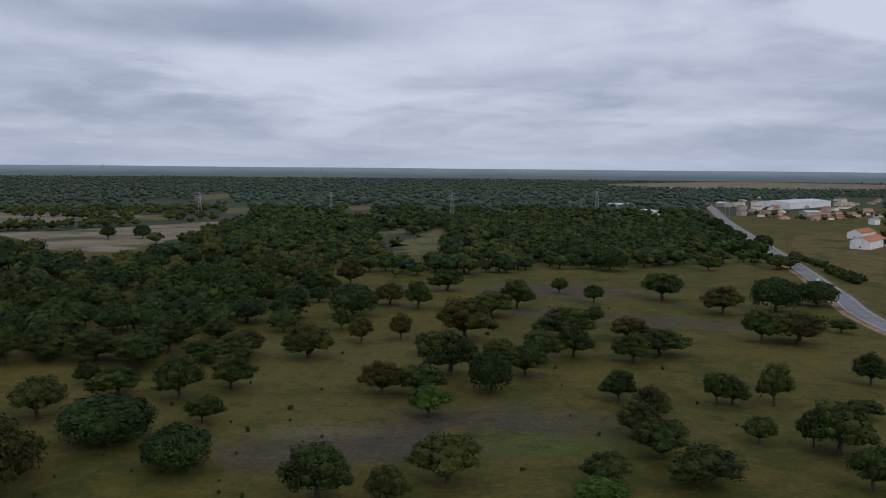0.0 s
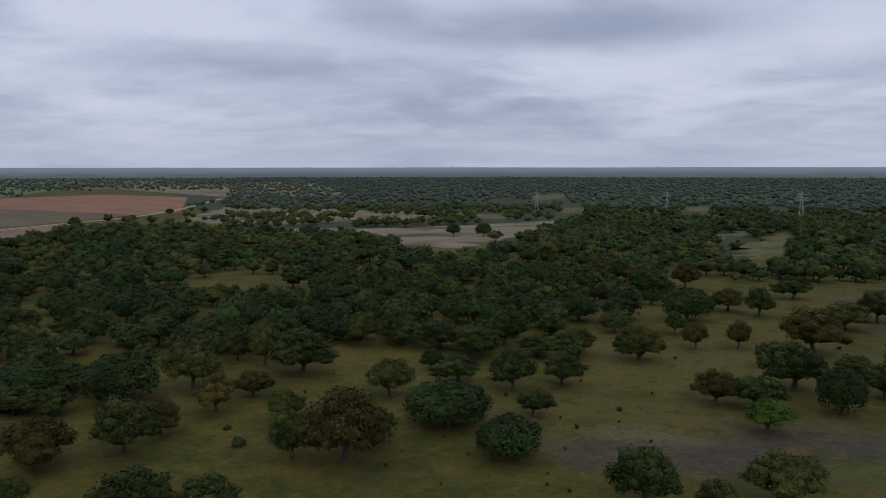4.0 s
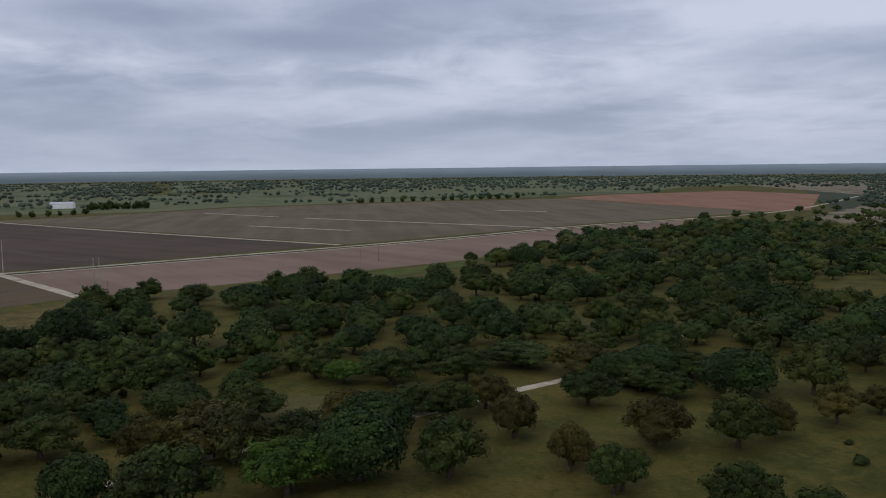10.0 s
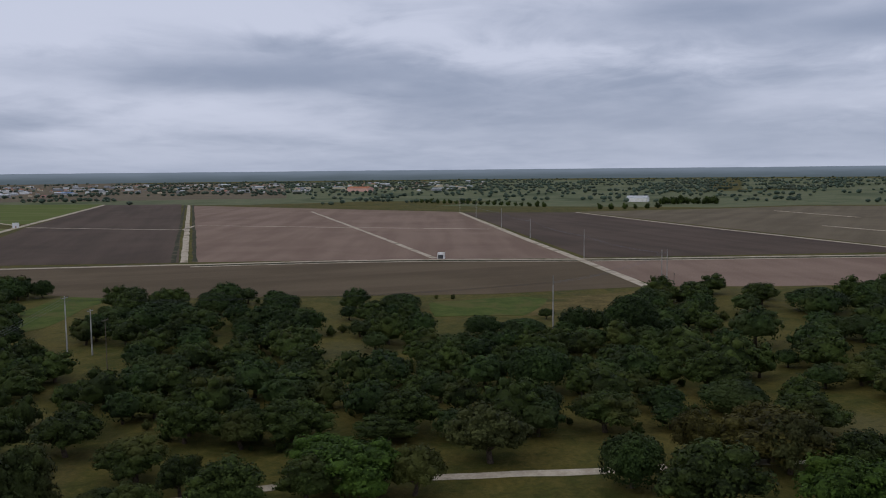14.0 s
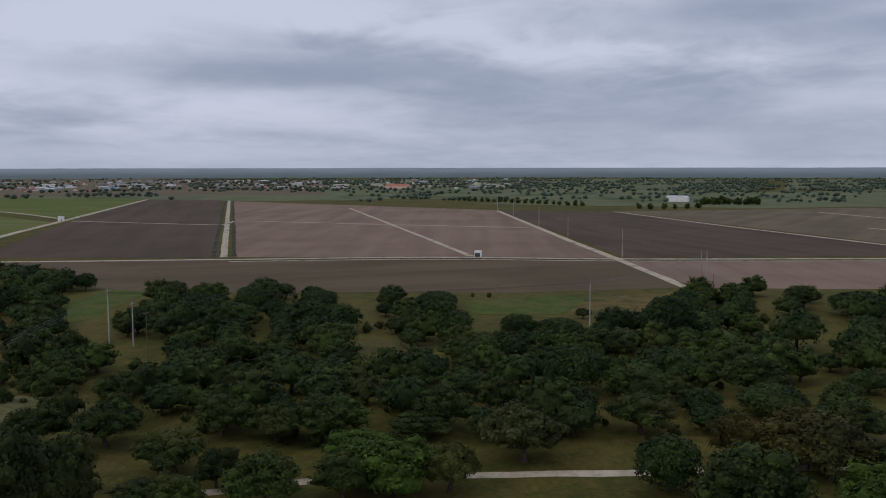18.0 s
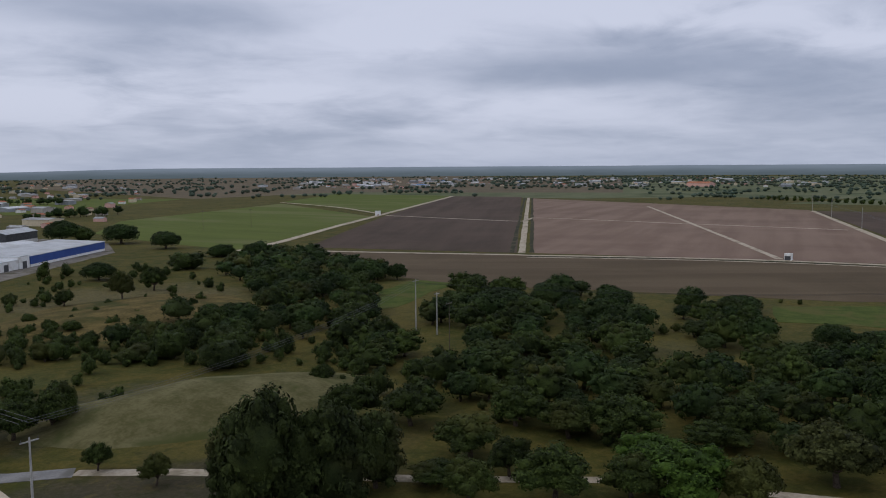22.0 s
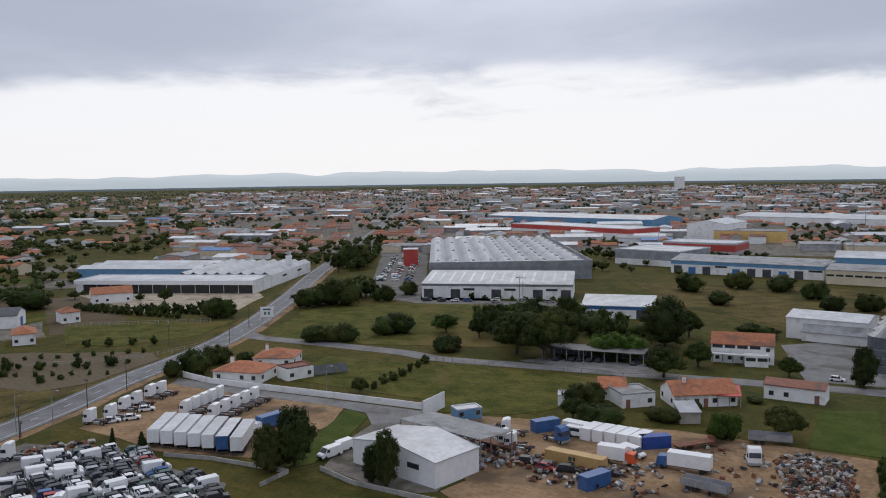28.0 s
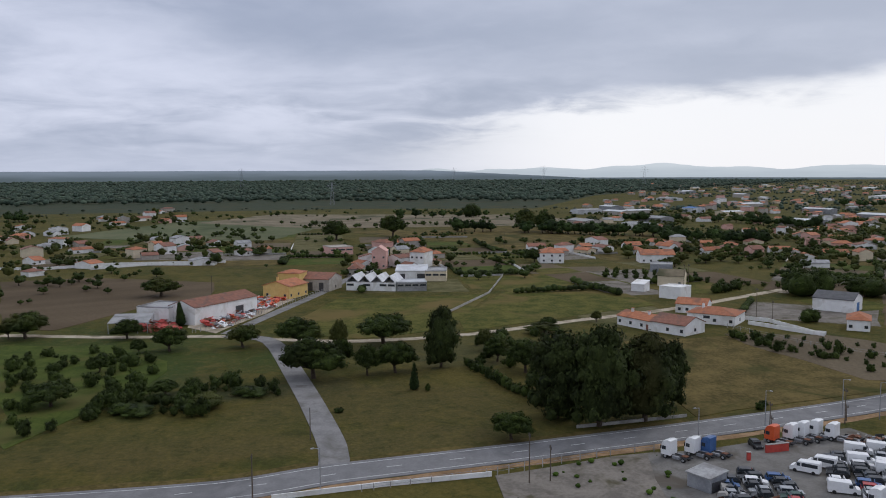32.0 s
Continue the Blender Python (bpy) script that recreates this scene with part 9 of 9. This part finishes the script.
def pole(x, y, h, kind="concrete", arm=1.6, heading=0.0, label=""):
    mat = {"concrete": CONCRETE, "wood": WOODPOLE, "lamp": METAL}[kind]
    r = {"concrete": 0.26, "wood": 0.14, "lamp": 0.12}[kind]
    words = {"concrete": "pale concrete power pole with a crossarm", "wood": "dark wooden telephone pole", "lamp": "grey street lamp on a thin mast"}[kind]
    ob = thing("street_lamp" if kind == "lamp" else "utility_pole", x, y, heading, label or words, "street lamp" if kind == "lamp" else "pole")
    part("mast", Shape().tube(0, 0, -0.3, h, r, r * 0.55, 8), mat, ob)
    if kind == "lamp":
        part("arm", Shape().limb((0, 0, h - 0.1), (1.4, 0, h + 0.15), 0.05, 0.05), mat, ob)
        part("lamp_head", Shape().box(1.1, -0.14, h + 0.1, 1.8, 0.14, h + 0.24), PAINT_SILVER, ob)
    elif arm:
        part("crossarm", Shape().box(-arm, -0.08, h - 0.7, arm, 0.08, h - 0.5), mat, ob)
        for s in (-1, 0, 1):
            part("insulator", Shape().tube(s * arm * 0.9, 0, h - 0.5, h - 0.1, 0.09, 0.06, 6), DARK_METAL, ob)
    return ob


def wires(name, ends, label, droop=1.2, apart=1.4):
    s = Shape()
    for a, b in zip(ends, ends[1:]):
        dx, dy = b[0] - a[0], b[1] - a[1]
        n = math.hypot(dx, dy)
        for k in (-1, 0, 1):
            ox, oy = -dy / n * apart * k, dx / n * apart * k
            pts = [(a[0] + dx * t + ox, a[1] + dy * t + oy, a[2] + (b[2] - a[2]) * t - 4 * droop * t * (1 - t)) for t in (0, 0.2, 0.4, 0.6, 0.8, 1)]
            for p, q in zip(pts, pts[1:]):
                s.limb(p, q, 0.03, 0.03, 3)
    tagged(new(name, s.mesh(name, DARK_METAL)), label, "wire")


def pylon(x, y, h, heading=0.0):
    ob = thing("lattice_pylon", x, y, heading, "tall grey lattice power pylon with three crossarms", "pylon")
    w = h * 0.09
    for sx in (-1, 1):
        for sy in (-1, 1):
            part("leg", Shape().limb((sx * w, sy * w, -0.5), (sx * w * 0.15, sy * w * 0.15, h), 0.22, 0.14, 4), METAL, ob)
    for k in range(6):
        z0, z1 = h * k / 7, h * (k + 1) / 7
        a, b = w * (1 - 0.85 * z0 / h), w * (1 - 0.85 * z1 / h)
        part("brace", Shape().limb((-a, -a, z0), (b, -b, z1), 0.1, 0.1, 4).limb((a, -a, z0), (-b, -b, z1), 0.1, 0.1, 4).limb((-a, a, z0), (b, b, z1), 0.1, 0.1, 4), METAL, ob)
    for z, l in ((0.72, 0.2), (0.82, 0.24), (0.92, 0.16)):
        part("crossarm", Shape().limb((-h * l, 0, h * z), (h * l, 0, h * z), 0.16, 0.16, 4).limb((-h * l, 0, h * z), (0, 0, h * (z + 0.05)), 0.1, 0.1, 4).limb((h * l, 0, h * z), (0, 0, h * (z + 0.05)), 0.1, 0.1, 4), METAL, ob)
    return ob


pole(*(-294.1, -9.8), 19.4)
pole(*(-539.3, 1.2), 18.3)
pole(*(-694.2, -41.6), 16.6)
pole(*(-819.0, -76.7), 18.5)
pole(*(-1107.0, -158.0), 21.3)
pole(*(-986.5, -121.8), 19.6)
pole(*(-412.3, 37.1), 17.5)
pole(*(-412.2, 39.5), 17.5)
pole(*(-362.2, 37.6), 12.6, "wood")
pole(*(-479.4, 193.5), 9.7, "wood")
pole(*(-473.4, 202.5), 10.2, "wood")
pole(*(-227.0, -149.5), 20.2)
pole(*(-239.5, -149.3), 14.4)
pole(*(-214.6, -129.5), 16.2, "wood")
pole(*(-98.5, -215.6), 12.1)
pole(*(-122.3, -241.5), 9.9, "wood")
pole(*(-76.6, -122.4), 14.6)
pole(*(-72.7, -146.5), 4.6, "lamp")
pole(*(-77.3, -175.9), 4.6, "lamp")
pole(*(-546.1, -589.3), 17.5, "wood")
pole(*(-589.7, -572.4), 17.4, "wood")
pole(*(-76.8, -330.2), 18.4)
pole(*(-56.1, -151.7), 4.4, "wood", 0)
pole(*(51.8, -614.5), 21.3)
pole(*(62.7, -849.6), 31.0)
pole(*(188.8, -643.4), 16.0)
pole(*(-36.5, -522.2), 17.3)
pole(*(164.3, -345.4), 10.7, "wood")
pole(*(162.6, -345.4), 10.7, "wood")
pole(*(90.7, -233.8), 4.5, "lamp")
pole(*(8.6, -233.3), 5.7, "wood", 0)
for _p, _h in (((172.0, -109.5), 8), ((164.0, -87.8), 8), ((180.2, -132.7), 8), ((187.5, -150.4), 8), ((209.5, -211.0), 9), ((223.8, -235.6), 9), ((252.7, -319.2), 9), ((292.8, -156.4), 8), ((226.6, -199.8), 7)):
    pole(*_p, _h, "wood", 0.7)
for _p, _h in (((174.3, -119.2), 8.5), ((178.0, -112.6), 8.5), ((138.1, -173.3), 7), ((172.8, -91.4), 8), ((245.9, -271.4), 10)):
    pole(*_p, _h, "lamp", heading=200)
pole(*(147.9, 4.2), 7.5, "lamp", heading=120)
pole(*(176.5, 6.9), 6.8, "wood", 0.6)
pole(*(145.8, -32.9), 9.3, "wood", 0.6)
pole(*(146.4, -36.9), 6.7, "wood", 0.6)
pole(*(177.1, -51.0), 7.2, "wood", 0.6)
pole(*(163.9, -88.1), 5.1, "wood", 0.6)
pole(*(174.2, -111.2), 3.8, "wood", 0.6)
pole(*(167.0, -73.7), 6.4, "lamp", heading=120)
pole(*(384.4, -160.6), 11.3, "wood", 0.8)
pole(*(384.1, -162.7), 11.3, "wood", 0.8)
pole(*(299.9, -153.8), 11.7, "wood", 0.8)
pole(*(397.9, 58.9), 8.3, "wood", 0.8)
pole(*(558.2, -107.9), 14.3, "wood", 0.8)
pole(*(144.5, 15.6), 8, "wood", 0.6)
pole(*(120.6, 248.5), 7.4, "wood", 0)
pole(*(234.4, 580.1), 8.5, "wood", 0.8)
pole(*(329.3, 999.3), 23.7)
pole(*(326.5, 977.0), 22.6)
for _p, _h in (((9.8, 960.1), 29.8), ((197.6, 1102.1), 32.7), ((-300.1, 1054.4), 24.3), ((-151.9, 1157.3), 22.9), ((-1157.4, 2913.2), 60), ((-476.3, 3315.8), 58), ((1886.5, 4183.3), 56), ((-2886.6, 2322.1), 58), ((1425.6, 12.8), 37.2), ((2668.5, 296.7), 62), ((3125.2, -415.8), 64), ((2814.3, -678.2), 70), ((2711.8, -990.3), 66)):
    pylon(*_p, min(_h, 75), bearing((0, 0), _p) + 100)
wires("power_line", [(*(-227.0, -149.5), 19), (*(-294.1, -9.8), 17), (*(-412.3, 37.9), 16)], "three thin power wires over the wood", 2.0)
wires("power_line", [(*(-412.3, 37.9), 16), (*(-539.3, 1.2), 14), (*(-694.2, -41.6), 14), (*(-819.0, -76.7), 14), (*(-1107.0, -158.0), 14)], "three thin power wires along the field track", 1.5)
wires("power_line", [(*(-76.6, -122.4), 17), (*(-98.5, -215.6), 13), (*(-76.8, -330.2), 15)], "three thin power wires beside the side road", 1.5)
wires("power_line", [(*(-76.6, -122.4), 17), (*(-227.0, -149.5), 19)], "three thin power wires over the mound", 3.0)

building("pump_house", "tiny white pump house by the farm track", "hut", (-529.0, -90.0), (-528.7, -86.0), 4, 3.6, "flat", 0.6, WHITE, WHITE, "g")
building("field_hut", "small pale hut by the canal track", "hut", (-800.0, -581.5), (-803.8, -576.5), 6, 5, "flat", 0.6, WHITE, WHITE, "d")
building("farm_shed", "white farm shed on the far pasture", "farm", (-1444.4, 71.4), (-1435.0, 103.8), 20, 7, "gable", 3, WHITE, PALE_ROOF)
building("farm_shed", "reddish farmhouse before the far woods", "farm", (-2230.6, -624.2), (-2204.5, -560.3), 25, 9, "gable", 4, PINK, TILE)

# board by the crossing, solar panels behind the white house
_b = thing("billboard", *(228.1, -246.6), bearing((228.1, -246.6), (224.9, -248.7)), "white road sign board on two posts", "sign")
part("board", Shape().box(0, 0, 2.5, 5.0, 0.15, 6.5), PAINT_WHITE, _b)
part("mark", Shape().box(1.0, -0.03, 5.2, 4.0, 0.0, 5.8).box(1.4, -0.03, 3.4, 2.2, 0.0, 4.6).box(2.8, -0.03, 3.4, 3.6, 0.0, 4.6), TEAL, _b, "plain green bars in place of the lettering")
for x in (0.6, 4.2):
    part("post", Shape().box(x, 0.02, 0, x + 0.2, 0.14, 2.5), METAL, _b)
for k in range(3):
    _p = (152.0, -185.8)
    _s = thing("solar_panel", _p[0] + 3.4 * k * math.cos(radians(_right)), _p[1] + 3.4 * k * math.sin(radians(_right)), _right, "dark tilted solar panel on a frame", "solar panel")
    part("panel", Shape().prism([(0, 0.6), (3.0, 2.6), (3.0, 2.7), (0, 0.7)], 0, 3.1, "x"), GLASS, _s)
    part("stand", Shape().box(1.4, 2.2, 0, 1.6, 2.4, 2.0), METAL, _s)

# fences of posts
def fence(line, gap, h, label, material=CONCRETE, rail=True):
    run = smooth(line, gap)
    ob = thing("fence", run[0][0], run[0][1], 0, label, "fence")
    post = Shape().box(-0.08, -0.08, -0.2, 0.08, 0.08, h).mesh("post", material)
    for x, y in run:
        part("post", post, None, ob, at=(x - run[0][0], y - run[0][1], 0))
    if rail:
        s = Shape()
        for (x0, y0), (x1, y1) in zip(run, run[1:]):
            for z in (h * 0.5, h * 0.92):
                s.limb((x0 - run[0][0], y0 - run[0][1], z), (x1 - run[0][0], y1 - run[0][1], z), 0.03, 0.03, 3)
        part("railing", s, METAL, ob)
    return ob


fence([(300.7, 51.5), (310.0, 41.3), (345.6, 28.1), (404.8, 3.7)], 2.2, 1.9, "grey post fence round the machine yard")
fence([(150.5, -28.0), (158.7, -52.0), (159.9, -64.0)], 3.5, 1.7, "thin wire fence round the empty lot")
fence([(291.0, -206.3), (248.3, -240.1)], 3.0, 1.6, "pale post fence by the garden field")
fence([(284.9, -135.5), (247.6, -149.7), (218.9, -176.1), (214.9, -207.5)], 4.0, 1.5, "post fence along the fallow land")
fence([(145.9, -3.0), (151.7, -28.2)], 3.0, 1.2, "low rail fence beside the main road")
fence([(132.7, -219.9), (72.6, -225.9), (48.3, -228.9)], 4.0, 1.2, "thin fence along the lane")
garden_wall("pale garden wall in the village", [(513.0, 193.7), (509.0, 167.7), (527.4, 135.1), (533.0, 69.9)], 1.6, WHITE)
garden_wall("pale garden wall round the pool garden", [(442.7, -62.4), (444.1, -85.3), (379.5, -66.4), (327.6, -40.6)], 1.0, CONCRETE)
garden_wall("white wall along the village track", [(300.8, -148.0), (293.7, -155.4), (269.1, -158.8), (266.7, -161.8)], 1.4, WHITE)
garden_wall("white long garden wall", [(505.0, 141.8), (524.3, 114.8), (518.0, 74.5)], 1.5, WHITE)
garden_wall("pale wall of the village garden", [(290.2, -145.8), (264.8, -160.2)], 1.4, WHITE)
garden_wall("pale kerb wall of the gum grove", [(176.8, -50.3), (178.7, -61.1), (181.8, -77.3)], 0.7, CONCRETE)

# hedges, orchard rows and low brush
def row_spots(a, b, gap, crown, seed):
    rng = random.Random(seed)
    n = max(1, int(span(a, b) / gap))
    return [(a[0] + (b[0] - a[0]) * (k + 0.5) / n + rng.uniform(-0.4, 0.4), a[1] + (b[1] - a[1]) * (k + 0.5) / n + rng.uniform(-0.4, 0.4), crown * rng.uniform(0.8, 1.2), crown * rng.uniform(0.6, 0.9)) for k in range(n)]


_spots = []
for k, (a, b, g, c) in enumerate((((271.8, -136.6), (222.2, -189.2), 5, 2.2), ((260.0, -135.0), (213.6, -174.7), 5, 2.2), ((248.9, -133.5), (205.7, -161.6), 5, 2.2), ((331.5, -239.8), (291.3, -247.9), 3.2, 3.6), ((291.3, -247.9), (251.8, -253.6), 3.2, 3.6), ((322.1, -236.2), (265.9, -241.6), 3.2, 3.6), ((448.3, -140.7), (419.5, -184.3), 5, 4.5), ((431.8, -134.0), (403.0, -174.2), 5, 4.5), ((402.6, -176.9), (377.4, -207.7), 6, 4), ((290.6, -237.6), (269.3, -260.5), 5, 6), ((252.1, -183.1), (230.8, -200.8), 6, 4),
                                  ((241.4, -145.8), (214.0, -172.0), 8, 5), ((268.6, -127.6), (256.7, -139.6), 5, 4.5), ((364.9, -165.8), (376.9, -185.0), 5, 7), ((240.9, -34.7), (182.3, -50.5), 4, 4), ((229.4, 561.0), (215.5, 433.7), 5, 5),
                                  ((214.3, 476.6), (207.2, 422.5), 4, 5), ((8.7, -178.5), (7.1, -143.5), 4, 3), ((133.6, -217.7), (129.2, -179.4), 5, 3.5), ((265.7, -127.0), (229.7, -142.8), 9, 4), ((5.2, -185.1), (-15.9, -185.6), 1.3, 1.4), ((-20.9, -186.1), (-46.9, -187.0), 1.5, 2.0), ((188.4, -339.1), (139.3, -347.4), 6, 3.5),
                                  ((-1448.2, -288.7), (-1261.6, -49.8), 14, 10), ((-1339.9, 114.4), (-1359.2, 204.5), 8, 16), ((-1176.7, 15.6), (-1222.6, 112.3), 16, 10), ((-1305.5, 519.9), (-1302.0, 838.1), 18, 12), ((352.6, -411.2), (357.3, -497.9), 10, 8))):
    _spots += row_spots(a, b, g, c, 60 + k)
woods("hedge_rows", _spots, "scrub", OAK, "hedge and orchard rows of low green bushes", 10, "hedge", 6, False, 0.34)
_brush = []
for k, (ring, gap, size, keep) in enumerate((
        ([(-193.8, -408.4), (-289.2, -416.4), (-315.3, -346.1), (-257.8, -257.9), (-200.5, -238.9), (-161.7, -233.7), (-111.5, -237.0), (-116.3, -280.6)], 9, (2, 6), 0.35),
        ([(-167.4, -241.9), (-196.8, -234.5), (-206.1, -187.8), (-187.1, -170.5), (-158.4, -189.0), (-134.0, -194.1)], 8, (4, 8), 0.6),
        ([(-70.5, -396.2), (-119.1, -423.7), (-197.1, -441.1), (-157.0, -350.8), (-101.5, -360.6)], 9, (2, 6), 0.4),
        ([(263.2, 100.7), (283.1, 64.7), (242.1, 51.0), (198.6, 54.7), (180.4, 69.9)], 6, (2, 6), 0.7),
        ([(223.9, 54.4), (225.0, 18.7), (213.0, 15.0), (197.5, 29.4), (195.0, 61.0)], 3.6, (2.5, 6), 0.9),
        ([(277.9, -40.1), (282.8, -76.0), (209.7, -50.6), (229.8, -39.4)], 7, (2, 6), 0.5),
        ([(268.6, -127.6), (222.0, -174.0), (208.6, -167.7), (246.9, -123.6)], 9, (2, 5), 0.5),
        ([(142.7, -254.7), (163.6, -305.8), (128.8, -319.7), (102.0, -253.6)], 9, (5, 9), 0.5),
        ([(-74.5, 140.0), (70.4, 143.5), (91.9, 264.6), (55.5, 384.0), (-33.8, 276.6), (-122.5, 233.0)], 14, (0.6, 1.6), 0.4),
        ([(-112.8, 97.4), (-13.3, 156.0), (-64.5, 236.1), (-129.2, 190.6)], 13, (0.6, 1.6), 0.35),
        ([(-104.8, -197.5), (-142.1, -205.7), (-149.4, -178.4), (-103.9, -151.0)], 9, (2, 5), 0.4),
        ([(-148.4, -286.0), (-170.1, -280.2), (-178.0, -254.0), (-152.5, -217.6), (-132.2, -224.7), (-130.5, -251.7)], 6, (3, 7), 0.75),
        ([(-195.5, -250.2), (-198.2, -222.8), (-213.5, -202.2), (-192.3, -167.5), (-171.3, -165.9), (-161.5, -181.4), (-161.9, -207.2)], 6.5, (4, 9), 0.75),
        ([(-102.6, -211.8), (-115.5, -212.3), (-125.7, -198.3), (-127.9, -182.5), (-105.6, -159.5), (-89.1, -158.9), (-90.9, -178.6)], 5, (4, 9), 0.7),
        ([(-199.3, -171.7), (-250.5, -180.1), (-163.6, -116.9), (-170.2, -133.4)], 6, (5, 9), 0.7),
        ([(-138.9, -341.9), (-159.1, -338.9), (-138.3, -285.0), (-119.6, -289.4)], 7, (5, 10), 0.7),
        ([(-213.0, -372.8), (-279.6, -421.9), (-331.1, -387.2), (-301.9, -315.5), (-272.3, -288.0), (-246.3, -351.3)], 16, (5, 11), 0.5),
        ([(138.2, -247.2), (160.2, -303.2), (128.8, -326.4), (88.8, -290.7), (75.6, -246.5)], 9, (6, 10), 0.8))):
    _brush += scatter(ring, gap, size, 80 + k, keep, lines=((main_run, 9), (side_run, 7), (lane_run, 7), (fork_run, 6), (wood_run, 3)))
woods("brush", _brush, "scrub", OAK, "low scrub and small bushes on the grass", 14, "bushes", 7, False, 0.34)

# garden trees and hedges round the houses
_rng = random.Random(91)
_spots = []
for x, y in YARDS:
    for k in range(7):
        a, d = _rng.uniform(0, 6.28), _rng.uniform(8, 17)
        p = (x + d * math.cos(a), y + d * math.sin(a))
        if all(span(p, q) > 9 for q in YARDS) and near_line(p, main_run) > 11 and near_line(p, side_run) > 9:
            c = _rng.choice((2, 2.5, 3, 4, 5, 6, 8))
            _spots.append((*p, c, c * _rng.uniform(0.65, 1.0)))
woods("garden_trees", _spots, "oak_far", OAK, "dark garden trees and clipped hedges round the houses", 2, "trees", 31, False, 0.5)
_hedge = []
for k, ring in enumerate(PARCEL_EDGES):
    _hedge += [p for p in row_spots(ring[k % 4], ring[(k + 1) % 4], 2.6, 2.4 + k % 3, 400 + k) if all(span(p, q) > 9 for q in YARDS) and near_line(p, track_run) > 5]
    if k % 3 == 0:
        garden_wall("low pale wall round a village parcel", [ring[(k + 2) % 4], ring[(k + 3) % 4]], 1.2, WHITE if k % 2 else CONCRETE)
woods("parcel_hedges", _hedge, "far", OAK, "uneven dark hedges between the village parcels", 3, "hedge", 35, False, 0.5)
# dark groves between the fields and the town
def grove(spots, seed, crown):
    out = []
    for k, (a, b, n) in enumerate(spots):
        r = random.Random(seed + k)
        for _ in range(n):
            t = r.random()
            c = r.uniform(*crown)
            out.append((a[0] + t * (b[0] - a[0]) + r.uniform(-7, 7), a[1] + t * (b[1] - a[1]) + r.uniform(-7, 7), c, c * r.uniform(0.7, 1.0)))
    return out


woods("pine_grove", grove([((747.5, -161.4), (728.0, -194.9), 14), ((728.0, -194.9), (675.7, -276.5), 26), ((634.8, -250.7), (603.9, -313.2), 34), ((770.5, -111.2), (757.8, -142.8), 7), ((892.5, -301.4), (824.4, -457.4), 18), ((1019.2, 382.1), (990.6, 341.9), 8),
                          ((980.7, -63.0), (1008.0, -172.8), 8), ((817.0, -416.3), (713.1, -430.7), 14), ((1202.9, -738.0), (1050.1, -853.6), 22), ((-169.6, -1074.1), (-243.5, -1161.9), 22), ((-253.8, -1211.1), (-347.1, -1239.6), 26), ((-498.0, -2062.7), (-888.4, -2001.5), 60), ((-260.9, -835.7), (-341.4, -838.3), 16), ((-83.7, -968.2), (-162.9, -1075.7), 8), ((-691.4, -1612.2), (-837.7, -1201.7), 50), ((-552.5, -886.9), (-676.5, -870.7), 20)], 300, (9, 15)),
      "oak_far", PINE, "dark pine groves between the fields", 3, "woods", 33, True, 0.5)
woods("road_avenue", grove([((305.6, -408.3), (397.7, -580.0), 22), ((237.6, -306.4), (236.5, -329.2), 10), ((-36.0, -491.6), (-61.9, -520.0), 14), ((-26.0, -643.3), (-41.6, -521.7), 6)], 340, (7, 11)), "oak_mid", OAK, "dense dark roadside trees", 6, "trees", 34, True, 0.36)

# the gate of the breaker's yard and its shed
for _p, _q in (((152.0, -77.0), (151.9, -77.7)), ((155.6, -82.8), (156.4, -87.9))):
    _g = thing("gate_pier", *_p, bearing(_p, _q), "red painted masonry gate pier of the yard", "gate pier")
    part("pier", Shape().box(0, 0, 0, max(0.7, span(_p, _q)), 0.5, 1.7), RED, _g)
    part("coping", Shape().box(-0.06, -0.06, 1.7, max(0.7, span(_p, _q)) + 0.06, 0.56, 1.8), CONCRETE, _g)
building("tool_shed", "weathered grey sheet-metal shed with a dark open side", "shed", (140.9, -60.3), (136.6, -62.7), 4.5, 2.7, "shed", 0.4, METAL, GREY_ROOF, "", "", "g")
_weeds = scatter([(149.5, -28.8), (156.7, -51.9), (158.1, -64.5), (143.3, -65.5), (131.7, -63.7), (134.0, -27.3)], 3.2, (0.5, 1.6), 95, 0.3)
woods("lot_weeds", _weeds, "far", FRESH, "weeds in the cracks of the empty lot", 4, "weeds", 36, False, 0.3)
